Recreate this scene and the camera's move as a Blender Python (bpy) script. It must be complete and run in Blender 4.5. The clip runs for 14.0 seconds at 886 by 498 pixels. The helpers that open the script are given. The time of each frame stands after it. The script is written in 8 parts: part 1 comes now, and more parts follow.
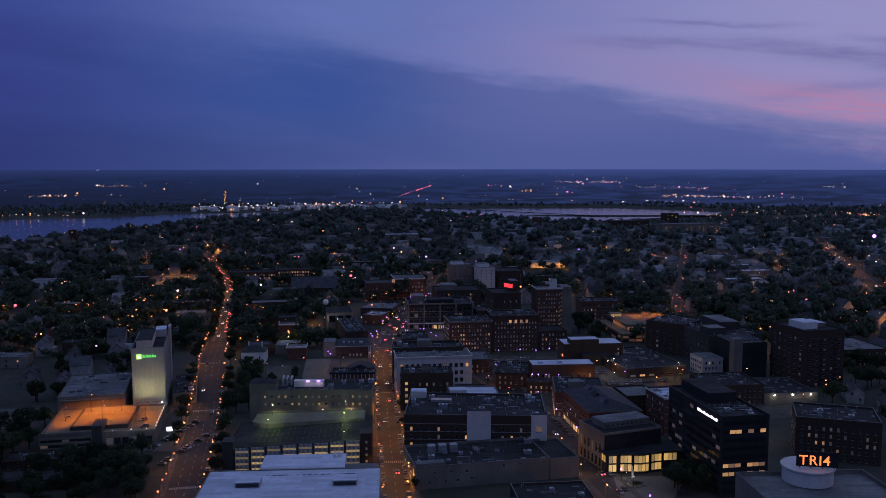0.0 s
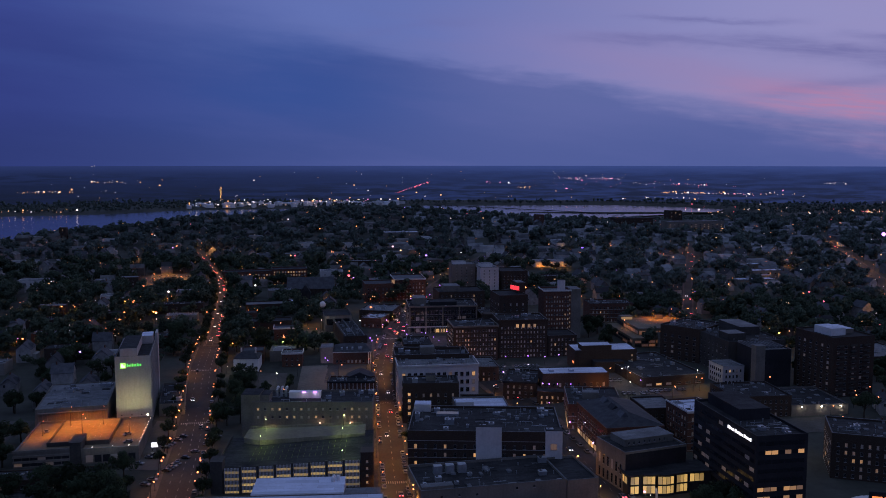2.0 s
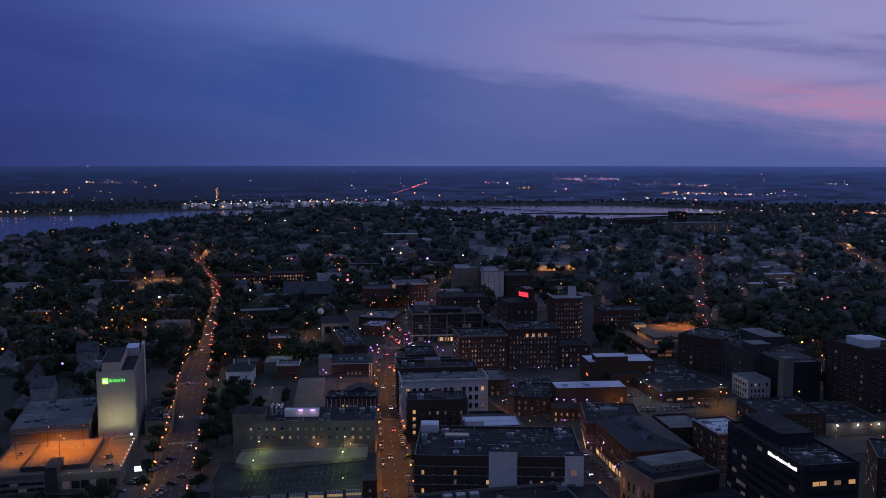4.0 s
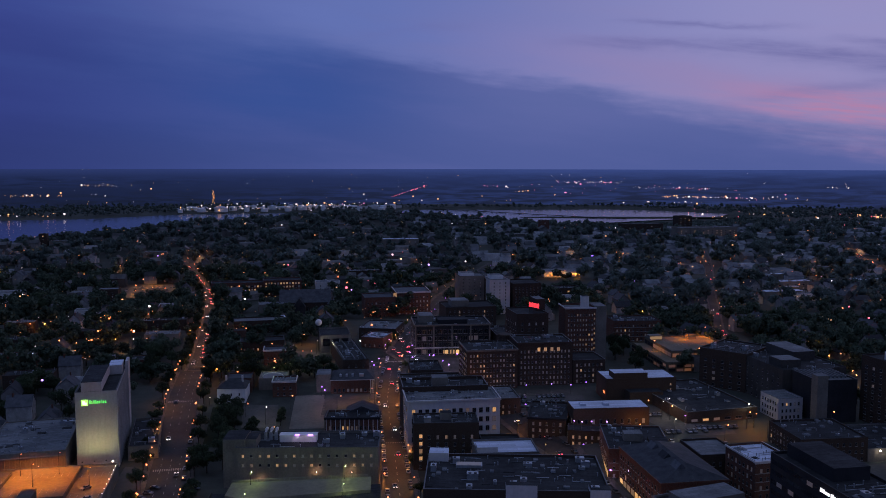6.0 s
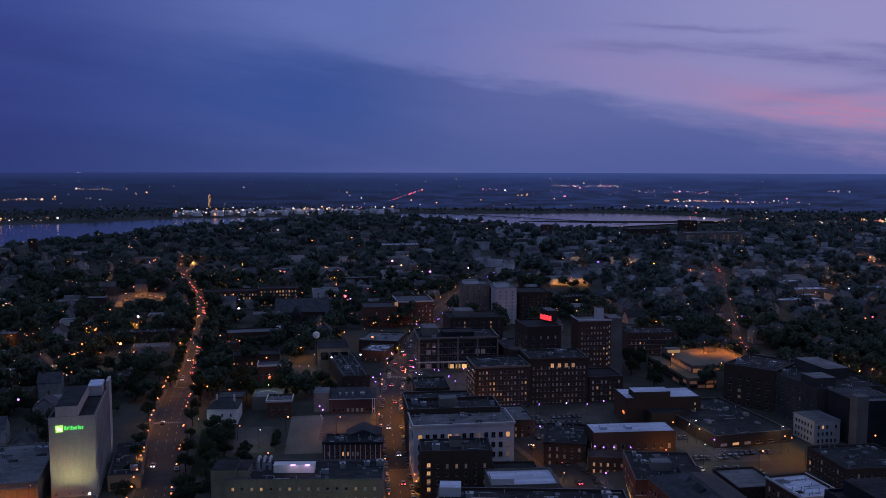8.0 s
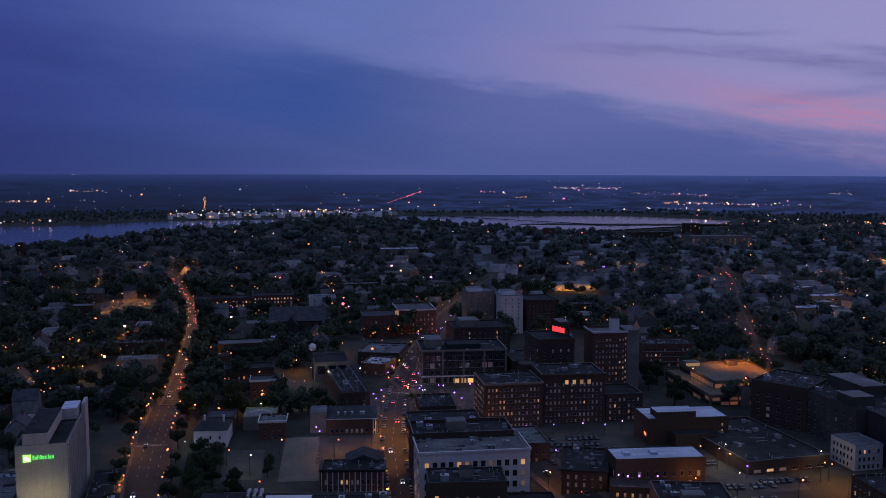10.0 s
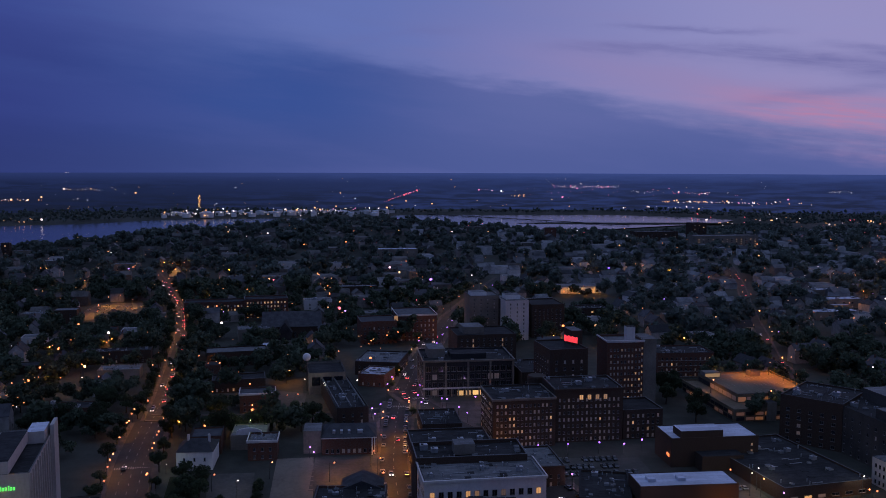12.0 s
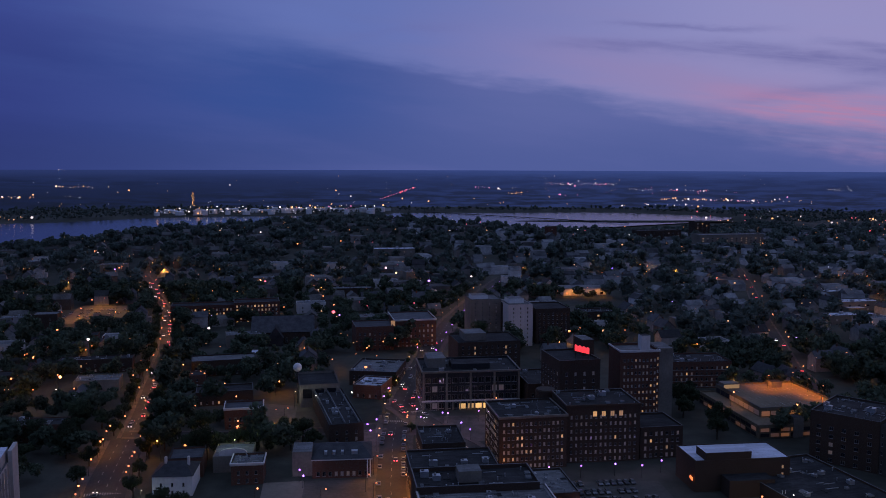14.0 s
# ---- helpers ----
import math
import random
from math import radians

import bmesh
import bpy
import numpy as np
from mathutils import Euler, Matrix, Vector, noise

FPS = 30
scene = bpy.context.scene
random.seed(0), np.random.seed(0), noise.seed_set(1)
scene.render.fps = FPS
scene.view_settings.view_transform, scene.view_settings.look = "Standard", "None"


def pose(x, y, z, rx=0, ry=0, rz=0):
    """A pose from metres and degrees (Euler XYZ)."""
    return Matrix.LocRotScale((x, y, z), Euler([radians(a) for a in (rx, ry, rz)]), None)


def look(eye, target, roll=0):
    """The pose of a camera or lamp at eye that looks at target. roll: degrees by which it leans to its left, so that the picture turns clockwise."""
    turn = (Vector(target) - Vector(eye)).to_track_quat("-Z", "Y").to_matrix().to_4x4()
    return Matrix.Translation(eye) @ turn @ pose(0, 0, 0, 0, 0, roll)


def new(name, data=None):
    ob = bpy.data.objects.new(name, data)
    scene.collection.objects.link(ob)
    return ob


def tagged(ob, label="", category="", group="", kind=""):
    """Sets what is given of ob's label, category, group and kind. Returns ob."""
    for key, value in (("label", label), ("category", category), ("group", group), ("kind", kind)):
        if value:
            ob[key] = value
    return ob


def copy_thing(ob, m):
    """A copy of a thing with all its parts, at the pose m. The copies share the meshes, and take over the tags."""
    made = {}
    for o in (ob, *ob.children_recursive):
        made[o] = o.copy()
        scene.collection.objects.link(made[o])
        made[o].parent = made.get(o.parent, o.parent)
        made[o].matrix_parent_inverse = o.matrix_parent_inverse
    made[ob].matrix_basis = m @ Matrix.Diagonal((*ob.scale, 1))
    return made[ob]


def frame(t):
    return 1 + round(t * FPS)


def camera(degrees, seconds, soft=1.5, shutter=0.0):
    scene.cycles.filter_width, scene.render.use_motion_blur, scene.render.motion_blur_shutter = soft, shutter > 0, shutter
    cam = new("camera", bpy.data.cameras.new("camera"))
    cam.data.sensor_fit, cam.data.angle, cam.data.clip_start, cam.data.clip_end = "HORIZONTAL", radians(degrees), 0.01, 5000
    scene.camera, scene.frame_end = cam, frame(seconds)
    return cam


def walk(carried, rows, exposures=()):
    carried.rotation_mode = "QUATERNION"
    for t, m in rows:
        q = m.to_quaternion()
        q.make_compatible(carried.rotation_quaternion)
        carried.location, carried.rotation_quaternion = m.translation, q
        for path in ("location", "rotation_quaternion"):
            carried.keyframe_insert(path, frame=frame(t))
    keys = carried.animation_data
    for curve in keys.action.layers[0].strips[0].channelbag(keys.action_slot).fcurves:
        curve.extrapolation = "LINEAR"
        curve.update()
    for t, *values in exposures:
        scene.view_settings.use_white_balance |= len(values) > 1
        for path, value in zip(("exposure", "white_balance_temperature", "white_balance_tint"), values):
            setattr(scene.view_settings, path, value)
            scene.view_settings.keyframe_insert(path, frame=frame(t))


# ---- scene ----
cam = camera(54.0, 14.0, 0.9)
PATH = [
    (0.0, pose(0.00, 0.00, 135.00, 84.368, 0, -0.069) @ pose(0, 0, 0, 0, 0, -0.035)),
    (0.5, pose(-0.96, 7.60, 134.90, 84.310, 0, -0.119) @ pose(0, 0, 0, 0, 0, -0.024)),
    (1.0, pose(-1.97, 15.29, 134.79, 84.244, 0, -0.167) @ pose(0, 0, 0, 0, 0, -0.013)),
    (1.5, pose(-3.04, 23.06, 134.69, 84.187, 0, -0.215) @ pose(0, 0, 0, 0, 0, -0.002)),
    (2.0, pose(-4.15, 30.91, 134.59, 84.134, 0, -0.262) @ pose(0, 0, 0, 0, 0, 0.008)),
    (2.5, pose(-5.31, 38.83, 134.49, 84.087, 0, -0.308) @ pose(0, 0, 0, 0, 0, 0.018)),
    (5.0, pose(-11.42, 79.31, 133.99, 84.246, 0, -0.536) @ pose(0, 0, 0, 0, 0, 0.064)),
    (5.5, pose(-12.67, 87.54, 133.90, 84.304, 0, -0.582) @ pose(0, 0, 0, 0, 0, 0.073)),
    (6.0, pose(-13.91, 95.82, 133.80, 84.361, 0, -0.628) @ pose(0, 0, 0, 0, 0, 0.081)),
    (6.5, pose(-15.14, 104.12, 133.71, 84.429, 0, -0.675) @ pose(0, 0, 0, 0, 0, 0.089)),
    (7.0, pose(-16.35, 112.44, 133.62, 84.492, 0, -0.722) @ pose(0, 0, 0, 0, 0, 0.096)),
    (7.5, pose(-17.53, 120.79, 133.52, 84.555, 0, -0.770) @ pose(0, 0, 0, 0, 0, 0.103)),
    (8.0, pose(-18.68, 129.15, 133.43, 84.596, 0, -0.818) @ pose(0, 0, 0, 0, 0, 0.110)),
    (10.5, pose(-23.71, 170.98, 132.99, 84.740, 0, -1.080) @ pose(0, 0, 0, 0, 0, 0.140)),
    (11.0, pose(-24.53, 179.32, 132.90, 84.694, 0, -1.137) @ pose(0, 0, 0, 0, 0, 0.145)),
    (11.5, pose(-25.27, 187.64, 132.82, 84.656, 0, -1.195) @ pose(0, 0, 0, 0, 0, 0.150)),
    (12.0, pose(-25.93, 195.92, 132.73, 84.620, 0, -1.256) @ pose(0, 0, 0, 0, 0, 0.155)),
    (12.5, pose(-26.49, 204.18, 132.65, 84.592, 0, -1.318) @ pose(0, 0, 0, 0, 0, 0.159)),
    (13.0, pose(-26.96, 212.40, 132.57, 84.548, 0, -1.383) @ pose(0, 0, 0, 0, 0, 0.163)),
    (13.5, pose(-27.32, 220.58, 132.48, 84.500, 0, -1.450) @ pose(0, 0, 0, 0, 0, 0.166)),
    (14.0, pose(-27.58, 228.71, 132.40, 84.442, 0, -1.520) @ pose(0, 0, 0, 0, 0, 0.170)),
]
walk(cam, PATH)

# ---------------------------------------------------------------- sky at dusk
world = bpy.data.worlds.new("dusk_sky")
scene.world = world
world.use_nodes = True
WT = world.node_tree
WT.nodes.clear()


def node(tree, what, **sets):
    n = tree.nodes.new(what)
    for key, value in sets.items():
        if key == "operation":
            n.operation = value
        elif key == "blend":
            n.blend_type = value
        elif key == "interp":
            n.interpolation_type = value
        elif key == "kind":
            n.data_type = value
        elif key == "dims":
            n.noise_dimensions = value
    return n


def plug(tree, value, socket):
    if isinstance(value, bpy.types.NodeSocket):
        tree.links.new(value, socket)
    else:
        socket.default_value = value


def mth(tree, op, a, b=0.0, clamp=False):
    n = node(tree, "ShaderNodeMath", operation=op)
    n.use_clamp = clamp
    plug(tree, a, n.inputs[0])
    plug(tree, b, n.inputs[1])
    return n.outputs[0]


def ramp(tree, value, lo, hi, a=0.0, b=1.0, interp="SMOOTHSTEP"):
    n = node(tree, "ShaderNodeMapRange", interp=interp)
    plug(tree, value, n.inputs[0])
    for i, v in zip((1, 2, 3, 4), (lo, hi, a, b)):
        plug(tree, v, n.inputs[i])
    return n.outputs[0]


def srgb(r, g, b):
    return tuple(((c / 255 + 0.055) / 1.055) ** 2.4 if c > 10 else c / 255 / 12.92 for c in (r, g, b)) + (1.0,)


def mixc(tree, fac, a, b, blend="MIX"):
    n = node(tree, "ShaderNodeMix", kind="RGBA", blend=blend)
    plug(tree, fac, n.inputs[0])
    plug(tree, a, n.inputs[6])
    plug(tree, b, n.inputs[7])
    return n.outputs[2]


def noise_at(tree, vec, scale, detail=4.0, rough=0.55):
    n = node(tree, "ShaderNodeTexNoise")
    plug(tree, vec, n.inputs["Vector"])
    n.inputs["Scale"].default_value = scale
    n.inputs["Detail"].default_value = detail
    n.inputs["Roughness"].default_value = rough
    return n.outputs["Fac"]


def build_sky():
    t = WT
    co = node(t, "ShaderNodeTexCoord").outputs["Generated"]
    sep = node(t, "ShaderNodeSeparateXYZ")
    plug(t, co, sep.inputs[0])
    x, y, z = sep.outputs
    az = mth(t, "ARCTAN2", x, y)
    el = mth(t, "ARCSINE", z)

    def streaks(sx, sy, lean, detail, rough):
        c = node(t, "ShaderNodeCombineXYZ")
        plug(t, mth(t, "MULTIPLY", az, sx), c.inputs[0])
        plug(t, mth(t, "MULTIPLY", mth(t, "ADD", el, mth(t, "MULTIPLY", az, lean)), sy), c.inputs[1])
        return noise_at(t, c.outputs[0], 1.0, detail, rough)

    broad = streaks(2.4, 15.0, 0.10, 5.0, 0.55)
    fine = streaks(5.0, 60.0, 0.12, 6.0, 0.62)
    ragged = streaks(16.0, 60.0, 0.05, 5.0, 0.6)
    wob = mth(t, "ADD", mth(t, "MULTIPLY", mth(t, "SUBTRACT", broad, 0.5), 0.085), mth(t, "MULTIPLY", mth(t, "SUBTRACT", ragged, 0.5), 0.017))
    elw = mth(t, "ADD", el, wob)
    # the upper edge of the low cloud bank sinks to the right, and is crisp there
    edge = ramp(t, az, -0.20, 0.66, 0.130, 0.011)
    over = mth(t, "SUBTRACT", elw, edge)
    soft = mth(t, "ADD", ramp(t, az, -0.35, 0.05, 0.048, 0.010), ramp(t, az, 0.12, 0.40, 0.0, 0.012))
    above = ramp(t, over, mth(t, "MULTIPLY", soft, -1.0), soft)
    lowside = ramp(t, az, -0.52, 0.10)
    low = mixc(t, ramp(t, az, -0.50, -0.16), srgb(50, 60, 126), srgb(57, 81, 148))
    low = mixc(t, ramp(t, az, -0.16, 0.16), low, srgb(92, 103, 161))
    low = mixc(t, ramp(t, el, 0.0, 0.075, 0.75, 0.0), low, mixc(t, lowside, srgb(46, 58, 114), srgb(76, 90, 150)))
    low = mixc(t, mth(t, "MULTIPLY", ramp(t, broad, 0.42, 0.66), 0.30), low, mixc(t, lowside, srgb(56, 72, 142), srgb(100, 106, 167)))
    side = ramp(t, az, -0.42, 0.52)
    high = mixc(t, ramp(t, az, -0.46, -0.10), srgb(60, 74, 144), srgb(98, 114, 178))
    high = mixc(t, ramp(t, az, -0.10, 0.46), high, srgb(146, 144, 194))
    high = mixc(t, mth(t, "MULTIPLY", ramp(t, broad, 0.40, 0.62), 0.35), high, mixc(t, side, srgb(66, 94, 158), srgb(150, 140, 188)))
    sky = mixc(t, above, low, high)

    def bump(v, centre, width):
        d = mth(t, "DIVIDE", mth(t, "SUBTRACT", v, centre), width)
        return mth(t, "POWER", 2.718, mth(t, "MULTIPLY", mth(t, "MULTIPLY", d, d), -1.0))

    # mauve veil over the bank, and the afterglow low on the right
    sky = mixc(t, mth(t, "MULTIPLY", mth(t, "MULTIPLY", bump(over, 0.028, 0.030), ramp(t, az, -0.08, 0.33)), mth(t, "MULTIPLY", above, 0.60)), sky, srgb(150, 130, 176))
    glow = mth(t, "MULTIPLY", bump(over, 0.011, 0.021), mth(t, "MULTIPLY", ramp(t, az, 0.26, 0.49), above))
    sky = mixc(t, mth(t, "MULTIPLY", glow, ramp(t, fine, 0.36, 0.60, 0.95, 0.15)), sky, srgb(198, 122, 152))
    # grey-violet streaks

    def streak(a0, a1, e0, e1, width, amount):
        line = ramp(t, az, a0, a1, e0, e1, "LINEAR")
        m = bump(mth(t, "ADD", el, mth(t, "MULTIPLY", mth(t, "SUBTRACT", ragged, 0.5), 0.016)), line, width)
        m = mth(t, "MULTIPLY", m, mth(t, "MULTIPLY", ramp(t, az, a0 - 0.05, a0 + 0.06), ramp(t, az, a1 - 0.03, a1 + 0.08, 1.0, 0.0)))
        return mth(t, "MULTIPLY", m, mth(t, "MULTIPLY", ramp(t, fine, 0.34, 0.60, 0.45, 1.0), amount))

    for args in ((0.15, 0.34, 0.135, 0.125, 0.006, 0.6), (0.33, 0.50, 0.125, 0.098, 0.009, 0.85), (0.35, 0.50, 0.070, 0.086, 0.007, 0.35), (0.22, 0.34, 0.155, 0.144, 0.003, 0.6), (0.43, 0.52, 0.128, 0.110, 0.005, 0.6), (-0.10, 0.0, 0.139, 0.152, 0.006, 0.25)):
        sky = mixc(t, streak(*args), sky, srgb(104, 104, 160))
    # the afterglow is brightest farther round to the right
    west = mth(t, "MULTIPLY", mth(t, "MULTIPLY", ramp(t, az, 0.52, 0.95), ramp(t, az, 1.5, 2.3, 1.0, 0.0)), bump(el, 0.06, 0.14))
    sky = mixc(t, mth(t, "MULTIPLY", west, 0.9), sky, srgb(232, 164, 162))
    # overhead and behind, the sky deepens
    back = mth(t, "MULTIPLY", ramp(t, y, -0.4, 0.6, 1.0, 0.0), mth(t, "SUBTRACT", 1.0, west))
    sky = mixc(t, mth(t, "MULTIPLY", back, 0.85), sky, srgb(48, 72, 130))
    sky = mixc(t, ramp(t, el, 0.20, 0.75, 0.0, 0.9), sky, srgb(123, 143, 191))
    sky = mixc(t, ramp(t, el, -0.25, -0.02, 1.0, 0.0), sky, srgb(18, 24, 42))
    bg = node(t, "ShaderNodeBackground")
    plug(t, sky, bg.inputs[0])
    bg.inputs[1].default_value = 1.0
    out = node(t, "ShaderNodeOutputWorld")
    t.links.new(bg.outputs[0], out.inputs[0])


build_sky()

# ---------------------------------------------------------------- materials


def surface(name, dark, light, rough=0.85, scale=0.15, fine=2.5, metal=0.0, bump=0.3, vary=0.0, island=False):
    """A matt or glossy surface: two colours mixed by stains at two sizes, with a fine relief."""
    m = bpy.data.materials.new(name)
    m.use_nodes = True
    t = m.node_tree
    b = t.nodes["Principled BSDF"]
    co = node(t, "ShaderNodeTexCoord").outputs["Object"]
    big = noise_at(t, co, scale, 4.0)
    small = noise_at(t, co, fine, 3.0)
    f = mth(t, "ADD", mth(t, "MULTIPLY", big, 0.65), mth(t, "MULTIPLY", small, 0.35))
    c = mixc(t, ramp(t, f, 0.34, 0.66, 0.0, 1.0, "LINEAR"), dark + (1,), light + (1,))
    # rain streaks: noise drawn out along the vertical
    long = node(t, "ShaderNodeVectorMath", operation="MULTIPLY")
    plug(t, co, long.inputs[0])
    long.inputs[1].default_value = (1.0, 1.0, 0.08)
    wet = noise_at(t, long.outputs[0], 0.7, 5.0, 0.65)
    c = mixc(t, ramp(t, wet, 0.42, 0.72, 0.0, 0.18), c, tuple(0.55 * v for v in dark) + (1,))
    if vary:
        if island:
            rnd = node(t, "ShaderNodeNewGeometry").outputs["Random Per Island"]
        else:
            rnd = node(t, "ShaderNodeObjectInfo").outputs["Random"]
        h = node(t, "ShaderNodeHueSaturation")
        plug(t, ramp(t, rnd, 0, 1, 1 - vary, 1 + vary, "LINEAR"), h.inputs["Value"])
        plug(t, c, h.inputs["Color"])
        c = h.outputs[0]
    plug(t, c, b.inputs["Base Color"])
    b.inputs["Roughness"].default_value = rough
    b.inputs["Metallic"].default_value = metal
    b.inputs["Specular IOR Level"].default_value = 0.5 if rough < 0.7 else 0.12
    if bump:
        n = node(t, "ShaderNodeBump")
        n.inputs["Strength"].default_value = bump
        n.inputs["Distance"].default_value = 0.05
        plug(t, small, n.inputs["Height"])
        plug(t, n.outputs[0], b.inputs["Normal"])
    return m


def glowing(name, colour, strength, vary=0.0, seen_only=True):
    m = bpy.data.materials.new(name)
    m.use_nodes = True
    t = m.node_tree
    b = t.nodes["Principled BSDF"]
    b.inputs["Base Color"].default_value = (0.3, 0.28, 0.25, 1)
    b.inputs["Emission Color"].default_value = colour + (1,)
    s = strength
    if vary:
        rnd = node(t, "ShaderNodeObjectInfo").outputs["Random"]
        s = ramp(t, rnd, 0, 1, strength * (1 - vary), strength * (1 + vary), "LINEAR")
    plug(t, s, b.inputs["Emission Strength"])
    m.cycles.emission_sampling = "NONE" if seen_only else "AUTO"
    return m


def brick_wall(name, dark, light, mortar):
    """Brick in courses of true size, with soot stains."""
    m = surface(name, dark, light, 0.9, 0.12, 1.6)
    t = m.node_tree
    b = t.nodes["Principled BSDF"]
    base = b.inputs["Base Color"].links[0].from_socket
    co = node(t, "ShaderNodeTexCoord").outputs["Object"]
    sep = node(t, "ShaderNodeSeparateXYZ")
    plug(t, co, sep.inputs[0])
    lay = node(t, "ShaderNodeCombineXYZ")
    plug(t, mth(t, "ADD", sep.outputs[0], sep.outputs[1]), lay.inputs[0])
    plug(t, sep.outputs[2], lay.inputs[1])
    br = node(t, "ShaderNodeTexBrick")
    plug(t, lay.outputs[0], br.inputs["Vector"])
    br.inputs["Scale"].default_value = 1.0
    br.inputs["Brick Width"].default_value = 0.21
    br.inputs["Row Height"].default_value = 0.075
    br.inputs["Mortar Size"].default_value = 0.008
    plug(t, base, br.inputs["Color1"])
    br.inputs["Color2"].default_value = tuple(0.5 * (p + q) for p, q in zip(dark, light)) + (1,)
    br.inputs["Mortar"].default_value = mortar + (1,)
    plug(t, br.outputs["Color"], b.inputs["Base Color"])
    return m


M_RED = brick_wall("red_brick", (0.074, 0.030, 0.020), (0.130, 0.055, 0.036), (0.11, 0.085, 0.07))
M_BROWN = brick_wall("brown_brick", (0.034, 0.022, 0.016), (0.068, 0.043, 0.031), (0.066, 0.054, 0.045))
M_CONC = surface("grey_concrete", (0.12, 0.106, 0.088), (0.22, 0.195, 0.165), 0.85, 0.08, 1.2)
M_PALE = surface("pale_stone", (0.42, 0.39, 0.38), (0.60, 0.56, 0.54), 0.8, 0.06, 1.0)
M_WHITE = surface("white_painted_concrete", (0.55, 0.53, 0.52), (0.72, 0.70, 0.68), 0.75, 0.05, 0.8)
M_DARKWALL = surface("dark_cladding", (0.018, 0.018, 0.020), (0.035, 0.035, 0.038), 0.8, 0.1, 1.0)
M_TAR = surface("tar_roof", (0.015, 0.015, 0.016), (0.046, 0.046, 0.047), 0.85, 0.09, 0.8)


def sheeted(m, w=5.0, h=1.15, depth=0.30):
    """Roofing in lapped sheets: seams, and sheets that differ a little."""
    t = m.node_tree
    b = t.nodes["Principled BSDF"]
    base = b.inputs["Base Color"].links[0].from_socket
    br = node(t, "ShaderNodeTexBrick")
    plug(t, node(t, "ShaderNodeTexCoord").outputs["Object"], br.inputs["Vector"])
    for key, v in (("Scale", 1.0), ("Brick Width", w), ("Row Height", h), ("Mortar Size", 0.035), ("Bias", 0.0)):
        br.inputs[key].default_value = v
    br.inputs["Color1"].default_value = (1 - depth, 1 - depth, 1 - depth, 1)
    br.inputs["Color2"].default_value = (1.25, 1.25, 1.25, 1)
    br.inputs["Mortar"].default_value = (0.45, 0.45, 0.45, 1)
    plug(t, mixc(t, 1.0, base, br.outputs["Color"], "MULTIPLY"), b.inputs["Base Color"])
    return m


sheeted(M_TAR)
M_GREYROOF = surface("grey_membrane_roof", (0.085, 0.086, 0.088), (0.175, 0.177, 0.180), 0.7, 0.07, 0.6)
M_WHITEROOF = surface("white_membrane_roof", (0.35, 0.37, 0.44), (0.50, 0.53, 0.62), 0.6, 0.05, 0.5)
sheeted(M_GREYROOF, 7.0, 1.8, 0.2)
sheeted(M_WHITEROOF, 12.0, 2.6, 0.12)
M_SLATE = surface("slate_shingles", (0.035, 0.037, 0.042), (0.085, 0.085, 0.09), 0.75, 0.3, 3.0, vary=0.5)
M_CLAP = surface("painted_clapboard", (0.16, 0.15, 0.14), (0.34, 0.32, 0.30), 0.8, 0.3, 3.0, vary=0.55)
M_METAL = surface("galvanised_metal", (0.28, 0.29, 0.30), (0.45, 0.46, 0.47), 0.45, 0.5, 3.0, 0.6)
M_COPE = surface("weathered_coping", (0.05, 0.05, 0.052), (0.12, 0.12, 0.122), 0.75, 0.3, 2.0, vary=0.7)
M_TRIM = surface("pale_trim", (0.20, 0.19, 0.18), (0.32, 0.31, 0.30), 0.7, 0.4, 3.0)
M_ASPHALT = surface("asphalt", (0.032, 0.031, 0.030), (0.062, 0.059, 0.055), 0.85, 0.05, 1.0)
M_WALK = surface("brick_and_concrete_walk", (0.06, 0.050, 0.043), (0.12, 0.102, 0.09), 0.9, 0.2, 1.5)
M_LOT = surface("worn_lot_asphalt", (0.055, 0.051, 0.045), (0.105, 0.098, 0.086), 0.9, 0.08, 0.7)
M_PAVED = surface("worn_concrete_paving", (0.11, 0.095, 0.075), (0.18, 0.158, 0.128), 0.9, 0.06, 0.6)
M_DECK = surface("parking_deck_concrete", (0.105, 0.083, 0.056), (0.185, 0.150, 0.105), 0.85, 0.07, 0.8)
M_PAINT = surface("road_paint", (0.13, 0.13, 0.12), (0.40, 0.39, 0.36), 0.7, 0.5, 4.0)
M_STALL = surface("yellow_stall_paint", (0.08, 0.09, 0.03), (0.20, 0.22, 0.07), 0.75, 0.5, 4.0)
M_POLE = surface("dark_painted_steel", (0.03, 0.03, 0.03), (0.06, 0.06, 0.06), 0.5, 1.0, 5.0, 0.5)
M_BARK = surface("bark", (0.035, 0.028, 0.02), (0.08, 0.06, 0.045), 0.95, 1.0, 6.0)
M_LEAF = surface("summer_leaves", (0.028, 0.040, 0.021), (0.066, 0.088, 0.047), 0.8, 0.25, 2.0, vary=0.45)
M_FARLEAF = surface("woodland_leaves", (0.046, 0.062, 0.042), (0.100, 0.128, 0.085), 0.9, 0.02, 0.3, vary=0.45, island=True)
M_FARWALL = surface("far_clapboard", (0.19, 0.19, 0.19), (0.44, 0.44, 0.44), 0.85, 0.1, 1.0, vary=0.6, island=True)
M_FARROOF = surface("far_shingles", (0.05, 0.052, 0.056), (0.19, 0.195, 0.20), 0.8, 0.1, 1.0, vary=0.6, island=True)


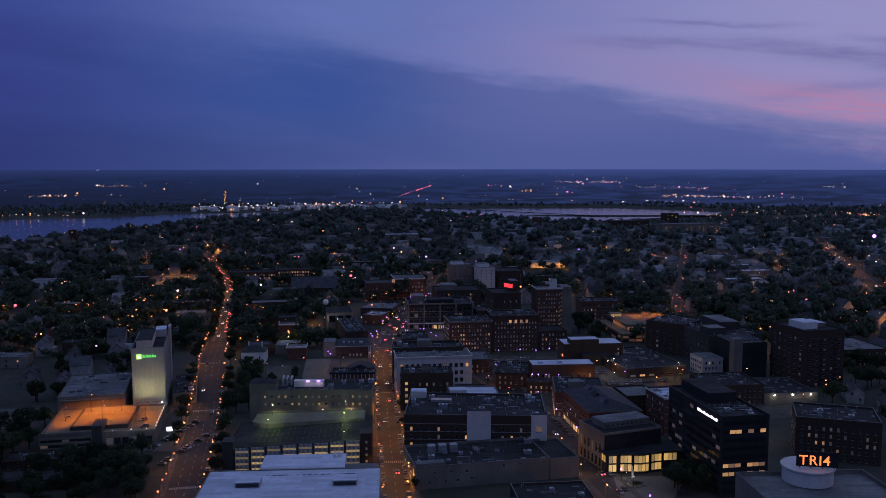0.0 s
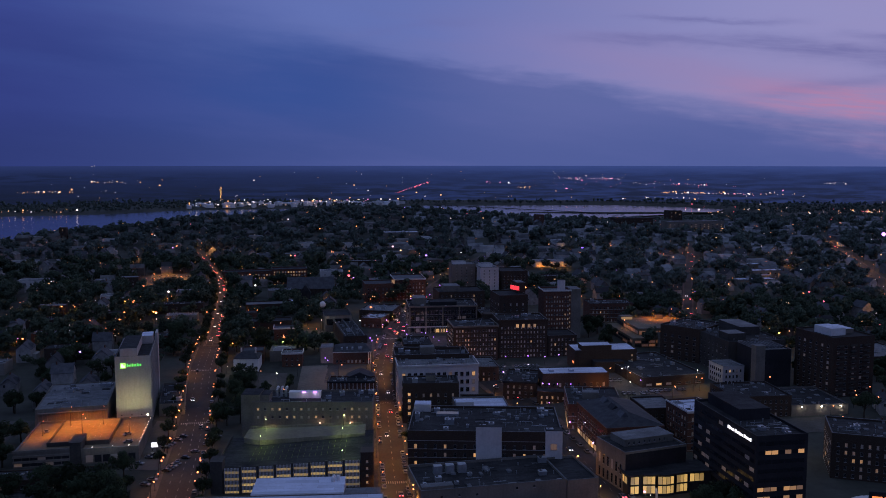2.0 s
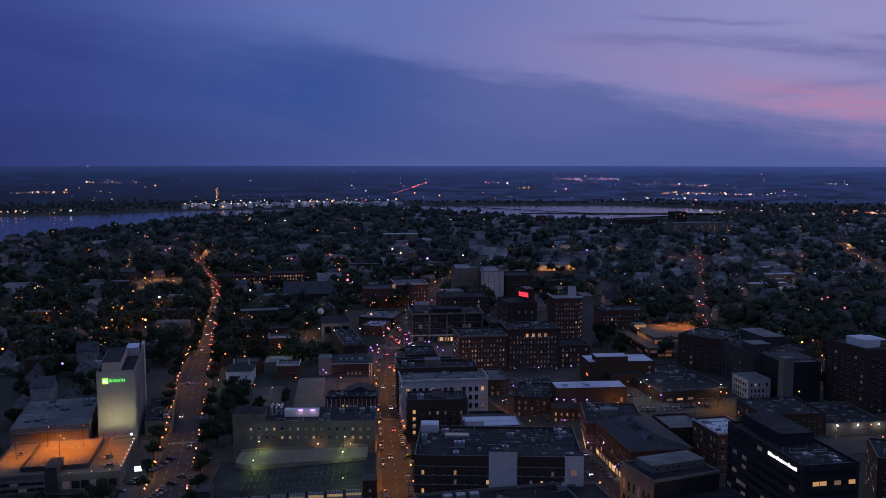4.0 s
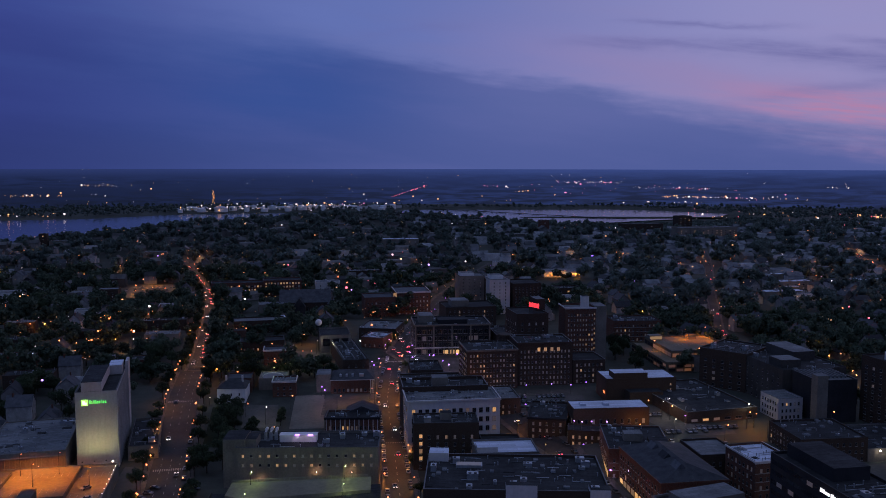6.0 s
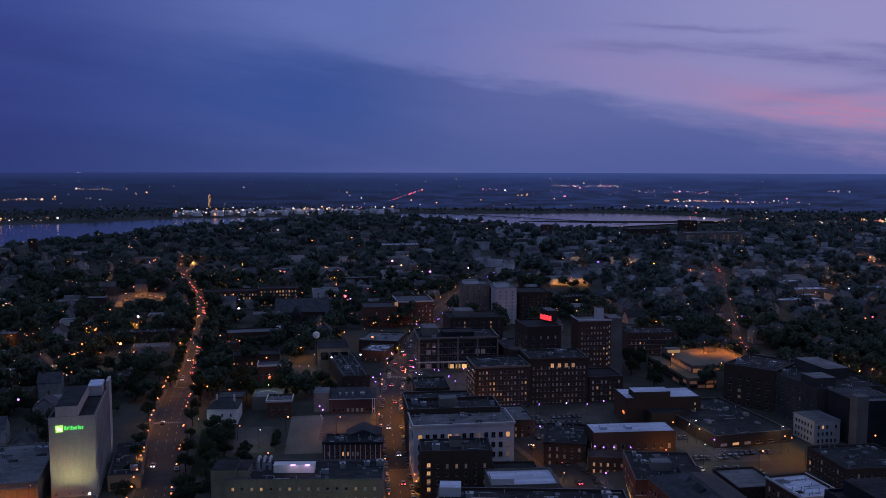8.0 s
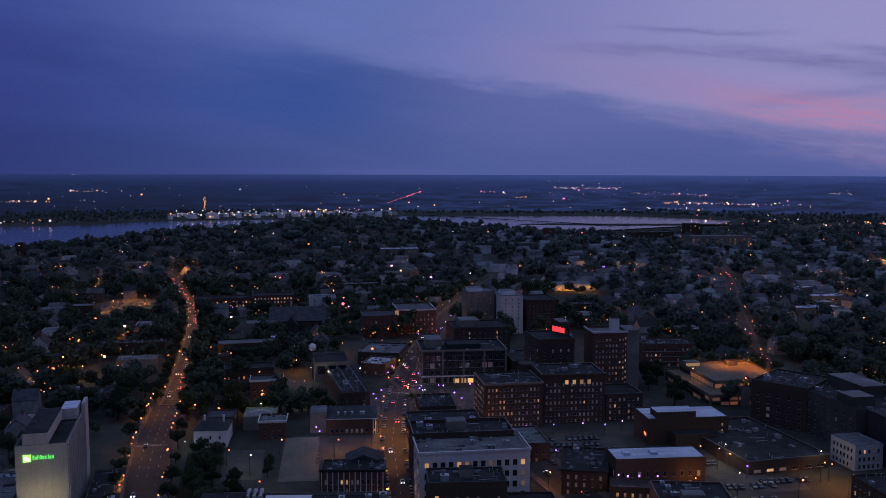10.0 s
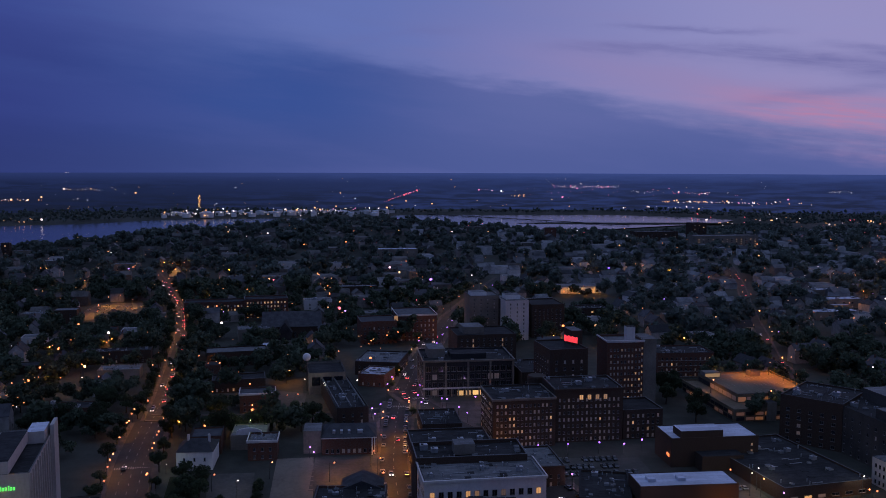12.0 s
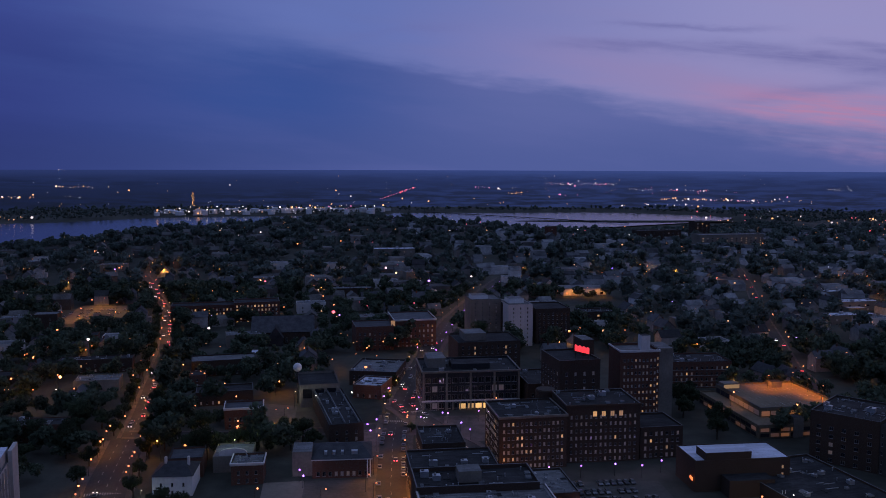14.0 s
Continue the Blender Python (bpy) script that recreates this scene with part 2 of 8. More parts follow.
def leafy(m, share=0.45):
    """Leaves let part of the light through."""
    t = m.node_tree
    b = t.nodes["Principled BSDF"]
    b.inputs["Specular IOR Level"].default_value = 0.15
    base = b.inputs["Base Color"].links[0].from_socket
    tr = node(t, "ShaderNodeBsdfTranslucent")
    plug(t, base, tr.inputs["Color"])
    mix = node(t, "ShaderNodeMixShader")
    mix.inputs[0].default_value = share
    t.links.new(b.outputs[0], mix.inputs[1])
    t.links.new(tr.outputs[0], mix.inputs[2])
    t.links.new(mix.outputs[0], t.nodes["Material Output"].inputs["Surface"])
    return m


M_CREAM = surface("cream_concrete", (0.30, 0.275, 0.262), (0.43, 0.40, 0.385), 0.8, 0.06, 1.0)
M_DARKCONC = surface("weathered_concrete", (0.040, 0.036, 0.033), (0.085, 0.078, 0.070), 0.85, 0.08, 1.2)
M_DARKWALLS = surface("far_brick_and_shingle", (0.10, 0.085, 0.075), (0.26, 0.235, 0.21), 0.85, 0.1, 1.0, vary=0.6, island=True)
M_DARKROOF = surface("far_slate", (0.035, 0.034, 0.033), (0.12, 0.117, 0.112), 0.8, 0.1, 1.0, vary=0.6, island=True)
# the pale tone of these two puts distance haze into the leaf colour
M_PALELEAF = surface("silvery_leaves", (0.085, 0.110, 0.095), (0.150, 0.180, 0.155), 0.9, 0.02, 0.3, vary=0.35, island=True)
M_HAZELEAF = surface("distant_leaves", (0.072, 0.094, 0.082), (0.135, 0.165, 0.142), 0.9, 0.02, 0.3, vary=0.35, island=True)
for m in (M_LEAF, M_FARLEAF, M_PALELEAF, M_HAZELEAF):
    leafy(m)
M_GRASS = surface("lawn", (0.009, 0.014, 0.006), (0.020, 0.028, 0.012), 0.95, 0.2, 2.0)
M_TYRE = surface("rubber", (0.015, 0.015, 0.015), (0.03, 0.03, 0.03), 0.9, 2.0, 8.0)
M_CAR = surface("car_paint", (0.05, 0.052, 0.056), (0.17, 0.17, 0.175), 0.3, 0.4, 2.0, 0.3, 0.0, vary=0.9)
M_FRAME = surface("window_frame", (0.10, 0.09, 0.085), (0.20, 0.19, 0.18), 0.6, 0.8, 4.0)


def glass_dark():
    m = bpy.data.materials.new("window_glass")
    m.use_nodes = True
    b = m.node_tree.nodes["Principled BSDF"]
    b.inputs["Base Color"].default_value = (0.012, 0.014, 0.018, 1)
    b.inputs["Roughness"].default_value = 0.12
    b.inputs["Specular IOR Level"].default_value = 0.6
    return m


M_GLASS = glass_dark()
M_LIT = glowing("lit_window", (1.0, 0.48, 0.14), 0.38, 0.85)
M_LITDIM = glowing("dimly_lit_window", (1.0, 0.55, 0.25), 0.035, 0.85)
M_LITBAY = glowing("lit_parking_bay", (1.0, 0.66, 0.18), 0.40, 0.6)
M_SODBAY = glowing("sodium_lit_bay", (1.0, 0.33, 0.045), 0.085, 0.8)
M_SHOP = glowing("lit_shopfront", (1.0, 0.55, 0.17), 0.55, 0.8)
M_SODIUM = glowing("sodium_lamp", (1.0, 0.24, 0.08), 3.6, 0.6)
M_WHITEL = glowing("white_lamp", (1.0, 0.82, 0.66), 8.0, 0.4)
M_VIOLET = glowing("violet_white_lamp", (0.45, 0.13, 1.0), 5.0, 0.5)
M_TAIL = glowing("tail_light", (1.0, 0.06, 0.09), 7.0, 0.5)
M_HEAD = glowing("head_light", (1.0, 0.86, 0.95), 4.0, 0.4)
M_GREEN = glowing("green_sign", (0.10, 1.0, 0.12), 0.9)
M_REDSIGN = glowing("red_sign", (1.0, 0.03, 0.035), 1.1)
M_WHITESIGN = glowing("white_sign", (0.95, 0.93, 1.0), 1.2)
M_ORANGESIGN = glowing("orange_sign", (1.0, 0.22, 0.04), 1.5)

# ---------------------------------------------------------------- mesh helpers


class Shape:
    """Collects faces of one mesh."""

    def __init__(self):
        self.v, self.f, self.m = [], [], []

    def face(self, pts, mi=0):
        n = len(self.v)
        self.v.extend(pts)
        self.f.append(tuple(range(n, n + len(pts))))
        self.m.append(mi)

    def box(self, x0, x1, y0, y1, z0, z1, mi=0, top=None, turn=0.0, at=(0, 0)):
        p = [(x, y, z) for z in (z0, z1) for x, y in ((x0, y0), (x1, y0), (x1, y1), (x0, y1))]
        if turn or at != (0, 0):
            c, s = math.cos(turn), math.sin(turn)
            p = [(at[0] + x * c - y * s, at[1] + x * s + y * c, z) for x, y, z in p]
        n = len(self.v)
        self.v.extend(p)
        for q, k in (((3, 2, 1, 0), mi), ((4, 5, 6, 7), mi if top is None else top), ((0, 1, 5, 4), mi), ((1, 2, 6, 5), mi), ((2, 3, 7, 6), mi), ((3, 0, 4, 7), mi)):
            self.f.append(tuple(n + i for i in q))
            self.m.append(k)

    def gable(self, x0, x1, y0, y1, z0, z1, mi=0, along="y", hip=0.0, over=0.4):
        x0, x1, y0, y1 = x0 - over, x1 + over, y0 - over, y1 + over
        n = len(self.v)
        if along == "y":
            xm = (x0 + x1) / 2
            r = [(xm, y0 + hip, z1), (xm, y1 - hip, z1)]
            base = [(x0, y0, z0), (x1, y0, z0), (x1, y1, z0), (x0, y1, z0)]
            fs = [(0, 1, 4), (1, 2, 5, 4), (2, 3, 5), (3, 0, 4, 5), (3, 2, 1, 0)]
        else:
            ym = (y0 + y1) / 2
            r = [(x0 + hip, ym, z1), (x1 - hip, ym, z1)]
            base = [(x0, y0, z0), (x1, y0, z0), (x1, y1, z0), (x0, y1, z0)]
            fs = [(0, 1, 5, 4), (1, 2, 5), (2, 3, 4, 5), (3, 0, 4), (3, 2, 1, 0)]
        self.v.extend(base + r)
        for q in fs:
            self.f.append(tuple(n + i for i in q))
            self.m.append(mi)

    def tube(self, pts, radii, sides=7, mi=0):
        n0, rings = len(self.v), len(pts)
        for k, (p, r) in enumerate(zip(pts, radii)):
            a, b = Vector(pts[max(k - 1, 0)]), Vector(pts[min(k + 1, rings - 1)])
            d = (b - a).normalized()
            u = d.orthogonal().normalized()
            w = d.cross(u)
            for i in range(sides):
                an = 2 * math.pi * i / sides
                self.v.append(tuple(Vector(p) + u * (r * math.cos(an)) + w * (r * math.sin(an))))
        for k in range(rings - 1):
            for i in range(sides):
                j = (i + 1) % sides
                a = n0 + k * sides
                self.f.append((a + i, a + j, a + sides + j, a + sides + i))
                self.m.append(mi)
        self.f.append(tuple(n0 + i for i in reversed(range(sides))))
        self.f.append(tuple(n0 + (rings - 1) * sides + i for i in range(sides)))
        self.m += [mi, mi]

    def ball(self, c, r, seg=10, rings=6, mi=0, squash=1.0):
        n = len(self.v)
        for k in range(rings + 1):
            th = math.pi * k / rings
            for i in range(seg):
                ph = 2 * math.pi * i / seg
                self.v.append((c[0] + r * math.sin(th) * math.cos(ph), c[1] + r * math.sin(th) * math.sin(ph), c[2] + squash * r * math.cos(th)))
        for k in range(rings):
            for i in range(seg):
                j = (i + 1) % seg
                self.f.append((n + k * seg + i, n + (k + 1) * seg + i, n + (k + 1) * seg + j, n + k * seg + j))
                self.m.append(mi)

    def mesh(self, name, *mats):
        me = bpy.data.meshes.new(name)
        me.from_pydata(self.v, [], self.f)
        for m in mats:
            me.materials.append(m)
        if len(mats) > 1:
            me.polygons.foreach_set("material_index", self.m)
        me.update()
        return me


def part(name, shape, mats, parent=None, label=""):
    me = shape if isinstance(shape, bpy.types.Mesh) else shape.mesh(name, *(mats if isinstance(mats, (list, tuple)) else [mats]))
    ob = new(name, me)
    if parent:
        ob.parent = parent
    if label:
        tagged(ob, label)
    return ob


def thing(name, label, category, m=None, group="", kind=""):
    ob = new(name)
    ob.empty_display_size = 1
    if m is not None:
        ob.matrix_basis = m
    return tagged(ob, label, category, group, kind)


def spot(x, y, z=0.0, turn=0.0):
    return Matrix.Translation((x, y, z)) @ Matrix.Rotation(turn, 4, "Z")


def step(a, b, v):
    k = min(1.0, max(0.0, (v - a) / (b - a)))
    return k * k * (3 - 2 * k)


def along(table, x):
    if x <= table[0][0]:
        return table[0][1]
    for (a, p), (b, q) in zip(table, table[1:]):
        if x <= b:
            return p + (q - p) * (x - a) / (b - a)
    return table[-1][1]


NEAR_BANK = [(-2500, 500), (-1500, 960), (-750, 1470), (-620, 1690), (-400, 2000), (0, 2330), (443, 2440), (820, 2690), (900, 2830)]
FAR_BANK = [(-2500, 2300), (-1256, 2420), (-963, 2540), (-788, 2740), (-600, 2800), (-190, 2860), (-100, 3010), (225, 3020), (595, 3060), (820, 2900), (900, 2800)]


def lift(x, y):
    """The terrace behind the department store, six metres up; it begins earlier along the eastern street."""
    y0 = 485 - 90 * step(20, 90, x)
    return 6.0 * step(y0, y0 + 90, y) * (1 - step(650, 950, y))


def ground(x, y):
    """Height of the land: downtown level, the western hill, the river's valley, and the far plain that rises to the horizon."""
    r = math.hypot(x, y - 100)
    z = lift(x, y) + 12 * step(600, 1150, y) + 19 * step(1000, 1560, y) * math.exp(-((x + 150) / (620 if x < -150 else 430)) ** 2)
    z -= 7 * step(150, 700, x) * step(600, 1100, y)
    nb, fb = along(NEAR_BANK, x), along(FAR_BANK, x)
    if x < 900:
        lead = 520 + 420 * step(-150, 250, x)
        z += (-25 - z) * step(nb - lead, nb + 20 - 180 * step(-150, 250, x), y)
        z += 9 * step(fb - 20, fb + 40, y)
    else:
        z += (-16 - z) * step(1700, 2700, y)
    if r > 2950:
        u = (r - 2950) / 1900
        z += (135 - 151 * (r / 2950) * (1 - 0.862 * u) - z) * step(2950, 3150, r)
    return z


def site(x, y):
    """The plan is drawn on level land; the terrace lifts a place and draws it nearer to the plan's eye point."""
    ex, ey, ez = -17.5, 120.8, 133.5
    low = ground(x, y) - lift(x, y)
    px, py = x, y
    for _ in range(14):
        k = (ez - low - lift(px, py)) / (ez - low)
        px, py = ex + k * (x - ex), ey + k * (y - ey)
    return px, py


def placed(x, y, up=0.0, turn=0.0):
    x, y = site(x, y)
    return spot(x, y, ground(x, y) + up, turn)


STREETS = {
    "free": ([(-4, 200), (-19.6, 354), (-25.5, 414), (-32.8, 497), (-40, 578), (-41, 640), (-40, 682)], 12.0, 3.2),
    "congress": ([(92, 220), (76, 320), (68, 365), (59, 420), (45, 491), (27, 548), (6, 608), (-12, 640), (-26, 672), (-38, 700), (-30, 773), (-15, 860), (-4, 915), (22, 1010), (60, 1130)], 12.5, 3.0),
    "spring": ([(-92, 230), (-98, 290), (-107, 354), (-122, 432), (-157, 585), (-168, 645)], 16.0, 3.0),
    "spring_west": ([(-168.4, 647), (-176, 690), (-203, 824), (-234, 938), (-290, 1080), (-322, 1155)], 8.0, 1.8),
    "cross": ([(-172, 652), (-100, 650), (-46, 664)], 8.0, 2.0),
    "east": ([(418, 780), (442, 856), (509, 1083), (571, 1287), (640, 1500)], 13.0, 2.5),
    "park": ([(206, 728), (214, 780), (234, 850), (264, 960), (300, 1075), (338, 1205), (365, 1310)], 7.0, 1.5),
    "west": ([(-335, 640), (-380, 800), (-425, 960)], 5.5, 0.0),
}
STREETS = {key: ([site(*p) for p in pts], w, sw) for key, (pts, w, sw) in STREETS.items()}
RECTS = []          # footprints: x, y of the front left corner, width, depth, turn


def clear(x, y, r):
    for ox, oy, w, d, a in RECTS:
        dx, dy = x - ox, y - oy
        u, v = dx * math.cos(a) + dy * math.sin(a), -dx * math.sin(a) + dy * math.cos(a)
        if -r < u < w + r and -r < v < d + r:
            return False
    for pts, w, s in STREETS.values():
        for (ax, ay), (bx, by) in zip(pts, pts[1:]):
            if y < min(ay, by) - 30 or y > max(ay, by) + 30:
                continue
            k = min(1, max(0, ((x - ax) * (bx - ax) + (y - ay) * (by - ay)) / ((bx - ax) ** 2 + (by - ay) ** 2)))
            if math.hypot(x - ax - k * (bx - ax), y - ay - k * (by - ay)) < w / 2 + s + r:
                return False
    return True


# ---------------------------------------------------------------- ground, river, far land


def ground_material():
    m = surface("town_ground", (0.030, 0.033, 0.026), (0.072, 0.072, 0.060), 0.95, 0.012, 0.15)
    return m


def polar_sheet(radii, angles, wrap):
    n = len(angles)
    v, f = [], []
    for r in radii:
        for a in angles:
            x, y = r * math.sin(a), 100 + r * math.cos(a)
            v.append((x, y, ground(x, y)))
    for k in range(len(radii) - 1):
        a, b = k * n, (k + 1) * n
        f += [(a + i, b + i, b + (i + 1) % n, a + (i + 1) % n) for i in range(n)]
    me = bpy.data.meshes.new("ground")
    me.from_pydata(v, [], f)
    me.shade_smooth()
    return me


def distance_material():
    """Far land as a plain backdrop: evening haze, painted in as a glow, pales towards the horizon."""
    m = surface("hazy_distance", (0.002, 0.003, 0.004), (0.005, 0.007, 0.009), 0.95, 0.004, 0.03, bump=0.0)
    t = m.node_tree
    b = t.nodes["Principled BSDF"]
    co = node(t, "ShaderNodeTexCoord").outputs["Object"]
    sep = node(t, "ShaderNodeSeparateXYZ")
    plug(t, co, sep.inputs[0])
    x, y = sep.outputs[0], mth(t, "SUBTRACT", sep.outputs[1], 100.0)
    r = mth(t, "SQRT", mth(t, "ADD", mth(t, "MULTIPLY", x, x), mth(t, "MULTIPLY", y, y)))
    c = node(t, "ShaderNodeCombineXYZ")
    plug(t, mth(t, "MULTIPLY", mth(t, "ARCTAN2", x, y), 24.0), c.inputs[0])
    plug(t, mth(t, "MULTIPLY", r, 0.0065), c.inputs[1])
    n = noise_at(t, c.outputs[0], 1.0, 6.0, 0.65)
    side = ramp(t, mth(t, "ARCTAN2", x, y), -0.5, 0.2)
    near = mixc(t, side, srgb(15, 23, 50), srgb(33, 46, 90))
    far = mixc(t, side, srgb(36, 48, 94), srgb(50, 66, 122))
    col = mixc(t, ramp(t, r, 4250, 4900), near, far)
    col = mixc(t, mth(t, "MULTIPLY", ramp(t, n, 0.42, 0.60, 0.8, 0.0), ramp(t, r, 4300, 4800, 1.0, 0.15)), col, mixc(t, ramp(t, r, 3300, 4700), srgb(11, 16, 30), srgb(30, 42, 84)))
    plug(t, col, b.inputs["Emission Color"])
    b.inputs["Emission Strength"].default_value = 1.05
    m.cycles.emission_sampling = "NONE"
    return m


def build_ground():
    angles = [math.radians(a) for a in np.r_[np.linspace(-42, 42, 300), np.linspace(45, 315, 70)]]
    me = polar_sheet([0.5] + [12.0 * k for k in range(1, 141)] + [1680 + 40 * k for k in range(1, 37)], angles, True)
    me.materials.append(ground_material())
    tagged(new("ground", me), "dark city ground rising over a hill towards a river", "ground", kind="structure")
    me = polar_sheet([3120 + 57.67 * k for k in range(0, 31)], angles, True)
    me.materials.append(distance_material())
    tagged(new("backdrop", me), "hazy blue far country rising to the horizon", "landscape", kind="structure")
    # the river
    s = Shape()
    xs = [-2500 + 50 * k for k in range(69)]
    for a, b in zip(xs, xs[1:]):
        s.face([(a, along(NEAR_BANK, a) - 60, -22.0), (b, along(NEAR_BANK, b) - 60, -22.0), (b, along(FAR_BANK, b) + 15, -22.0), (a, along(FAR_BANK, a) + 15, -22.0)])
    w = surface("river_water", (0.012, 0.016, 0.022), (0.02, 0.026, 0.034), 0.19, 0.01, 0.12, 0.0, 0.05)
    w.node_tree.nodes["Principled BSDF"].inputs["Specular IOR Level"].default_value = 0.8
    ob = part("water", s, w)
    tagged(ob, "calm tidal river reflecting the violet dusk sky", "river", kind="structure")


build_ground()


def strip(pts, off0, off1, lift, thick=0.0):
    """A band along a polyline, between two offsets to its right, that follows the land."""
    fine = []
    for (ax, ay), (bx, by) in zip(pts, pts[1:]):
        n = max(1, int(math.hypot(bx - ax, by - ay) / 10))
        fine += [(ax + (bx - ax) * k / n, ay + (by - ay) * k / n) for k in range(n)]
    fine.append(pts[-1])
    s, rows = Shape(), []
    for k, (x, y) in enumerate(fine):
        (ax, ay), (bx, by) = fine[max(k - 1, 0)], fine[min(k + 1, len(fine) - 1)]
        d = math.hypot(bx - ax, by - ay)
        nx, ny = (by - ay) / d, -(bx - ax) / d
        extra = 0.15 if y > 380 else 0.0
        row = []
        for o in (off0, off1):
            px, py = x + nx * o, y + ny * o
            row.append((px, py, ground(px, py) + lift + extra))
        rows.append(row)
    for (a, b), (c, d) in zip(rows, rows[1:]):
        s.face([a, b, d, c])
        if thick:
            for p, q in ((a, c), (d, b)):
                s.face([p, q, (q[0], q[1], q[2] - thick), (p[0], p[1], p[2] - thick)])
    return s


for key, (pts, w, sw) in STREETS.items():
    ob = part("road", strip(pts, -w / 2, w / 2, 0.06), M_ASPHALT)
    tagged(ob, "two-way asphalt city street under sodium lamps", "street", kind="structure")
    for side in (-1, 1) if sw else ():
        a, b = sorted((side * w / 2, side * (w / 2 + sw)))
        ob = part("pavement", strip(pts, a, b, 0.22, 0.3), M_WALK)
        tagged(ob, "raised brick and concrete sidewalk with a kerb", "sidewalk", kind="structure")


def marking(x, y, turn, w, d, bars, along_x=True):
    """A zebra crossing: bars side by side."""
    s = Shape()
    for k in range(bars):
        u = (k + 0.5) / bars * w - w / 2
        s.box(u - 0.22, u + 0.22, -d / 2, d / 2, 0.0, 0.008)
    ob = part("road_marking", s, M_PAINT)
    x, y = site(x, y)
    ob.matrix_basis = spot(x, y, ground(x, y) + 0.07 + (0.15 if y > 380 else 0), turn)
    tagged(ob, "white painted zebra crossing on asphalt", "crosswalk", kind="structure")


for x, y, a, w in ((-106.5, 352, 0.2, 15), (-129, 466, 0.22, 15), (-23, 383, 0.09, 11), (-32.5, 492, 0.09, 11), (-33.4, 503, 0.09, 11), (-40, 672, 0.0, 11), (-26, 690, 0.3, 14), (-155, 575, 0.22, 15)):
    marking(x, y, a, w, 2.6, int(w / 0.9))


def lot(name, corners, mat, label, above=0.05):
    corners, lift_up = [site(*c) for c in corners], above + 0.12
    xs, ys = [c[0] for c in corners], [c[1] for c in corners]
    RECTS.append((min(xs), min(ys), max(xs) - min(xs), max(ys) - min(ys), 0.0))
    s = Shape()
    if len(corners) == 4:
        a, b, c, d = (Vector(p) for p in corners)
        n = 12
        grid = [[(a.lerp(b, i / n)).lerp(d.lerp(c, i / n), j / n) for i in range(n + 1)] for j in range(n + 1)]
        pts = [[(p.x, p.y, ground(p.x, p.y) + lift_up) for p in row] for row in grid]
        for j in range(n):
            for i in range(n):
                s.face([pts[j][i], pts[j][i + 1], pts[j + 1][i + 1], pts[j + 1][i]])
    else:
        s.face([(x, y, ground(x, y) + lift_up) for x, y in corners])
    ob = part(name, s, mat)
    tagged(ob, label, "lawn" if name == "lawn" else "parking lot", kind="structure")


def dashes(key, offset, length, gap, start, end):
    """A broken line painted along a street."""
    pts, s = STREETS[key][0], Shape()
    at = start
    while at < end:
        ends = []
        for d_at in (at, at + length):
            rest = d_at
            for (ax, ay), (bx, by) in zip(pts, pts[1:]):
                d = math.hypot(bx - ax, by - ay)
                if rest <= d:
                    ux, uy = (bx - ax) / d, (by - ay) / d
                    ends.append((ax + ux * rest + uy * offset, ay + uy * rest - ux * offset, uy, -ux))
                    break
                rest -= d
        if len(ends) == 2:
            (x0, y0, nx, ny), (x1, y1, _, _) = ends
            z0, z1 = (ground(x, y) + 0.075 + (0.15 if y > 380 else 0) for x, y in ((x0, y0), (x1, y1)))
            s.face([(x0 - nx * 0.09, y0 - ny * 0.09, z0), (x0 + nx * 0.09, y0 + ny * 0.09, z0), (x1 + nx * 0.09, y1 + ny * 0.09, z1), (x1 - nx * 0.09, y1 - ny * 0.09, z1)])
        at += length + gap
    ob = part("road_marking", s, M_PAINT)
    tagged(ob, "broken painted lane line on asphalt", "lane marking", kind="structure")


for args in (("free", 0, 3, 5, 20, 470), ("congress", 0, 3, 5, 20, 900), ("spring", 0, 3, 5, 10, 410), ("spring", 4, 3, 6, 10, 410), ("spring", -4, 3, 6, 10, 410), ("spring_west", 0, 3, 5, 5, 500)):
    dashes(*args)

lot("lot", [(-58, 636), (-47, 632), (-47, 664), (-60, 664)], M_WALK, "paved corner plaza by a busy square")
lot("lot", [(-33, 652), (-20, 640), (4, 640), (20, 684), (-22, 680)], M_WALK, "paved city square lit by shop lights")
lot("lot", [(-86.7, 523.7), (-69.4, 525.3), (-76.6, 588.3), (-93.2, 586.1)], M_PAVED, "empty pale concrete lot between brick buildings")
lot("lot", [(-111.4, 525.6), (-94, 527), (-99.8, 568), (-119, 566)], M_LOT, "asphalt yard behind a white house")
lot("lot", [(-73.6, 545), (-45, 545), (-46.4, 590), (-76, 588)], M_LOT, "asphalt yard behind a brick hall")
lot("lawn", [(-123.2, 496.3), (-109.5, 496.1), (-120.5, 563), (-135, 563)], M_GRASS, "dark overgrown lawn beside a wide street")
lot("lot", [(94, 485), (134, 482), (138, 527), (113, 533), (108, 577), (96, 577)], M_LOT, "half-full asphalt parking lot lit by lamps", 0.05)
lot("lot", [(20, 556), (74, 560), (72, 586), (12, 584)], M_LOT, "full asphalt parking lot between brick buildings")
lot("lot", [(128, 408), (160, 408), (165, 440), (132, 444)], M_LOT, "asphalt parking lot under white lamps")
lot("lot", [(172, 446), (208, 452), (206, 474), (172, 468)], M_LOT, "small asphalt parking lot under bright white lamps")
lot("lot", [(-141, 398), (-120, 398), (-134, 468), (-150, 470)], M_LOT, "asphalt parking lot beside a hotel garage")
lot("lot", [(-104, 664), (-92, 664), (-95, 700), (-118, 706)], M_LOT, "asphalt lot lit by a lamp")
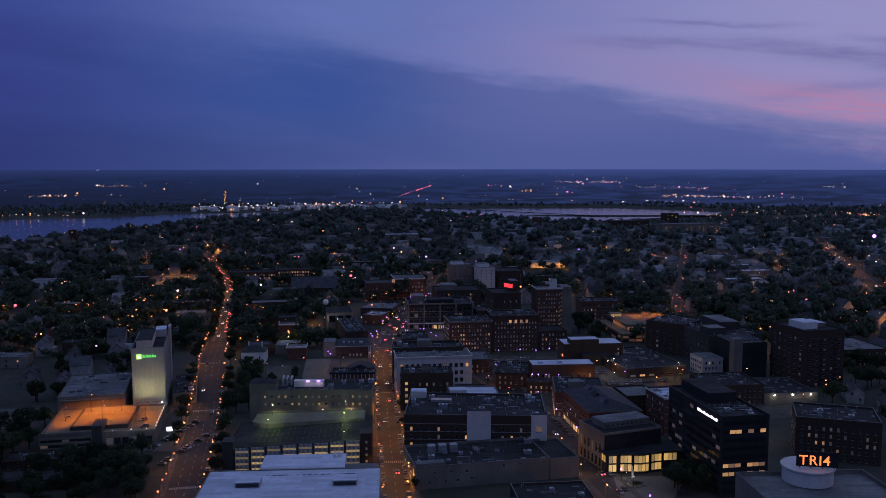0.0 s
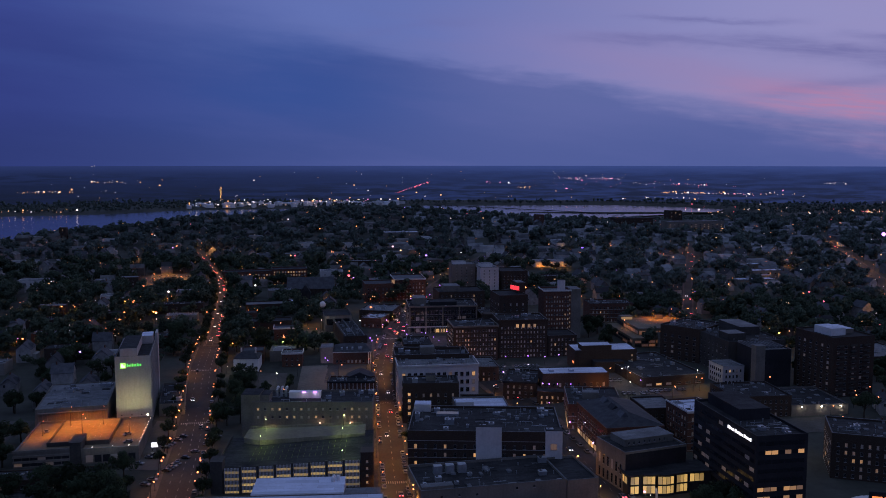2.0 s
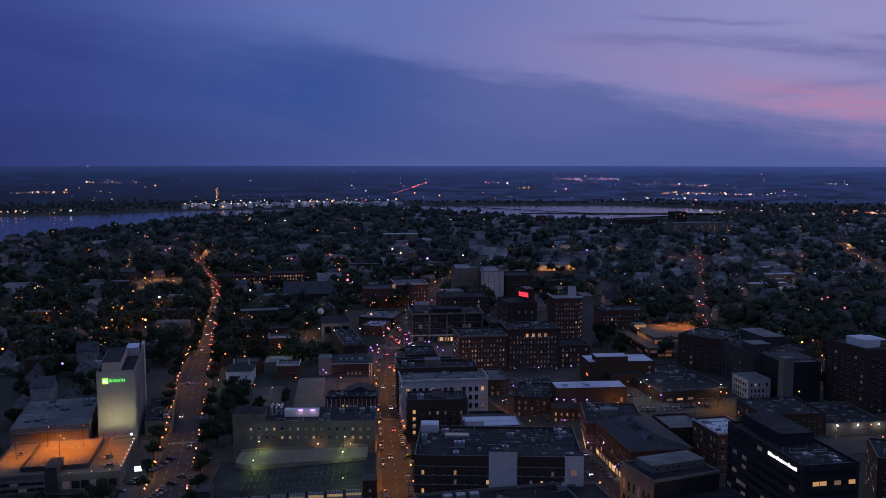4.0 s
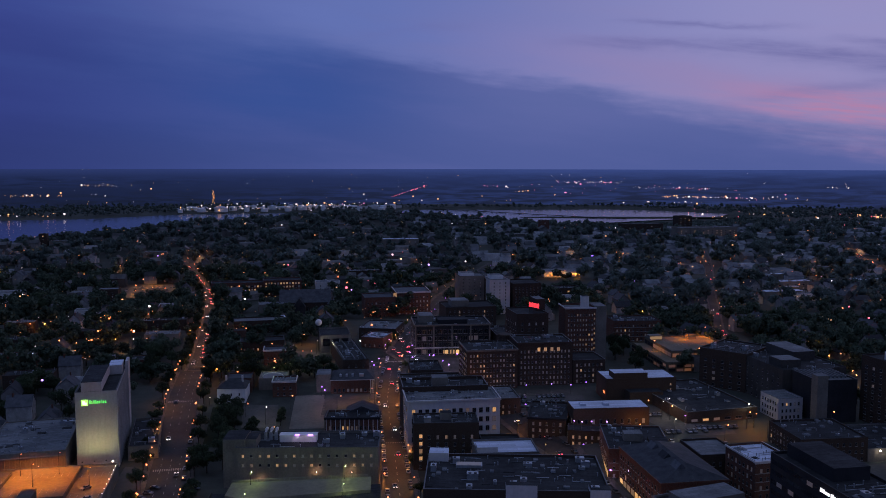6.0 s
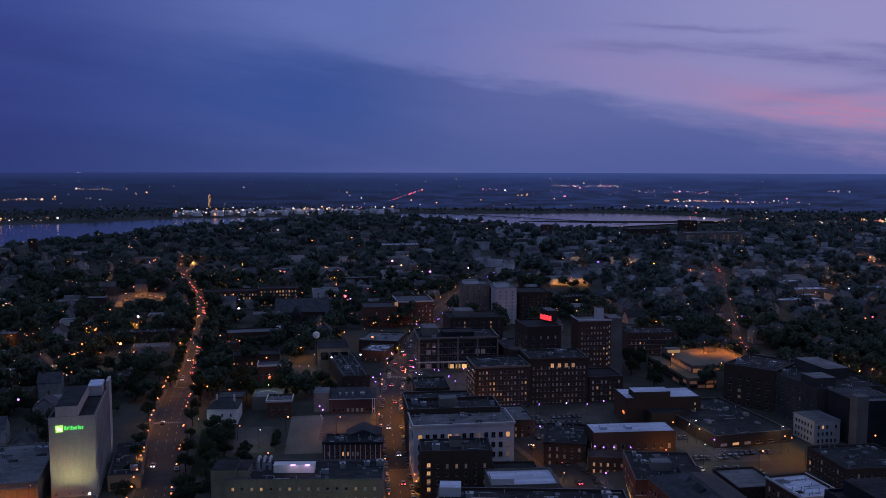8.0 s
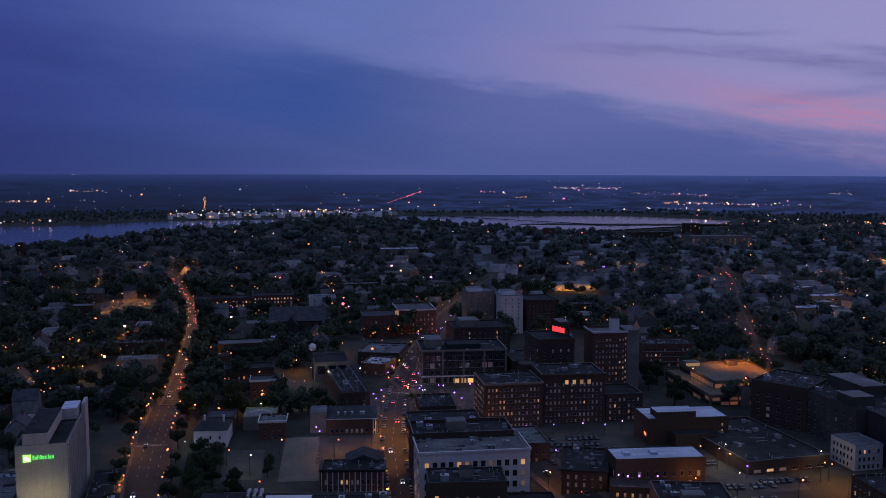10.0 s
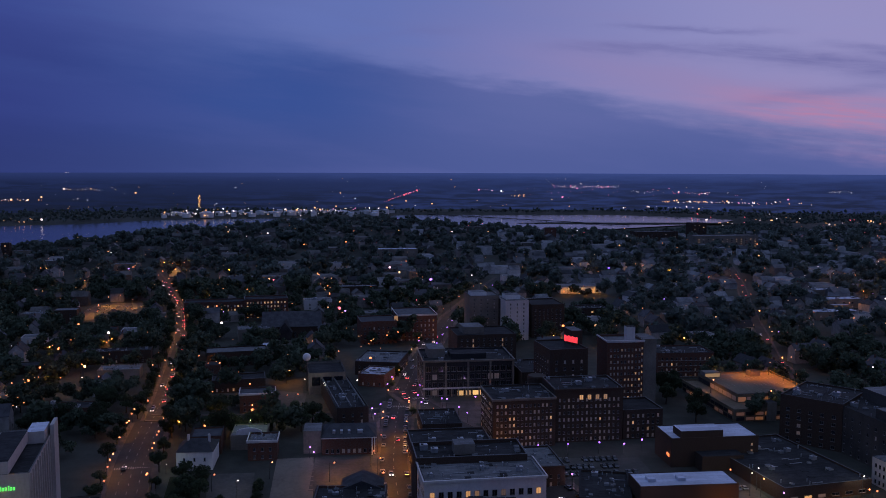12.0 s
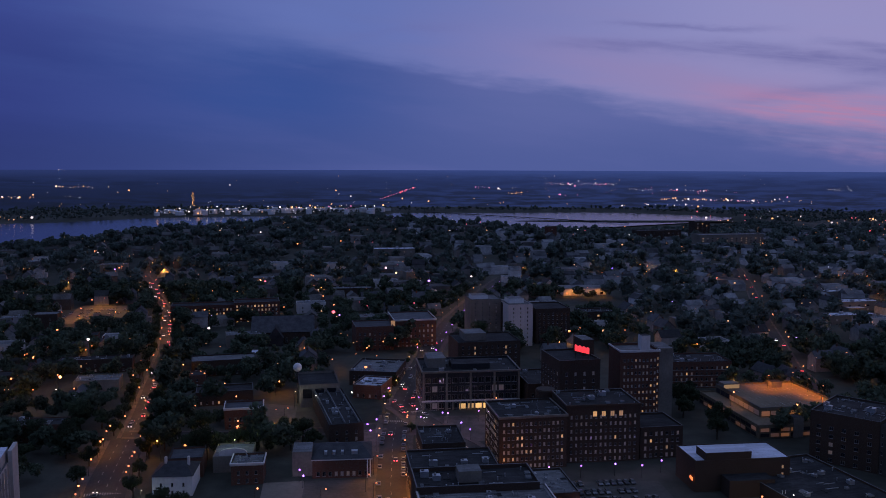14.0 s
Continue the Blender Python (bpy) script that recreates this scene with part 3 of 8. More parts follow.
lot("lot", [(-318, 906), (-262, 906), (-262, 980), (-318, 980)], M_LOT, "full car park under orange lamps", 0.4)

# ---------------------------------------------------------------- windows, shared by all facades


def window_mesh(w, h, pane, sill=True):
    s = Shape()
    s.box(-w / 2, w / 2, -0.04, 0.10, 0, h, 0)
    s.box(-w / 2 + 0.09, -0.04, -0.055, 0.0, 0.09, h - 0.09, 1)
    s.box(0.04, w / 2 - 0.09, -0.055, 0.0, 0.09, h - 0.09, 1)
    if sill:
        s.box(-w / 2 - 0.1, w / 2 + 0.1, -0.16, 0.05, -0.16, 0.0, 2)
    return s.mesh("window", M_FRAME, pane, M_TRIM)


WINDOWS = {}


def window(parent, w, h, pane, x, y, z, turn):
    key = (round(w, 2), round(h, 2), pane.name)
    if key not in WINDOWS:
        WINDOWS[key] = window_mesh(w, h, pane)
    ob = new("window", WINDOWS[key])
    ob.parent = parent
    ob.matrix_basis = spot(x, y, z, turn)
    return ob


RNG = random.Random(7)


def fenestrate(parent, side, w, d, z0, floors, bays, win, storey, lit, first=1.0, edge=1.2, pane=None, dim=0.25):
    """Rows of windows on one side (front, left or right) of a box of width w and depth d."""
    run = {"front": w, "left": d, "right": d}[side]
    gap = (run - 2 * edge) / bays
    win = (0.88 * win[0], 0.92 * win[1])
    for k in range(floors):
        for b in range(bays):
            u = edge + gap * (b + 0.5)
            r = RNG.random()
            p = pane or (M_LIT if r < lit else M_LITDIM if r < lit + dim else M_GLASS)
            z = z0 + first + k * storey
            if side == "front":
                window(parent, win[0], win[1], p, u, 0.0, z, 0)
            elif side == "left":
                window(parent, win[0], win[1], p, 0.0, run - u, z, -math.pi / 2)
            else:
                window(parent, win[0], win[1], p, w, u, z, math.pi / 2)


def block(name, label, category, fl, fr, depth, h, wall, roof, z0=None, sides=(), storey=3.4, win=(1.2, 1.8), lit=0.1, bay=3.0, parapet=0.8, cornice=None,
          first=1.2, front=True, rows=None, dim=0.22, bands=False, wlabel="", level=True):
    """A flat-roofed building from its two front corners: walls with a parapet, a sunk roof, cornice, bands and windows as parts."""
    w = math.hypot(fr[0] - fl[0], fr[1] - fl[1])
    if level:
        fl, fr = site(*fl), site(*fr)
    k = math.hypot(fr[0] - fl[0], fr[1] - fl[1]) / w
    turn = math.atan2(fr[1] - fl[1], fr[0] - fl[0])
    z0 = min(ground(*fl), ground(*fr)) - 0.3 if z0 is None else 133.5 - (133.5 - z0) * k
    RECTS.append((fl[0], fl[1], w * k, depth * k, turn))
    house = thing(name, label, category, spot(fl[0], fl[1], z0, turn) @ Matrix.Diagonal((k, k, k, 1)))
    s = Shape()
    t = 0.35
    if parapet:
        # one shell: outer walls, coping, inner faces of the parapet and the deck
        rings = [(0, 0, 0), (0, h, 0), (t, h, 0), (t, h - parapet, 0)]
        for o, z, _ in rings:
            s.v += [(o, o, z), (w - o, o, z), (w - o, depth - o, z), (o, depth - o, z)]
        for k in range(3):
            for i in range(4):
                j = (i + 1) % 4
                s.f.append((4 * k + i, 4 * k + j, 4 * k + 4 + j, 4 * k + 4 + i))
                s.m.append(0)
        s.f.append((12, 13, 14, 15))
        s.m.append(0)
    else:
        s.box(0, w, 0, depth, 0, h)
    if bands:
        for k in range(max(1, int((h - first) / storey))):
            zb = first + k * storey - 0.42
            bs = Shape()
            bs.box(-0.07, w + 0.07, -0.07, 0.0, zb, zb + 0.22)
            part("belt_course", bs, M_TRIM, house)
    part("wall", s, wall, house, wlabel)
    s = Shape()
    s.box(t, w - t, t, depth - t, h - parapet + 0.004, h - parapet + 0.05)
    part("roof", s, roof, house)
    if parapet >= 0.6 and wall is not M_WHITE:
        c = Shape()
        rings = [(-0.06, h + 0.004), (-0.06, h + 0.12), (t + 0.05, h + 0.12), (t + 0.05, h + 0.004)]
        for o, z in rings:
            c.v += [(o, o, z), (w - o, o, z), (w - o, depth - o, z), (o, depth - o, z)]
        for k in range(3):
            for i in range(4):
                j = (i + 1) % 4
                c.f.append((4 * k + i, 4 * k + j, 4 * k + 4 + j, 4 * k + 4 + i))
                c.m.append(0)
        part("coping", c, M_COPE, house, "thin metal parapet coping")
    if cornice:
        s = Shape()
        s.box(-0.5, w + 0.5, -0.5, 0.3, h - 0.55, h + 0.15)
        s.box(-0.35, w + 0.35, -0.35, 0.0, h - 0.95, h - 0.55)
        s.box(-0.5, 0.0, 0.3, depth, h - 0.55, h + 0.15)
        s.box(w, w + 0.5, 0.3, depth, h - 0.55, h + 0.15)
        part("cornice", s, cornice, house)
    n = rows or max(1, int((h - first - 0.6) / storey))
    if front:
        fenestrate(house, "front", w, depth, 0, n, max(1, int((w - 2) / bay)), win, storey, lit, first, dim=dim)
    for side in sides:
        fenestrate(house, side, w, depth, 0, n, max(1, int((depth - 2) / bay)), win, storey, lit, first, dim=dim)
    return house, w, turn


# rooftop plant


def rooftop_unit():
    ob = thing("rooftop_unit", "grey metal air-handling unit standing on a flat roof", "air conditioner", group="rooftop units")
    s = Shape()
    s.box(-1.3, 1.3, -0.9, 0.9, 0.0, 1.7)
    s.box(-1.36, 1.36, -0.96, 0.96, 1.7, 1.8)
    part("casing", s, M_METAL, ob)
    s = Shape()
    s.tube([(-0.5, 0, 1.8), (-0.5, 0, 2.05)], [0.5, 0.5], 10)
    part("fan", s, M_POLE, ob)
    return ob


UNIT = rooftop_unit()
UNIT_USED = []


def units(house, w, depth, h, n, seed, scale=1.0, keep=1.5):
    """Air handlers on the roof of a block, with its vents, hatches and pipes."""
    r = random.Random(seed)
    s = Shape()
    for _ in range(16 + int(2.6 * n)):
        x, y, q = r.uniform(1.2, w - 1.2), r.uniform(1.2, depth - 1.2), r.random()
        if q < 0.4:
            s.tube([(x, y, h - 0.2), (x, y, h + r.uniform(0.5, 1.2)), (x, y, h + 1.3)], [0.16, 0.16, 0.26], 6, 0)
        elif q < 0.65:
            a, b = r.uniform(0.5, 1.1), r.uniform(0.5, 1.4)
            s.box(x - a, x + a, y - b, y + b, h - 0.2, h + r.uniform(0.3, 0.8), 0, 1)
        elif q < 0.85:
            a = min(r.uniform(2, 7), w - 1.0 - x)
            s.box(x, x + max(a, 0.3), y, y + 0.22, h, h + 0.25, 0)
        else:
            a, b = r.uniform(0.8, 2.2), r.uniform(0.8, 1.6)
            s.box(x - min(a, x - 0.6), x + min(a, w - 0.6 - x), y - min(b, y - 0.6), y + min(b, depth - 0.6 - y), h - 0.1, h + 0.09, 2)
    tagged(part("roof_vents", s, [M_METAL, M_GREYROOF, M_TAR], house, "small vents, hatches and pipes on the roof"), kind="stuff")
    m = house.matrix_basis
    for _ in range(max(1, n // 2)):
        x, y = r.uniform(keep, w - keep), r.uniform(keep, depth - keep)
        k = r.uniform(0.6, 1.25) * scale
        mm = m @ spot(x, y, h, r.choice((0, math.pi / 2))) @ Matrix.Diagonal((k, k * r.uniform(0.8, 1.4), k * r.uniform(0.7, 1.1), 1))
        if not UNIT_USED:
            UNIT.matrix_basis = mm
            UNIT_USED.append(1)
        else:
            c = copy_thing(UNIT, Matrix())
            c.matrix_basis = mm


def penthouse(house, x0, x1, y0, y1, z0, z1, wall, roof=None, name="penthouse", label=""):
    s = Shape()
    s.box(x0, x1, y0, y1, z0, z1, 0, 1)
    return part(name, s, [wall, roof or wall], house, label)


# ---------------------------------------------------------------- lamps


def lamp_post(name, label, height, arm, glow, power, colour, head=0.35, group="street lamps", cut=0):
    ob = thing(name, label, "street lamp", group=group)
    s = Shape()
    s.tube([(0, 0, 0), (0, 0, height * 0.5), (0, 0, height)], [0.14, 0.1, 0.07], 6)
    s.tube([(0, 0, 0), (0, 0, 0.5)], [0.2, 0.18], 6)
    s.tube([(0, 0, height - 0.1), (arm * 0.5, 0, height + 0.25), (arm, 0, height + 0.2)], [0.06, 0.05, 0.05], 5)
    part("pole", s, M_POLE, ob)
    s = Shape()
    s.ball((arm, 0, height + 0.1), head, 8, 6)
    part("bulb", s, glow, ob, "glowing lamp globe")
    if power:
        d = bpy.data.lights.new("lamp_light", "SPOT" if cut else "POINT")
        d.energy, d.color, d.shadow_soft_size = power, colour, 0.35
        if cut:
            d.spot_size, d.spot_blend = radians(cut), 0.5
        li = new("lamp_light", d)
        li.parent = ob
        li.location = (arm, 0, height - 0.5)
    return ob


FIRST = {}


def put(proto, m):
    """Places the first one itself, then copies."""
    if proto.name not in FIRST:
        FIRST[proto.name] = 1
        proto.matrix_basis = m
        return proto
    return copy_thing(proto, m)


ORANGE, PALE = (1.0, 0.36, 0.045), (1.0, 0.84, 0.62)
LAMP = lamp_post("street_lamp", "sodium street lamp on a dark steel pole by the kerb", 8.0, 1.6, M_SODIUM, 5000, ORANGE, 0.30, cut=160)
LAMP_SHOP = lamp_post("street_lamp", "sodium street lamp before shopfronts", 6.5, 0.8, M_SODIUM, 1500, ORANGE, 0.30)
LAMP_GOLD = lamp_post("street_lamp", "golden globe lamp before shopfronts", 4.5, 0.3, glowing("golden_lamp", (1.0, 0.50, 0.14), 3.0, 0.5), 900, (1.0, 0.50, 0.14), 0.28, "globe lamps")
LAMP_LOW = lamp_post("street_lamp", "weak sodium street lamp on a dark pole", 7.0, 1.4, M_SODIUM, 1150, ORANGE, 0.36, cut=165)
LAMP_WEST = lamp_post("street_lamp", "sodium street lamp over a narrow street between trees", 8.0, 2.0, M_SODIUM, 3600, ORANGE, 0.36, cut=165)
LAMP_LOT = lamp_post("lot_lamp", "strong sodium lamp on a pole over a parking lot", 9.0, 0.8, M_SODIUM, 13000, ORANGE, 0.4, "lot lamps", cut=165)
LAMP_BRIGHT = lamp_post("street_lamp", "bright rose-amber street lamp among dark trees", 9.0, 1.0, glowing("bright_sodium", (1.0, 0.34, 0.14), 6.0), 5000, ORANGE, 0.8)
LAMP_DARK = lamp_post("street_lamp", "small sodium lamp on a pole among trees", 7.0, 1.2, M_SODIUM, 0, ORANGE, 0.34)
LAMP_WHITE = lamp_post("lot_lamp", "white lamp on a tall pole over parked cars", 9.0, 0.6, M_WHITEL, 900, PALE, 0.2, "lot lamps")
LAMP_VIOLET = lamp_post("street_lamp", "violet-white globe lamp beside the pavement", 5.0, 0.3, M_VIOLET, 240, (0.82, 0.62, 1.0), 0.36, "globe lamps")
LAMP_DECK = lamp_post("deck_lamp", "orange floodlight on a pole of a parking deck", 9.0, 0.6, M_SODIUM, 12500, (1.0, 0.27, 0.0), 0.2, "deck lamps", cut=152)
LAMP_DECK_LOW = lamp_post("deck_lamp", "orange floodlight on a pole of an upper parking deck", 7.0, 0.6, M_SODIUM, 7500, (1.0, 0.26, 0.0), 0.2, "deck lamps", cut=152)
LAMP_GREEN = lamp_post("deck_lamp", "yellow-green lamp on a pole of a parking deck", 5.0, 0.4, glowing("greenish_lamp", (0.95, 1.0, 0.45), 5.0), 950, (0.75, 1.0, 0.30), 0.22, "deck lamps")


LAMP_DIM = lamp_post("yard_lamp", "weak greenish-white lamp beside a white house", 4.0, 0.3, M_WHITEL, 240, (0.85, 1.0, 0.66), 0.15, "yard lamps")


def on_street(key, offset, at, proto, turn=0.0):
    """A lamp at a distance along a street, offset to its right."""
    pts = STREETS[key][0]
    for (ax, ay), (bx, by) in zip(pts, pts[1:]):
        d = math.hypot(bx - ax, by - ay)
        if at <= d:
            ux, uy = (bx - ax) / d, (by - ay) / d
            x, y = ax + ux * at + uy * offset, ay + uy * at - ux * offset
            base = math.atan2(uy, ux)
            return put(proto, spot(x, y, ground(x, y) + 0.2, base + (math.pi / 2 if offset > 0 else -math.pi / 2)))
        at -= d


for k in range(20):
    on_street("free", 7.2 if k % 2 else -7.2, 95 + 20 * k, LAMP if k < 16 else LAMP_DARK)
for k in range(13):
    on_street("spring", 9.5 if k % 2 else -9.5, 70 + 30 * k + 4 * (k % 3), LAMP_LOW)
    on_street("spring", -9.5 if k % 2 else 9.5, 82 + 27 * k + 5 * (k % 3), LAMP_LOW)
    on_street("free", -7.2 if k % 2 else 7.2, 108 + 27 * k, LAMP_DARK)
for k in range(16):
    on_street("spring", -9.0, 75 + 23 * k + 3 * (k % 2), LAMP_LOW if k % 2 else LAMP_DARK)
    on_street("spring", 9.0, 64 + 24 * k + 3 * (k % 3), LAMP_DARK)
for k in range(24):
    on_street("spring_west", 4.9 if k % 2 else -4.9, 8 + 22 * k + 4 * (k % 3), LAMP_WEST if k < 20 else LAMP_LOW)
for k in range(56):
    on_street("congress", 7.5 if k % 2 else -7.5, 60 + 15 * k + 5 * (k % 2), LAMP_SHOP if k % 4 == 0 else LAMP_VIOLET if k % 4 != 2 else LAMP_GOLD)
for k in range(18):
    on_street("east", 8 if k % 2 else -8, 20 + 38 * k, LAMP)
for k in range(5):
    on_street("park", 5.5, 30 + 90 * k, LAMP_DARK)
    on_street("west", 5.5, 30 + 60 * k, LAMP_DARK)
for x, y in ((-300, 925), (-280, 950), (-305, 962)):
    put(LAMP_LOT, placed(x, y))
put(LAMP, placed(-97, 668))
for x, y in ((-226, 702), (-250, 1098), (-182, 1062)):
    put(LAMP_BRIGHT, spot(x, y, ground(x, y)))
for x, y in ((132, 415), (143, 414), (156, 413), (104, 508)):
    put(LAMP_WHITE, placed(x, y))
for x, y in ((-226, 701), (150, 535)):
    put(LAMP_WHITE, placed(x, y))

# ---------------------------------------------------------------- the hotel and its garage


def hotel():
    h, w, turn = block("hotel_tower", "tall white concrete hotel slab with a blank lit end wall", "hotel", (-169.2, 465.7), (-152.6, 470.0), 50, 35, M_CREAM, M_TAR,
                       sides=(), front=False, parapet=1.0)
    fenestrate(h, "right", w, 50, 0, 10, 11, (2.0, 1.7), 3.05, 0.02, 2.5, 1.0, dim=0.05)
    for k in range(12):
        y = 1.0 + 48.0 / 11 * k
        s = Shape()
        s.box(w, w + 0.55, y - 0.16, y + 0.16, 1.0, 34.5)
        part("fin", s, M_CREAM, h, "projecting pale concrete fin")
    penthouse(h, 2.6, 11.0, 0.02, 34, 35, 39.2, M_CREAM, M_TAR)
    penthouse(h, 10.5, 16.4, 34, 46, 34.2, 38.6, M_CREAM, M_WHITEROOF, "stair_head")
    penthouse(h, w + 0.1, w + 1.4, 41, 50.5, 0, 38.8, M_CREAM, None, "end_wall")
    # sign: a square emblem and a row of plain strokes
    sign = part("sign", Shape(), M_GREEN, h, "glowing green and white sign")
    s = Shape()
    s.box(2.6, 5.2, -0.45, -0.05, 29.0, 31.6, 0)
    s.box(3.1, 4.0, -0.5, -0.45, 29.5, 31.1, 1)
    s.box(4.2, 4.8, -0.5, -0.45, 29.3, 30.5, 1)
    part("emblem", s, [glowing("lime_sign", (0.45, 1.0, 0.12), 1.3), M_WHITESIGN], sign, "square lime and white emblem")
    s = Shape()
    x = 5.8
    for k, (sw, sh) in enumerate(((0.55, 1.5), (0.5, 1.0), (0.18, 1.5), (0.18, 1.4), (0.5, 1.4), (0.55, 1.0), (0.5, 1.1), (0.0, 0), (0.25, 1.5), (0.55, 1.0), (0.55, 1.0))):
        if sw:
            s = Shape()
            s.box(x, x + sw, -0.35, -0.05, 29.7, 29.7 + sh)
            part("stroke", s, M_GREEN, sign, "green sign stroke")
        x += sw + 0.26
    # floodlights at the foot of the blank wall
    m = h.matrix_basis
    for k, x in enumerate((3.5, 8.3, 13.0)):
        f = thing("floodlight", "small floodlight washing a white wall", "floodlight", m @ spot(x, -10.0, 7.0), "hotel floodlights")
        s = Shape()
        s.box(-0.3, 0.3, -0.2, 0.2, 0.0, 0.4)
        part("housing", s, M_POLE, f)
        d = bpy.data.lights.new("flood_light", "SPOT")
        d.energy, d.color, d.spot_size, d.spot_blend, d.shadow_soft_size = 2000, (1.0, 0.93, 0.36), radians(100), 1.0, 0.3
        li = new("flood_light", d)
        li.matrix_basis = look(m @ Vector((x, -10.0, 7.6)), m @ Vector((x, 0, 14)))
    # low wings
    a, w2, _ = block("hotel_wing", "low hotel wing with a pale membrane roof", "hotel wing", (-203, 449), (-170.5, 457.5), 50, 12.5, M_CONC, M_GREYROOF, front=False, parapet=0.5)
    units(a, w2, 50, 12.1, 12, 3)
    s = Shape()
    s.box(1.5, w2 - 1, -1.6, 0.0, 10.2, 10.6)
    part("canopy", s, M_CONC, a)
    for k in range(16):
        s = Shape()
        s.box(1.2 + 2.05 * k, 1.5 + 2.05 * k, -0.3, -0.004, 0.5, 10.2)
        part("rib", s, M_CONC, a)
    b, w3, _ = block("hotel_podium", "low dark-roofed hotel podium beside the tower", "hotel wing", (-151.5, 478), (-139, 481.3), 44, 7, M_CONC, M_TAR, sides=("right",), lit=0.2, bay=4.0)
    units(b, w3, 44, 6.3, 4, 5)


hotel()


def hotel_garage():
    fl, fr, d, h = (-190.5, 400.5), (-139.0, 410.5), 46.5, 7.2
    g, w, turn = block("parking_garage", "three-level concrete parking garage with an orange-lit open deck", "parking garage", fl, fr, d, h, M_CONC, M_DECK, front=False, parapet=0.9)
    # open bays in the front: flush sheets between slabs, dark for shade, some glowing
    for k in range(2):
        for b in range(7):
            s = Shape()
            s.box(0.4 + b * 3.25, 3.5 + b * 3.25, -0.03, 0.03, 0.9 + k * 2.6, 2.2 + k * 2.6)
            part("bay", s, M_DARKWALL if (b + k) % 4 else M_LITDIM, g)
    for k in range(3):
        s = Shape()
        s.box(-0.25, 23.4, -0.35, -0.035, 2.35 + k * 2.45 - 0.25 * (k == 2), 3.25 + k * 2.45)
        part("slab_edge", s, M_CONC, g, "projecting concrete slab edge")
    # more flush sheets, their shade or dim glow put in as colour
    for b in range(6):
        s = Shape()
        s.box(30.0 + b * 3.6, 33.0 + b * 3.6, -0.03, 0.03, 1.0, 4.2)
        part("bay", s, M_DARKWALL if b % 3 else M_LITDIM, g)
    s = Shape()
    s.box(23.6, 28.2, -0.6, 12.0, 0, 10.3)
    s.box(23.3, 28.5, -0.9, 12.3, 10.3, 10.6)
    part("stair_tower", s, M_DARKCONC, g, "dark concrete stair tower")
    # the middle deck stands half a level higher, between dark ramp walls
    s = Shape()
    s.box(12.2, 38.3, 8.6, d - 0.5, 6.35, 7.1, 0, 1)
    part("upper_deck", s, [M_DARKCONC, M_DECK], g, "raised middle parking deck")
    s = Shape()
    s.box(11.9, 12.3, 8.4, d - 6, 6.35, 8.2)
    part("ramp_wall", s, M_DARKCONC, g, "low dark ramp wall")
    s = Shape()
    s.box(12.3, 23.6, 8.3, 8.7, 6.35, 8.3)
    part("ramp_wall", s, M_DARKCONC, g, "low dark ramp wall")
    s = Shape()
    s.box(28.2, 38.7, 8.3, 8.7, 6.35, 8.3)
    part("ramp_wall", s, M_DARKCONC, g, "low dark ramp wall")
    s = Shape()
    s.box(38.2, 38.7, 8.7, d - 3, 6.35, 8.2)
    part("ramp_wall", s, M_DARKCONC, g, "low dark ramp wall")
    m = g.matrix_basis
    for x, y in ((16, 38), (31, 37), (24, 24)):
        put(LAMP_DECK, m @ spot(x, y, 7.1))
    put(LAMP_DECK_LOW, m @ spot(45, 24, 6.35))
    put(LAMP_DECK_LOW, m @ spot(6, 26, 6.35))
    # stall lines
    for x0, n, y, z in ((14, 9, 34, 7.105), (40, 5, 33, 6.405), (2, 4, 30, 6.405), (15, 8, 16, 7.105), (40, 5, 10, 6.405)):
        for k in range(n):
            s = Shape()
            s.box(x0 + k * 2.6, x0 + 0.1 + k * 2.6, y, y + 4.8, z, z + 0.006)
            part("stall_line", s, M_PAINT, g)
    # small white lamps on the parapets, and a strong one at the rear corner
    for x, y, r_, power in [(33.0, -0.2, 0.16, 90), (41.5, -0.2, 0.16, 90), (48.5, -0.2, 0.16, 90), (50.4, 45.9, 0.42, 700), (21.0, 46.2, 0.16, 60)] + [(w - 0.17, 4.0 + 5.2 * k, 0.15, 0) for k in range(8)]:
        l = thing("parapet_lamp", "small white lamp on a garage parapet", "lamp", m @ spot(x, y, 7.3), "parapet lamps")
        s = Shape()
        s.tube([(0, 0, 0), (0, 0, 0.5)], [0.05, 0.05], 5)
        part("stem", s, M_POLE, l)
        s = Shape()
        s.ball((0, 0, 0.5 + r_), r_, 8, 6)
        part("bulb", s, M_WHITEL, l)
        if power:
            dl = bpy.data.lights.new("lamp_light", "POINT")
            dl.energy, dl.color, dl.shadow_soft_size = power, (0.95, 1.0, 0.75), 0.2
            li = new("lamp_light", dl)
            li.parent = l
            li.location = (0, -0.7 if y < 0 else 0, 1.4)


hotel_garage()


def garage_neighbours():
    """A long low brick row before the garage, and a bare lot beside it."""
    b, w, _ = block("brick_row_house", "long low dark brick row with a flat roof under trees", "row house", (-194, 371), (-146, 378.5), 13, 5, M_BROWN, M_TAR, parapet=0.5, front=True, storey=3.2, rows=1, bay=4.0, lit=0.02, dim=0.05)
    units(b, w, 13, 4.5, 5, 101, 0.7)
    b, w, _ = block("brick_row_house", "low flat-roofed brick building in deep shade", "row house", (-186, 346), (-150, 351), 14, 5, M_BROWN, M_TAR, parapet=0.5, front=False)
    lot("lot", [(-246, 430), (-212, 434), (-212, 470), (-250, 470)], M_LOT, "bare brown gravel lot behind trees")


garage_neighbours()


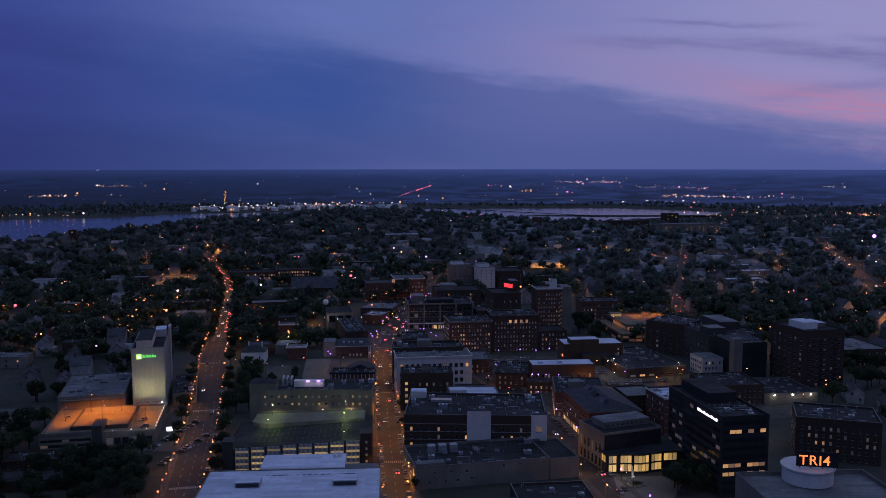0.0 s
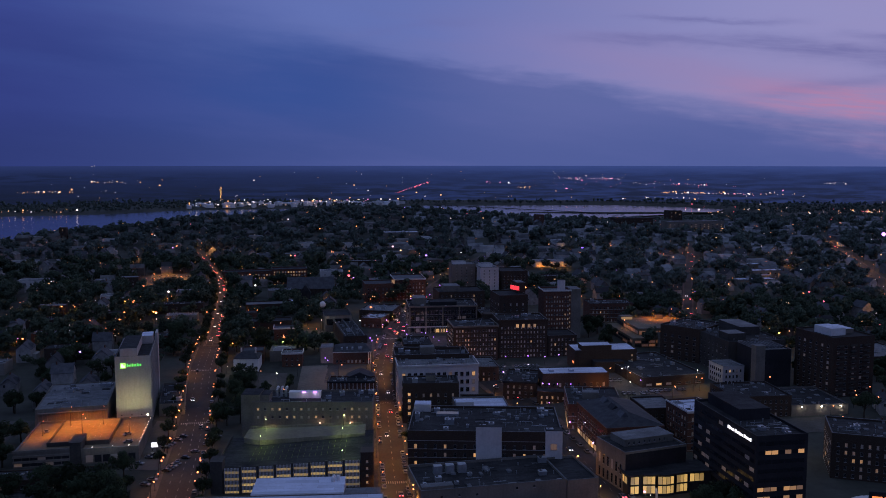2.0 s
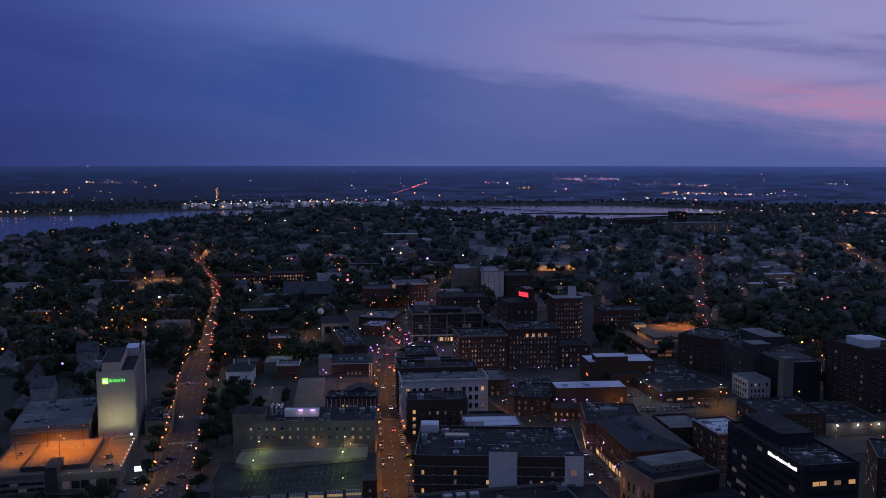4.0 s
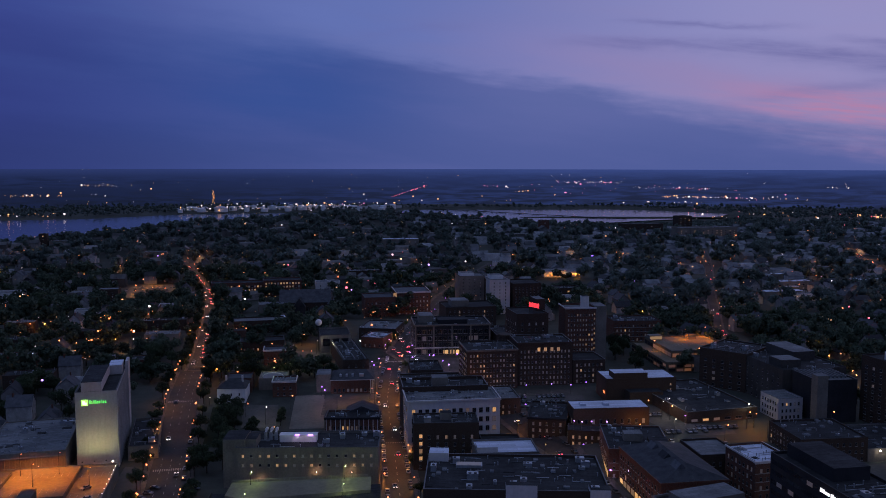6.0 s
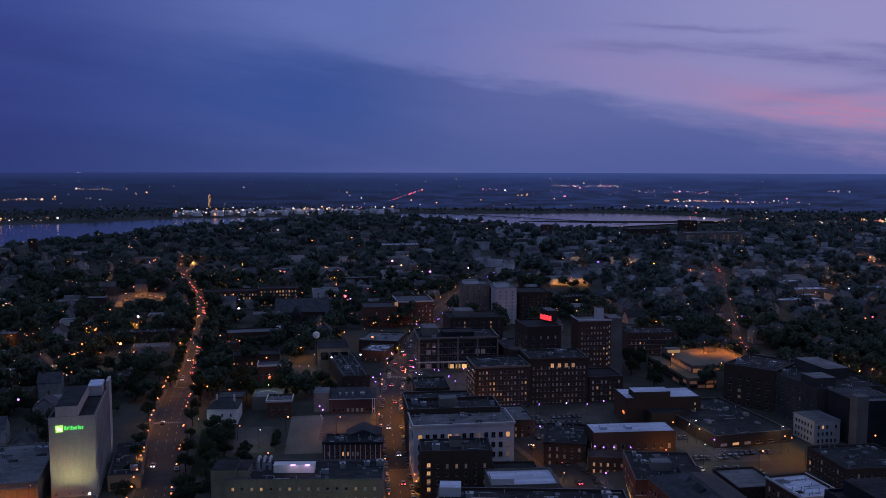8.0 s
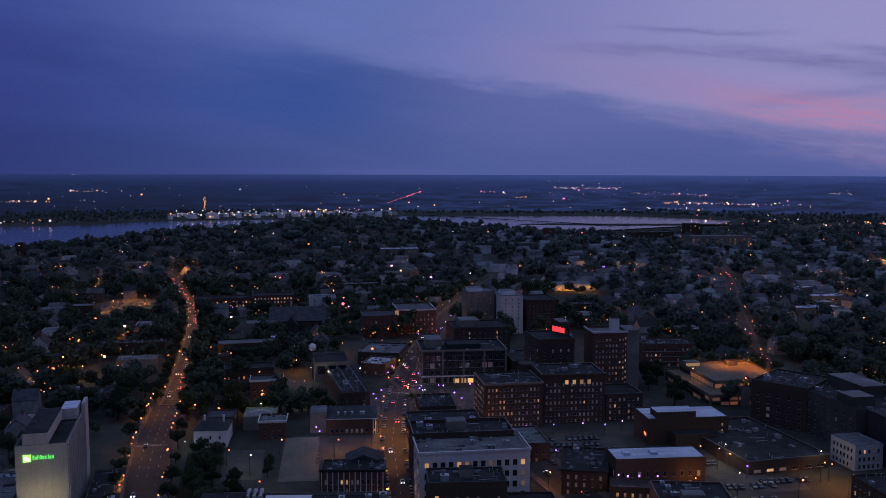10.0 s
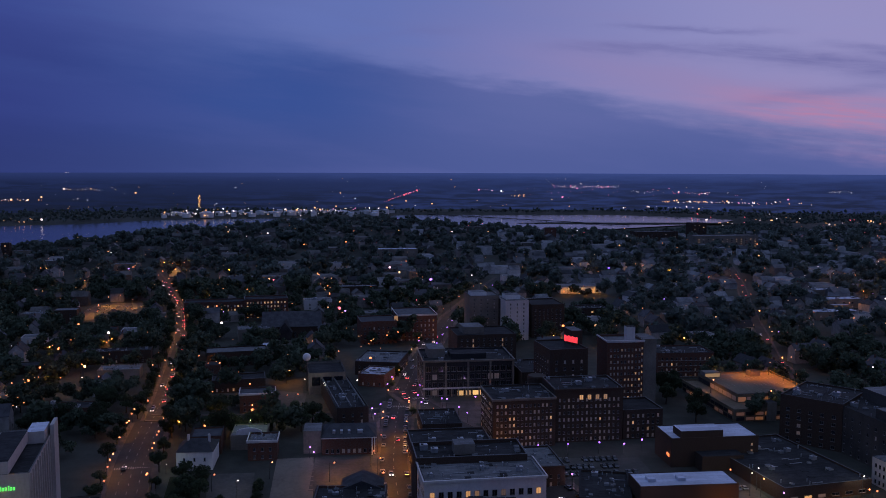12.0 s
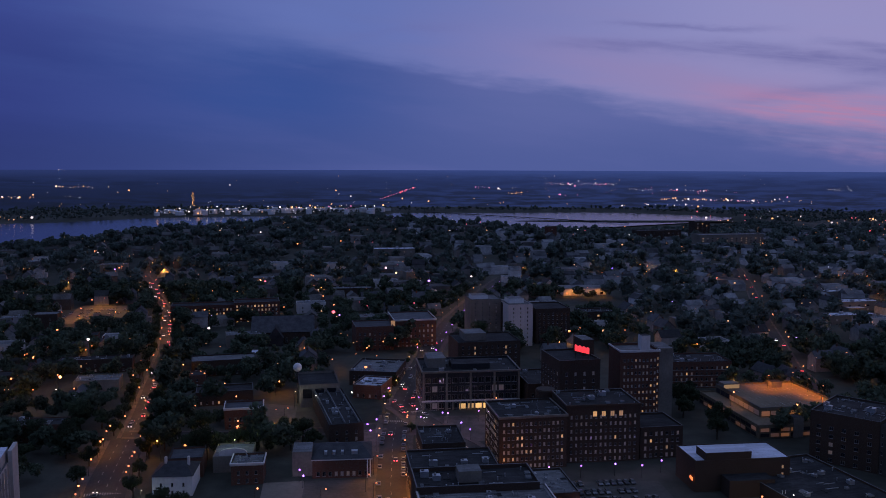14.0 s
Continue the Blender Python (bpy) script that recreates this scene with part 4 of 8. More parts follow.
def lot_sign():
    """A lit white board at the edge of the hotel's lot."""
    ob = thing("lit_sign", "white glowing board sign beside a parking lot", "sign", spot(-136, 423, 0.05, 0.2))
    s = Shape()
    for x in (-1.0, 1.0):
        s.box(x - 0.1, x + 0.1, -0.1, 0.1, 0, 2.2)
    part("post", s, M_POLE, ob)
    s = Shape()
    s.box(-1.5, 1.5, -0.2, 0.2, 2.0, 4.2)
    part("board", s, M_WHITESIGN, ob, "white glowing board")


lot_sign()

# ---------------------------------------------------------------- arena, municipal garage, grey building


def arena():
    a, w, _ = block("arena", "large arena with a broad white membrane roof", "arena", (-85.5, 262), (-20, 266), 63, 17.5, M_CONC, M_WHITEROOF, front=False, parapet=0.35)
    penthouse(a, 19, 51.5, 62.9, 78.5, 0, 18.0, M_WHITE, M_WHITEROOF, "rear_hall", "white rear hall of the arena")
    penthouse(a, 51, 64.5, 63.1, 71, 0, 16.4, M_CONC, M_GREYROOF, "rear_wing")
    for x0 in (12.5, 48):
        s = Shape()
        s.box(x0, x0 + 9, 45, 51.5, 17.3, 19.2, 0, 1)
        s.box(x0 + 0.4, x0 + 8.6, 44.9, 45.0, 17.4, 18.8, 2)
        part("roof_monitor", s, [M_METAL, M_WHITEROOF, M_GLASS], a, "low white roof monitor with dark louvres")
    for x, y, up in ((47.2, 73.5, 2.6), (49.0, 75.0, 2.6), (47.4, 76.5, 2.0)):
        s = Shape()
        s.tube([(x, y, 16.2), (x, y, 17.8 + up * 0.6), (x, y, 18.0 + up * 0.7)], [0.7, 0.7, 0.45], 10)
        part("roof_vent", s, M_WHITE, a)
    # an uneven dark seam across the roof
    r = random.Random(8)
    for k in range(15):
        x = 22.0 + 2.3 * k
        s = Shape()
        s.box(x, x + r.uniform(1.0, 2.2), 57.0 + r.uniform(-0.15, 0.15), 57.2 + r.uniform(0.05, 0.5), 17.2, 17.26)
        part("roof_seam", s, M_TAR, a, "patched dark roof seam")


arena()


def municipal_garage():
    fl, fr, d = (-95.5, 371.5), (-31.5, 375.0), 43.0
    h = 9.6
    g, w, turn = block("parking_garage", "multi-level concrete parking garage glowing yellow behind pale slats", "parking garage", fl, fr, d, h, M_DARKCONC, M_TAR, front=False, parapet=0)
    n = 8
    x_first, step_x = 4.0, (w - 8.6) / 8

    def top(x):
        """The sloping parking floors climb towards one end."""
        return 10.3 + 2.7 * (x - x_first) / (w - 8.6)

    # the sloping top deck with its parapets
    s = Shape()
    a, b = top(0) - 1.0, top(w) - 1.0
    s.face([(0.3, 0.1, a), (w - 0.3, 0.1, b), (w - 0.3, d, b), (0.3, d, a)], 1)
    s.face([(0.3, 0.1, h - 0.1), (w - 0.3, 0.1, h - 0.1), (w - 0.3, 0.1, b), (0.3, 0.1, a)])
    s.face([(w - 0.3, 0.1, h - 0.1), (w - 0.3, d, h - 0.1), (w - 0.3, d, b), (w - 0.3, 0.1, b)])
    s.face([(0.3, d, h - 0.1), (0.3, 0.1, h - 0.1), (0.3, 0.1, a), (0.3, d, a)])
    part("top_deck", s, [M_DARKCONC, M_TAR], g, "dark sloping top parking deck")
    s = Shape()
    s.box(-0.05, 0.3, 5.0, d, h - 0.3, top(0) + 0.5)
    part("parapet", s, M_DARKCONC, g)
    s = Shape()
    s.box(w - 0.3, w + 0.05, 5.0, d, h - 0.3, top(w) + 0.1)
    part("parapet", s, M_DARKCONC, g)
    for b in range(n):
        x0, x1 = x_first + b * step_x + 0.5, x_first + (b + 1) * step_x - 0.5
        zt = top(0.5 * (x0 + x1))
        for k in range(4):
            z1 = zt - 2.75 * k
            z0 = max(z1 - 2.75, 0.1)
            if z1 < 1.6:
                continue
            # the lamplight inside the level is put in as a glowing sheet
            s = Shape()
            s.box(x0, x1, -0.05, 0.05, max(z1 - 2.05, 0.2), z1 - 1.0)
            part("bay", s, M_LITBAY, g, "yellow-lit parking level behind slats")
            s = Shape()
            s.box(x0, x1, -0.14, -0.06, z1 - 1.0, z1)
            s.box(x0, x1, -0.14, -0.06, z0, max(z1 - 2.05, z0 + 0.1))
            part("panel", s, M_CONC, g, "grey spandrel panel")
            s = Shape()
            for i in range(11):
                u = x0 + 0.15 + (x1 - x0 - 0.3) * i / 10
                s.box(u - 0.13, u + 0.13, -0.30, -0.15, z0 + 0.02, z1 + (0.35 if k == 0 else 0.0))
            part("grille", s, M_PALE, g, "pale upright slats")
    for b in range(1, n):
        x = x_first + b * step_x
        s = Shape()
        s.box(x - 0.48, x + 0.48, -0.7, 0.3, 0, top(x) + 0.75)
        s.box(x - 0.56, x + 0.56, -0.78, 0.38, top(x) + 0.75, top(x) + 0.95)
        part("pier", s, M_DARKCONC, g, "dark concrete pier rising over the parapet")
    for x0, x1, z1, label in ((-1.0, 3.8, 13.6, "dark concrete stair tower"), (w - 4.6, w + 0.6, 16.4, "brick stair tower with lit windows")):
        s = Shape()
        s.box(x0, x1, -0.9, 6, 0, z1, 0, 1)
        s.box(x0 - 0.15, x1 + 0.15, -1.05, 6.15, z1, z1 + 0.25)
        part("stair_tower", s, [M_DARKCONC if x0 < 0 else M_BROWN, M_TAR], g, label)
    for k in range(4):
        window(g, 0.9, 1.0, M_LIT, w - 2.0, -0.93, 3.6 + k * 2.9, 0)
    # the raised rear ramp with its pale deck
    s = Shape()
    za, zb = 12.0, 13.2
    s.face([(6.5, 35.0, za), (14.0, 31.0, za), (w - 4, 34.5, zb), (w - 4, 48.0, zb), (7.0, 48.0, za)], 1)
    s.face([(6.5, 35.0, h), (14.0, 31.0, h), (14.0, 31.0, za), (6.5, 35.0, za)])
    s.face([(14.0, 31.0, h), (w - 4, 34.5, h), (w - 4, 34.5, zb), (14.0, 31.0, za)])
    s.face([(w - 4, 34.5, 0), (w - 4, 48.0, 0), (w - 4, 48.0, zb), (w - 4, 34.5, zb)])
    s.face([(7.0, 48.0, 0), (6.5, 35.0, 0), (6.5, 35.0, za), (7.0, 48.0, za)])
    part("ramp", s, [M_CONC, M_PAVED], g, "pale raised parking ramp")
    for k in range(26):
        x = 7.2 + k * 2.0
        z = za + (zb - za) * (x - 7.2) / 50
        s = Shape()
        s.box(x, x + 1.6, 47.7, 48.05, z - 0.5, z + 1.0)
        part("ramp_panel", s, M_CONC, g, "concrete parapet panel")
    for r in range(3):
        for k in range(18):
            x = 10.5 + k * 2.45
            y0 = 10.0 + 0.17 * k + r * 7.6
            z = top(x + 0.06) - 0.98
            s = Shape()
            s.box(x, x + 0.14, y0, y0 + (4.6 if r < 2 else 3.0), z, z + 0.01)
            part("stall_line", s, M_STALL, g)
    m = g.matrix_basis
    for x, y, up in ((14.5, 28.5, 0), (50.0, 32.0, 0), (51.6, 2.0, 0), (14.5, 45.0, 2.27), (50.0, 46.5, 1.5)):
        put(LAMP_GREEN, m @ spot(x, y, top(x) - 1.0 + up))


municipal_garage()


def grey_building():
    fl, fr = (-95.0, 443), (-36.5, 443.5)
    g, w, _ = block("office_building", "grey concrete office block with wall lamps and small square windows", "office building", fl, fr, 22, 18, M_CONC, M_TAR,
                    storey=3.9, win=(1.2, 1.3), bay=3.4, lit=0.30, dim=0.3, rows=2, first=9.9, parapet=0.9)
    penthouse(g, -5.5, 3.5, 1.5, 14, 0, 21, M_CONC, M_TAR, "stair_block", "blank concrete stair block")
    penthouse(g, 3.5, 8.0, 3.0, 12, 17, 20.5, M_CONC, M_TAR, "stair_head")
    s = Shape()
    s.box(16.5, 32, 9.5, 13.5, 17.1, 20.0, 0)
    s.box(16.3, 32.2, 9.3, 13.7, 20.0, 20.2, 0)
    part("plant_room", s, M_WHITE, g, "white rooftop plant room")
    for x in (10, 12.2, 14.4):
        s = Shape()
        s.tube([(x, 13, 17.1), (x, 13, 20.3), (x, 15, 20.9), (x, 17, 20.9)], [0.7, 0.7, 0.7, 0.7], 9)
        part("duct", s, M_METAL, g)
    units(g, w, 22, 17.15, 8, 11)
    m = g.matrix_basis
    for x in (24, 29.5):
        f = thing("floodlight", "violet-white floodlight on a roof plant room", "floodlight", m @ spot(x, 9.0, 20.2), "roof floodlights")
        s = Shape()
        s.box(-0.9, 0.9, -0.2, 0.2, 0.0, 0.4)
        part("lens", s, M_VIOLET, f)
        d = bpy.data.lights.new("flood_light", "POINT")
        d.energy, d.color, d.shadow_soft_size = 70, (1.0, 0.75, 0.85), 0.2
        li = new("flood_light", d)
        li.parent = f
        li.location = (0, -1.2, -0.6)
    for x in (10, 33, 47.5):
        f = thing("wall_lamp", "warm wall lamp on a grey concrete facade", "wall lamp", m @ spot(x, -0.2, 7.6 if x > 20 else 4.6), "facade lamps")
        s = Shape()
        s.ball((0, -0.15, 0), 0.17, 8, 5)
        part("bulb", s, M_WHITEL, f)
        d = bpy.data.lights.new("lamp_light", "POINT")
        d.energy, d.color, d.shadow_soft_size = 200, (1.0, 0.55, 0.28), 0.2
        li = new("lamp_light", d)
        li.parent = f
        li.location = (0, -1.0, -0.2)


grey_building()

# ---------------------------------------------------------------- buildings along the two streets

def brick_row():
    b, w, _ = block("brick_row_house", "brick row with pale stone pilasters and a flat dark roof", "row house", (-66.6, 508.5), (-40.4, 508.7), 13, 11, M_RED, M_TAR, storey=3.6, win=(1.0, 2.1), bay=2.2, lit=0.07, cornice=M_DARKWALL)
    for k in range(12):
        x = 0.6 + (w - 1.2) / 11 * k
        s = Shape()
        s.box(x - 0.18, x + 0.18, -0.22, 0.0, 0, 10)
        part("pilaster", s, M_PALE, b)
    units(b, w, 13, 10.2, 5, 21, 0.7)
    g, w, _ = block("brick_hall", "brick hall with a low red gable roof", "hall", (-58, 523), (-42, 523.6), 12, 9, M_RED, M_TAR, parapet=0, front=False)
    s = Shape()
    s.gable(0, w, 0, 12, 9, 12.5, 0, "y")
    part("gable_roof", s, M_SLATE, g)
    # brick house with dormers and a lit white porch
    e, w, _ = block("brick_townhouse", "brick townhouse with a slate roof and white side porch", "townhouse", (-73.5, 591.5), (-48.6, 593.5), 22, 8.5, M_RED, M_TAR, parapet=0, storey=3.4, win=(1.5, 2.0), bay=2.3, lit=0.04, dim=0.2, sides=("right",))
    for x in (23.2, 24.4):
        s = Shape()
        s.tube([(x, -0.9, 0.0), (x, -0.9, 8.4)], [0.28, 0.24], 10)
        part("column", s, M_WHITE, e, "white porch column")
    s = Shape()
    s.box(-0.3, w + 0.3, -0.45, -0.01, 8.0, 8.5)
    part("eaves_band", s, M_PALE, e, "pale eaves band")
    s = Shape()
    s.gable(0, w, 0, 22, 8.5, 12.0, 0, "x", 5.0, 0.5)
    part("slate_roof", s, M_SLATE, e)
    for x in (5, 8.5, 12, 16.5):
        s = Shape()
        s.box(x, x + (2.6 if x > 16 else 1.2), 2.6, 5, 9.4, 10.8, 0)
        part("skylight", s, M_METAL, e)
    s = Shape()
    s.box(-8.5, -0.3, 3, 16, 0, 11, 0, 1)
    part("side_porch", s, [M_CONC, M_GREYROOF], e, "pale plastered side wing")
    put(LAMP_VIOLET, placed(-78.5, 587.0))
    put(LAMP_VIOLET, placed(-76, 580.0))


brick_row()


def long_halls():
    f, w, _ = block("long_hall", "long low hall with pale ridges on a dark roof", "hall", (-71, 637), (-55, 641), 66, 9.5, M_BROWN, M_TAR, sides=("right",), lit=0.1, bay=4)
    s = Shape()
    for x in (1.0, 7.6, 14.6):
        s.box(x, x + 0.5, 1, 65, 8.75, 9.9)
    part("roof_ridge", s, M_GREYROOF, f)
    units(f, w, 66, 8.8, 7, 31, 0.8)
    m, w, _ = block("modern_hall", "modern concrete museum wing with lit end wall", "museum wing", (-93, 697), (-72, 701), 30, 13, M_CONC, M_TAR, front=False, parapet=1.2)
    s = Shape()
    for x in (1.5, 8, 14.5):
        s.box(x, x + 5, -0.1, 0.1, 5.5, 10.5)
    part("glazed_bay", s, M_GLASS, m)
    put(LAMP_WHITE, placed(-96, 696))
    a, w, _ = block("corner_shops", "two-storey shops with pale blue-grey roofs", "shop building", (-70, 742), (-42, 738), 34, 9, M_BROWN, M_GREYROOF, sides=("right",), lit=0.25)
    units(a, w, 34, 8.3, 6, 33)
    a, w, _ = block("corner_shops", "low shop building with a white roof", "shop building", (-66, 716), (-50, 712), 22, 8, M_RED, M_WHITEROOF, sides=("right",), lit=0.3)
    units(a, w, 22, 7.3, 3, 34)
    # white dome on a mast
    d = thing("radome", "white ball-shaped tank on a slender mast", "water tank", spot(-92, 680, -2.3))
    s = Shape()
    s.ball((0, 0, 28.2), 2.3, 20, 12)
    part("ball", s, M_WHITE, d)
    s = Shape()
    s.tube([(0, 0, 0), (0, 0, 14), (0, 0, 26)], [0.5, 0.4, 0.35], 10)
    part("mast", s, M_POLE, d)
    # two white lamps on the hall
    for x, y in ((-64.5, 690),):
        l = thing("roof_lamp", "bright white lamp on a roof ridge", "lamp", placed(x, y, 9.2), "roof lamps")
        s = Shape()
        s.ball((0, 0, 0.8), 0.42, 10, 6, 0, 0.7)
        part("bulb", s, M_WHITEL, l)
        s = Shape()
        s.tube([(0, 0, -0.7), (0, 0, 0.4)], [0.15, 0.15], 6)
        part("stem", s, M_POLE, l)


long_halls()


def department_store():
    b, w, _ = block("department_store", "white stone department store with rows of tall windows", "department store", (-25.8, 486.5), (17.2, 492.3), 21, 25.2, M_PALE, M_GREYROOF,
                    storey=4.3, win=(2.0, 2.5), bay=3.05, lit=0.16, dim=0.2, sides=("left", "right"), cornice=M_PALE, first=1.6, parapet=1.2)
    units(b, w, 21, 24.1, 9, 41, 0.8)
    c, w, _ = block("rear_block", "dark-roofed block behind a white department store", "office building", (-28.8, 509), (13, 514.6), 19, 26.0, M_BROWN, M_TAR, sides=("right",), lit=0.04, front=False, parapet=1.4, bay=5)
    penthouse(c, 15, 23, 5, 12, 25, 29, M_CONC, M_GREYROOF)
    units(c, w, 19, 24.7, 5, 42)
    h, w, _ = block("brick_apartment_block", "dark brick block with a lit stair window column", "apartment building", (-22.6, 464.5), (6, 466), 15.5, 21.5, M_BROWN, M_TAR, storey=3.3, lit=0.06, bay=3.6, parapet=0.6)
    for k in range(4):
        window(h, 1.5, 1.7, M_LIT, 3.2, -0.03, 5 + 3.3 * k, 0)
    penthouse(h, 12, 17, 6, 11, 20.5, 24, M_CONC, M_TAR)
    units(h, w, 15, 21, 3, 43)
    a, w, _ = block("brick_shop", "low brick shop with a dark roof", "shop building", (8, 471), (26, 472), 14, 10, M_BROWN, M_TAR, lit=0.1)
    a, w, _ = block("pale_shop", "low shop row with pale blue-white roofs", "shop building", (4, 444), (30, 446), 18, 15, M_CONC, M_WHITEROOF, lit=0.05, storey=4)
    penthouse(a, 0.5, 9, 2, 9, 14, 16.8, M_PALE, M_WHITEROOF)


department_store()


def big_brick_block():
    b, w, _ = block("brick_office_block", "large brick block with lit windows and a cluttered flat roof", "office building", (-17.5, 392), (48, 389), 38, 20, M_BROWN, M_TAR,
                    storey=3.7, win=(1.3, 2.0), bay=4.0, lit=0.16, sides=("right", "left"), parapet=0.9, bands=True)
    penthouse(b, 29, 40, -0.6, 3, 6, 22, M_PALE, M_TAR, "stair_tower", "blank pale concrete stair tower")
    penthouse(b, 0.5, 8, 31, 37.5, 19, 22.5, M_PALE, M_WHITEROOF)
    penthouse(b, 58.5, 65.7, -0.5, 5, 0, 20.6, M_PALE, M_TAR, "corner_bay", "pale stone corner bay")
    window(b, 2.6, 2.6, M_LIT, 62, -0.53, 12.5, 0)
    s = Shape()
    s.box(11, 21, 24, 28, 19.15, 20.2, 0)
    s.box(11.4, 20.6, 24.2, 27.8, 20.2, 20.3, 1)
    part("skylight", s, [M_METAL, M_LITDIM], b, "long lit roof skylight")
    units(b, w, 38, 19.2, 26, 51, 1.1)
    j, w, _ = block("concrete_store", "low broad building with a stained cream concrete side wall", "store", (-11, 349), (46, 361.5), 29, 10, M_CONC, M_TAR, front=False, sides=("left",), lit=0.4, parapet=1.0)
    for x, z in ((6, 2.4), (13, 2.6), (18, 2.8), (24, 3.1), (8, 6.6), (15, 6.8), (38, 7.6), (45, 7.8), (22, 6.4)):
        window(j, 0.9, 1.0, M_GLASS, x, 0, z, 0)
    penthouse(j, 0.6, 13, 1, 5, 9, 11, M_CONC, M_GREYROOF)
    for k in range(3):
        penthouse(j, 9 + 5 * k, 12.3 + 5 * k, 18, 21, 9, 12.5, M_METAL, None, "plant_box")
    units(j, w, 28, 9.1, 12, 52)
    j2, w, _ = block("concrete_store", "low store wing with a dark membrane roof", "store", (46.4, 361.6), (59.2, 364.6), 27, 9.3, M_CONC, M_TAR, front=False, parapet=0.8)
    k, w, _ = block("low_store", "low dark-roofed store among downtown blocks", "store", (-9, 290), (30, 291), 38, 5, M_BROWN, M_TAR, front=False)
    units(k, w, 38, 4.2, 8, 53)
    k, w, _ = block("low_store", "low dark store roof with skylights", "store", (32, 298), (62, 301), 44, 6, M_BROWN, M_TAR, front=False)
    units(k, w, 44, 5.2, 8, 54)


big_brick_block()


def congress_east():
    a = 10.8
    c, s_ = math.cos(radians(a)), math.sin(radians(a))

    def row(x, y, w):
        return (x, y), (x + w * c, y + w * s_)

    k, w, _ = block("brick_commercial_block", "ornate brick commercial block with a dark hipped roof and lit shopfronts", "commercial building", *row(70.5, 407, 27), 44, 16.5, M_RED, M_TAR,
                    storey=3.6, win=(1.4, 2.1), bay=2.8, lit=0.03, dim=0.15, sides=("left",), first=4.6, parapet=0.0, cornice=M_RED, rows=3)
    s = Shape()
    s.gable(0, w, 0, 44, 16.6, 21, 0, "y", 9)
    part("hip_roof", s, M_SLATE, k)
    for i in range(10):
        s = Shape()
        s.box(-0.06, 0.04, 1.5 + i * 4.2, 4.6 + i * 4.2, 0.9, 3.4)
        part("shopfront", s, M_SHOP, k)
    for i in range(3):
        s = Shape()
        s.gable(8, 13, 6 + i * 12, 11 + i * 12, 18.5, 21.6, 0, "y")
        part("dormer", s, M_SLATE, k)
    k, w, _ = block("brick_restaurant_block", "brick block with a lit rooftop terrace", "commercial building", *row(60.5, 454, 30), 38, 15, M_RED, M_TAR, storey=3.6, lit=0.1, sides=("left",), bands=True)
    for i in range(8):
        s = Shape()
        s.box(-0.06, 0.04, 1.5 + i * 4.4, 4.6 + i * 4.4, 0.9, 3.4)
        part("shopfront", s, M_SHOP, k)
    penthouse(k, 9, 18, 14, 20, 14, 18, M_CONC, M_GREYROOF)
    penthouse(k, 20, 29, 3, 14, 14, 17, M_BROWN, M_TAR)
    units(k, w, 38, 14.2, 8, 61)
    b, w, _ = block("orange_lit_hall", "long brick hall with a white roof and an orange-lit side", "hall", (55.5, 514.7), (95.5, 523), 15.5, 14, M_BROWN, M_WHITEROOF, storey=4.4, win=(1.6, 2.6), bay=3.6, lit=0.02, dim=0.3, sides=("left",), parapet=0.3)
    for x in (5, 17.5):
        s = Shape()
        s.box(x, x + 3, 5, 9, 13.7, 15, 0)
        part("roof_monitor", s, M_WHITEROOF, b)
    put(LAMP_SHOP, b.matrix_basis @ spot(33, -6.5, 0.2))
    d, w, _ = block("low_terrace", "low block with a lit roof terrace", "restaurant", (50, 497), (78, 503), 12, 9, M_BROWN, M_TAR, sides=("left",), lit=0.5, dim=0.3)
    for x, y in ((3, 3), (7, 2), (12, 3), (20, 4)):
        put(LAMP_VIOLET, d.matrix_basis @ spot(x, y, 8.2))
    r, w, _ = block("brick_shop_row", "brick shop row with a cornice over lit windows", "shop building", (32, 508), (51.5, 511.7), 32, 12, M_BROWN, M_TAR, sides=("left",), lit=0.15, dim=0.35, cornice=M_DARKWALL)
    units(r, w, 32, 11.2, 5, 62)
    r, w, _ = block("brick_shop_row", "brick shops with a pale roof on a street corner", "shop building", (14, 546), (33, 551), 28, 10, M_BROWN, M_GREYROOF, sides=("left",), lit=0.1, dim=0.3)
    units(r, w, 28, 9.2, 4, 63)
    r, w, _ = block("brick_shop_row", "low brick shops by a busy square", "shop building", (-27, 604), (-8, 606), 26, 11, M_BROWN, M_TAR, sides=("left",), lit=0.1)
    units(r, w, 26, 10.2, 3, 64)
    r, w, _ = block("brick_shop_row", "dark-roofed brick block beside the street", "shop building", (-29, 540), (6, 545), 45, 14, M_BROWN, M_TAR, sides=("left",), lit=0.05, front=False, bay=5)
    units(r, w, 45, 13.2, 8, 65)
    # bank with its lit glass front
    k, w, _ = block("stone_bank", "pale stone bank with a stepped roof and clerestory", "bank", (71, 372), (99, 382.5), 22, 17, M_CONC, M_TAR, sides=("left",), lit=0.0, dim=0.05, win=(1.6, 4.5), storey=6.0, rows=2, front=False, parapet=0.8)
    m = penthouse(k, 5, w - 1, 8, 19, 16, 19.2, M_CONC, M_GREYROOF, "clerestory", "pale clerestory with small dark openings")
    for i in range(8):
        window(k, 0.8, 1.2, M_GLASS, 7 + i * 2.5, 7.97, 17.0, 0)
    # the front's lack of sky light is put on as a dark sheet
    s = Shape()
    s.box(0.4, w - 0.2, -0.09, -0.003, 8.5, 16.1)
    part("cladding", s, M_DARKWALL, k, "bank front with its shade put in as dark colour")
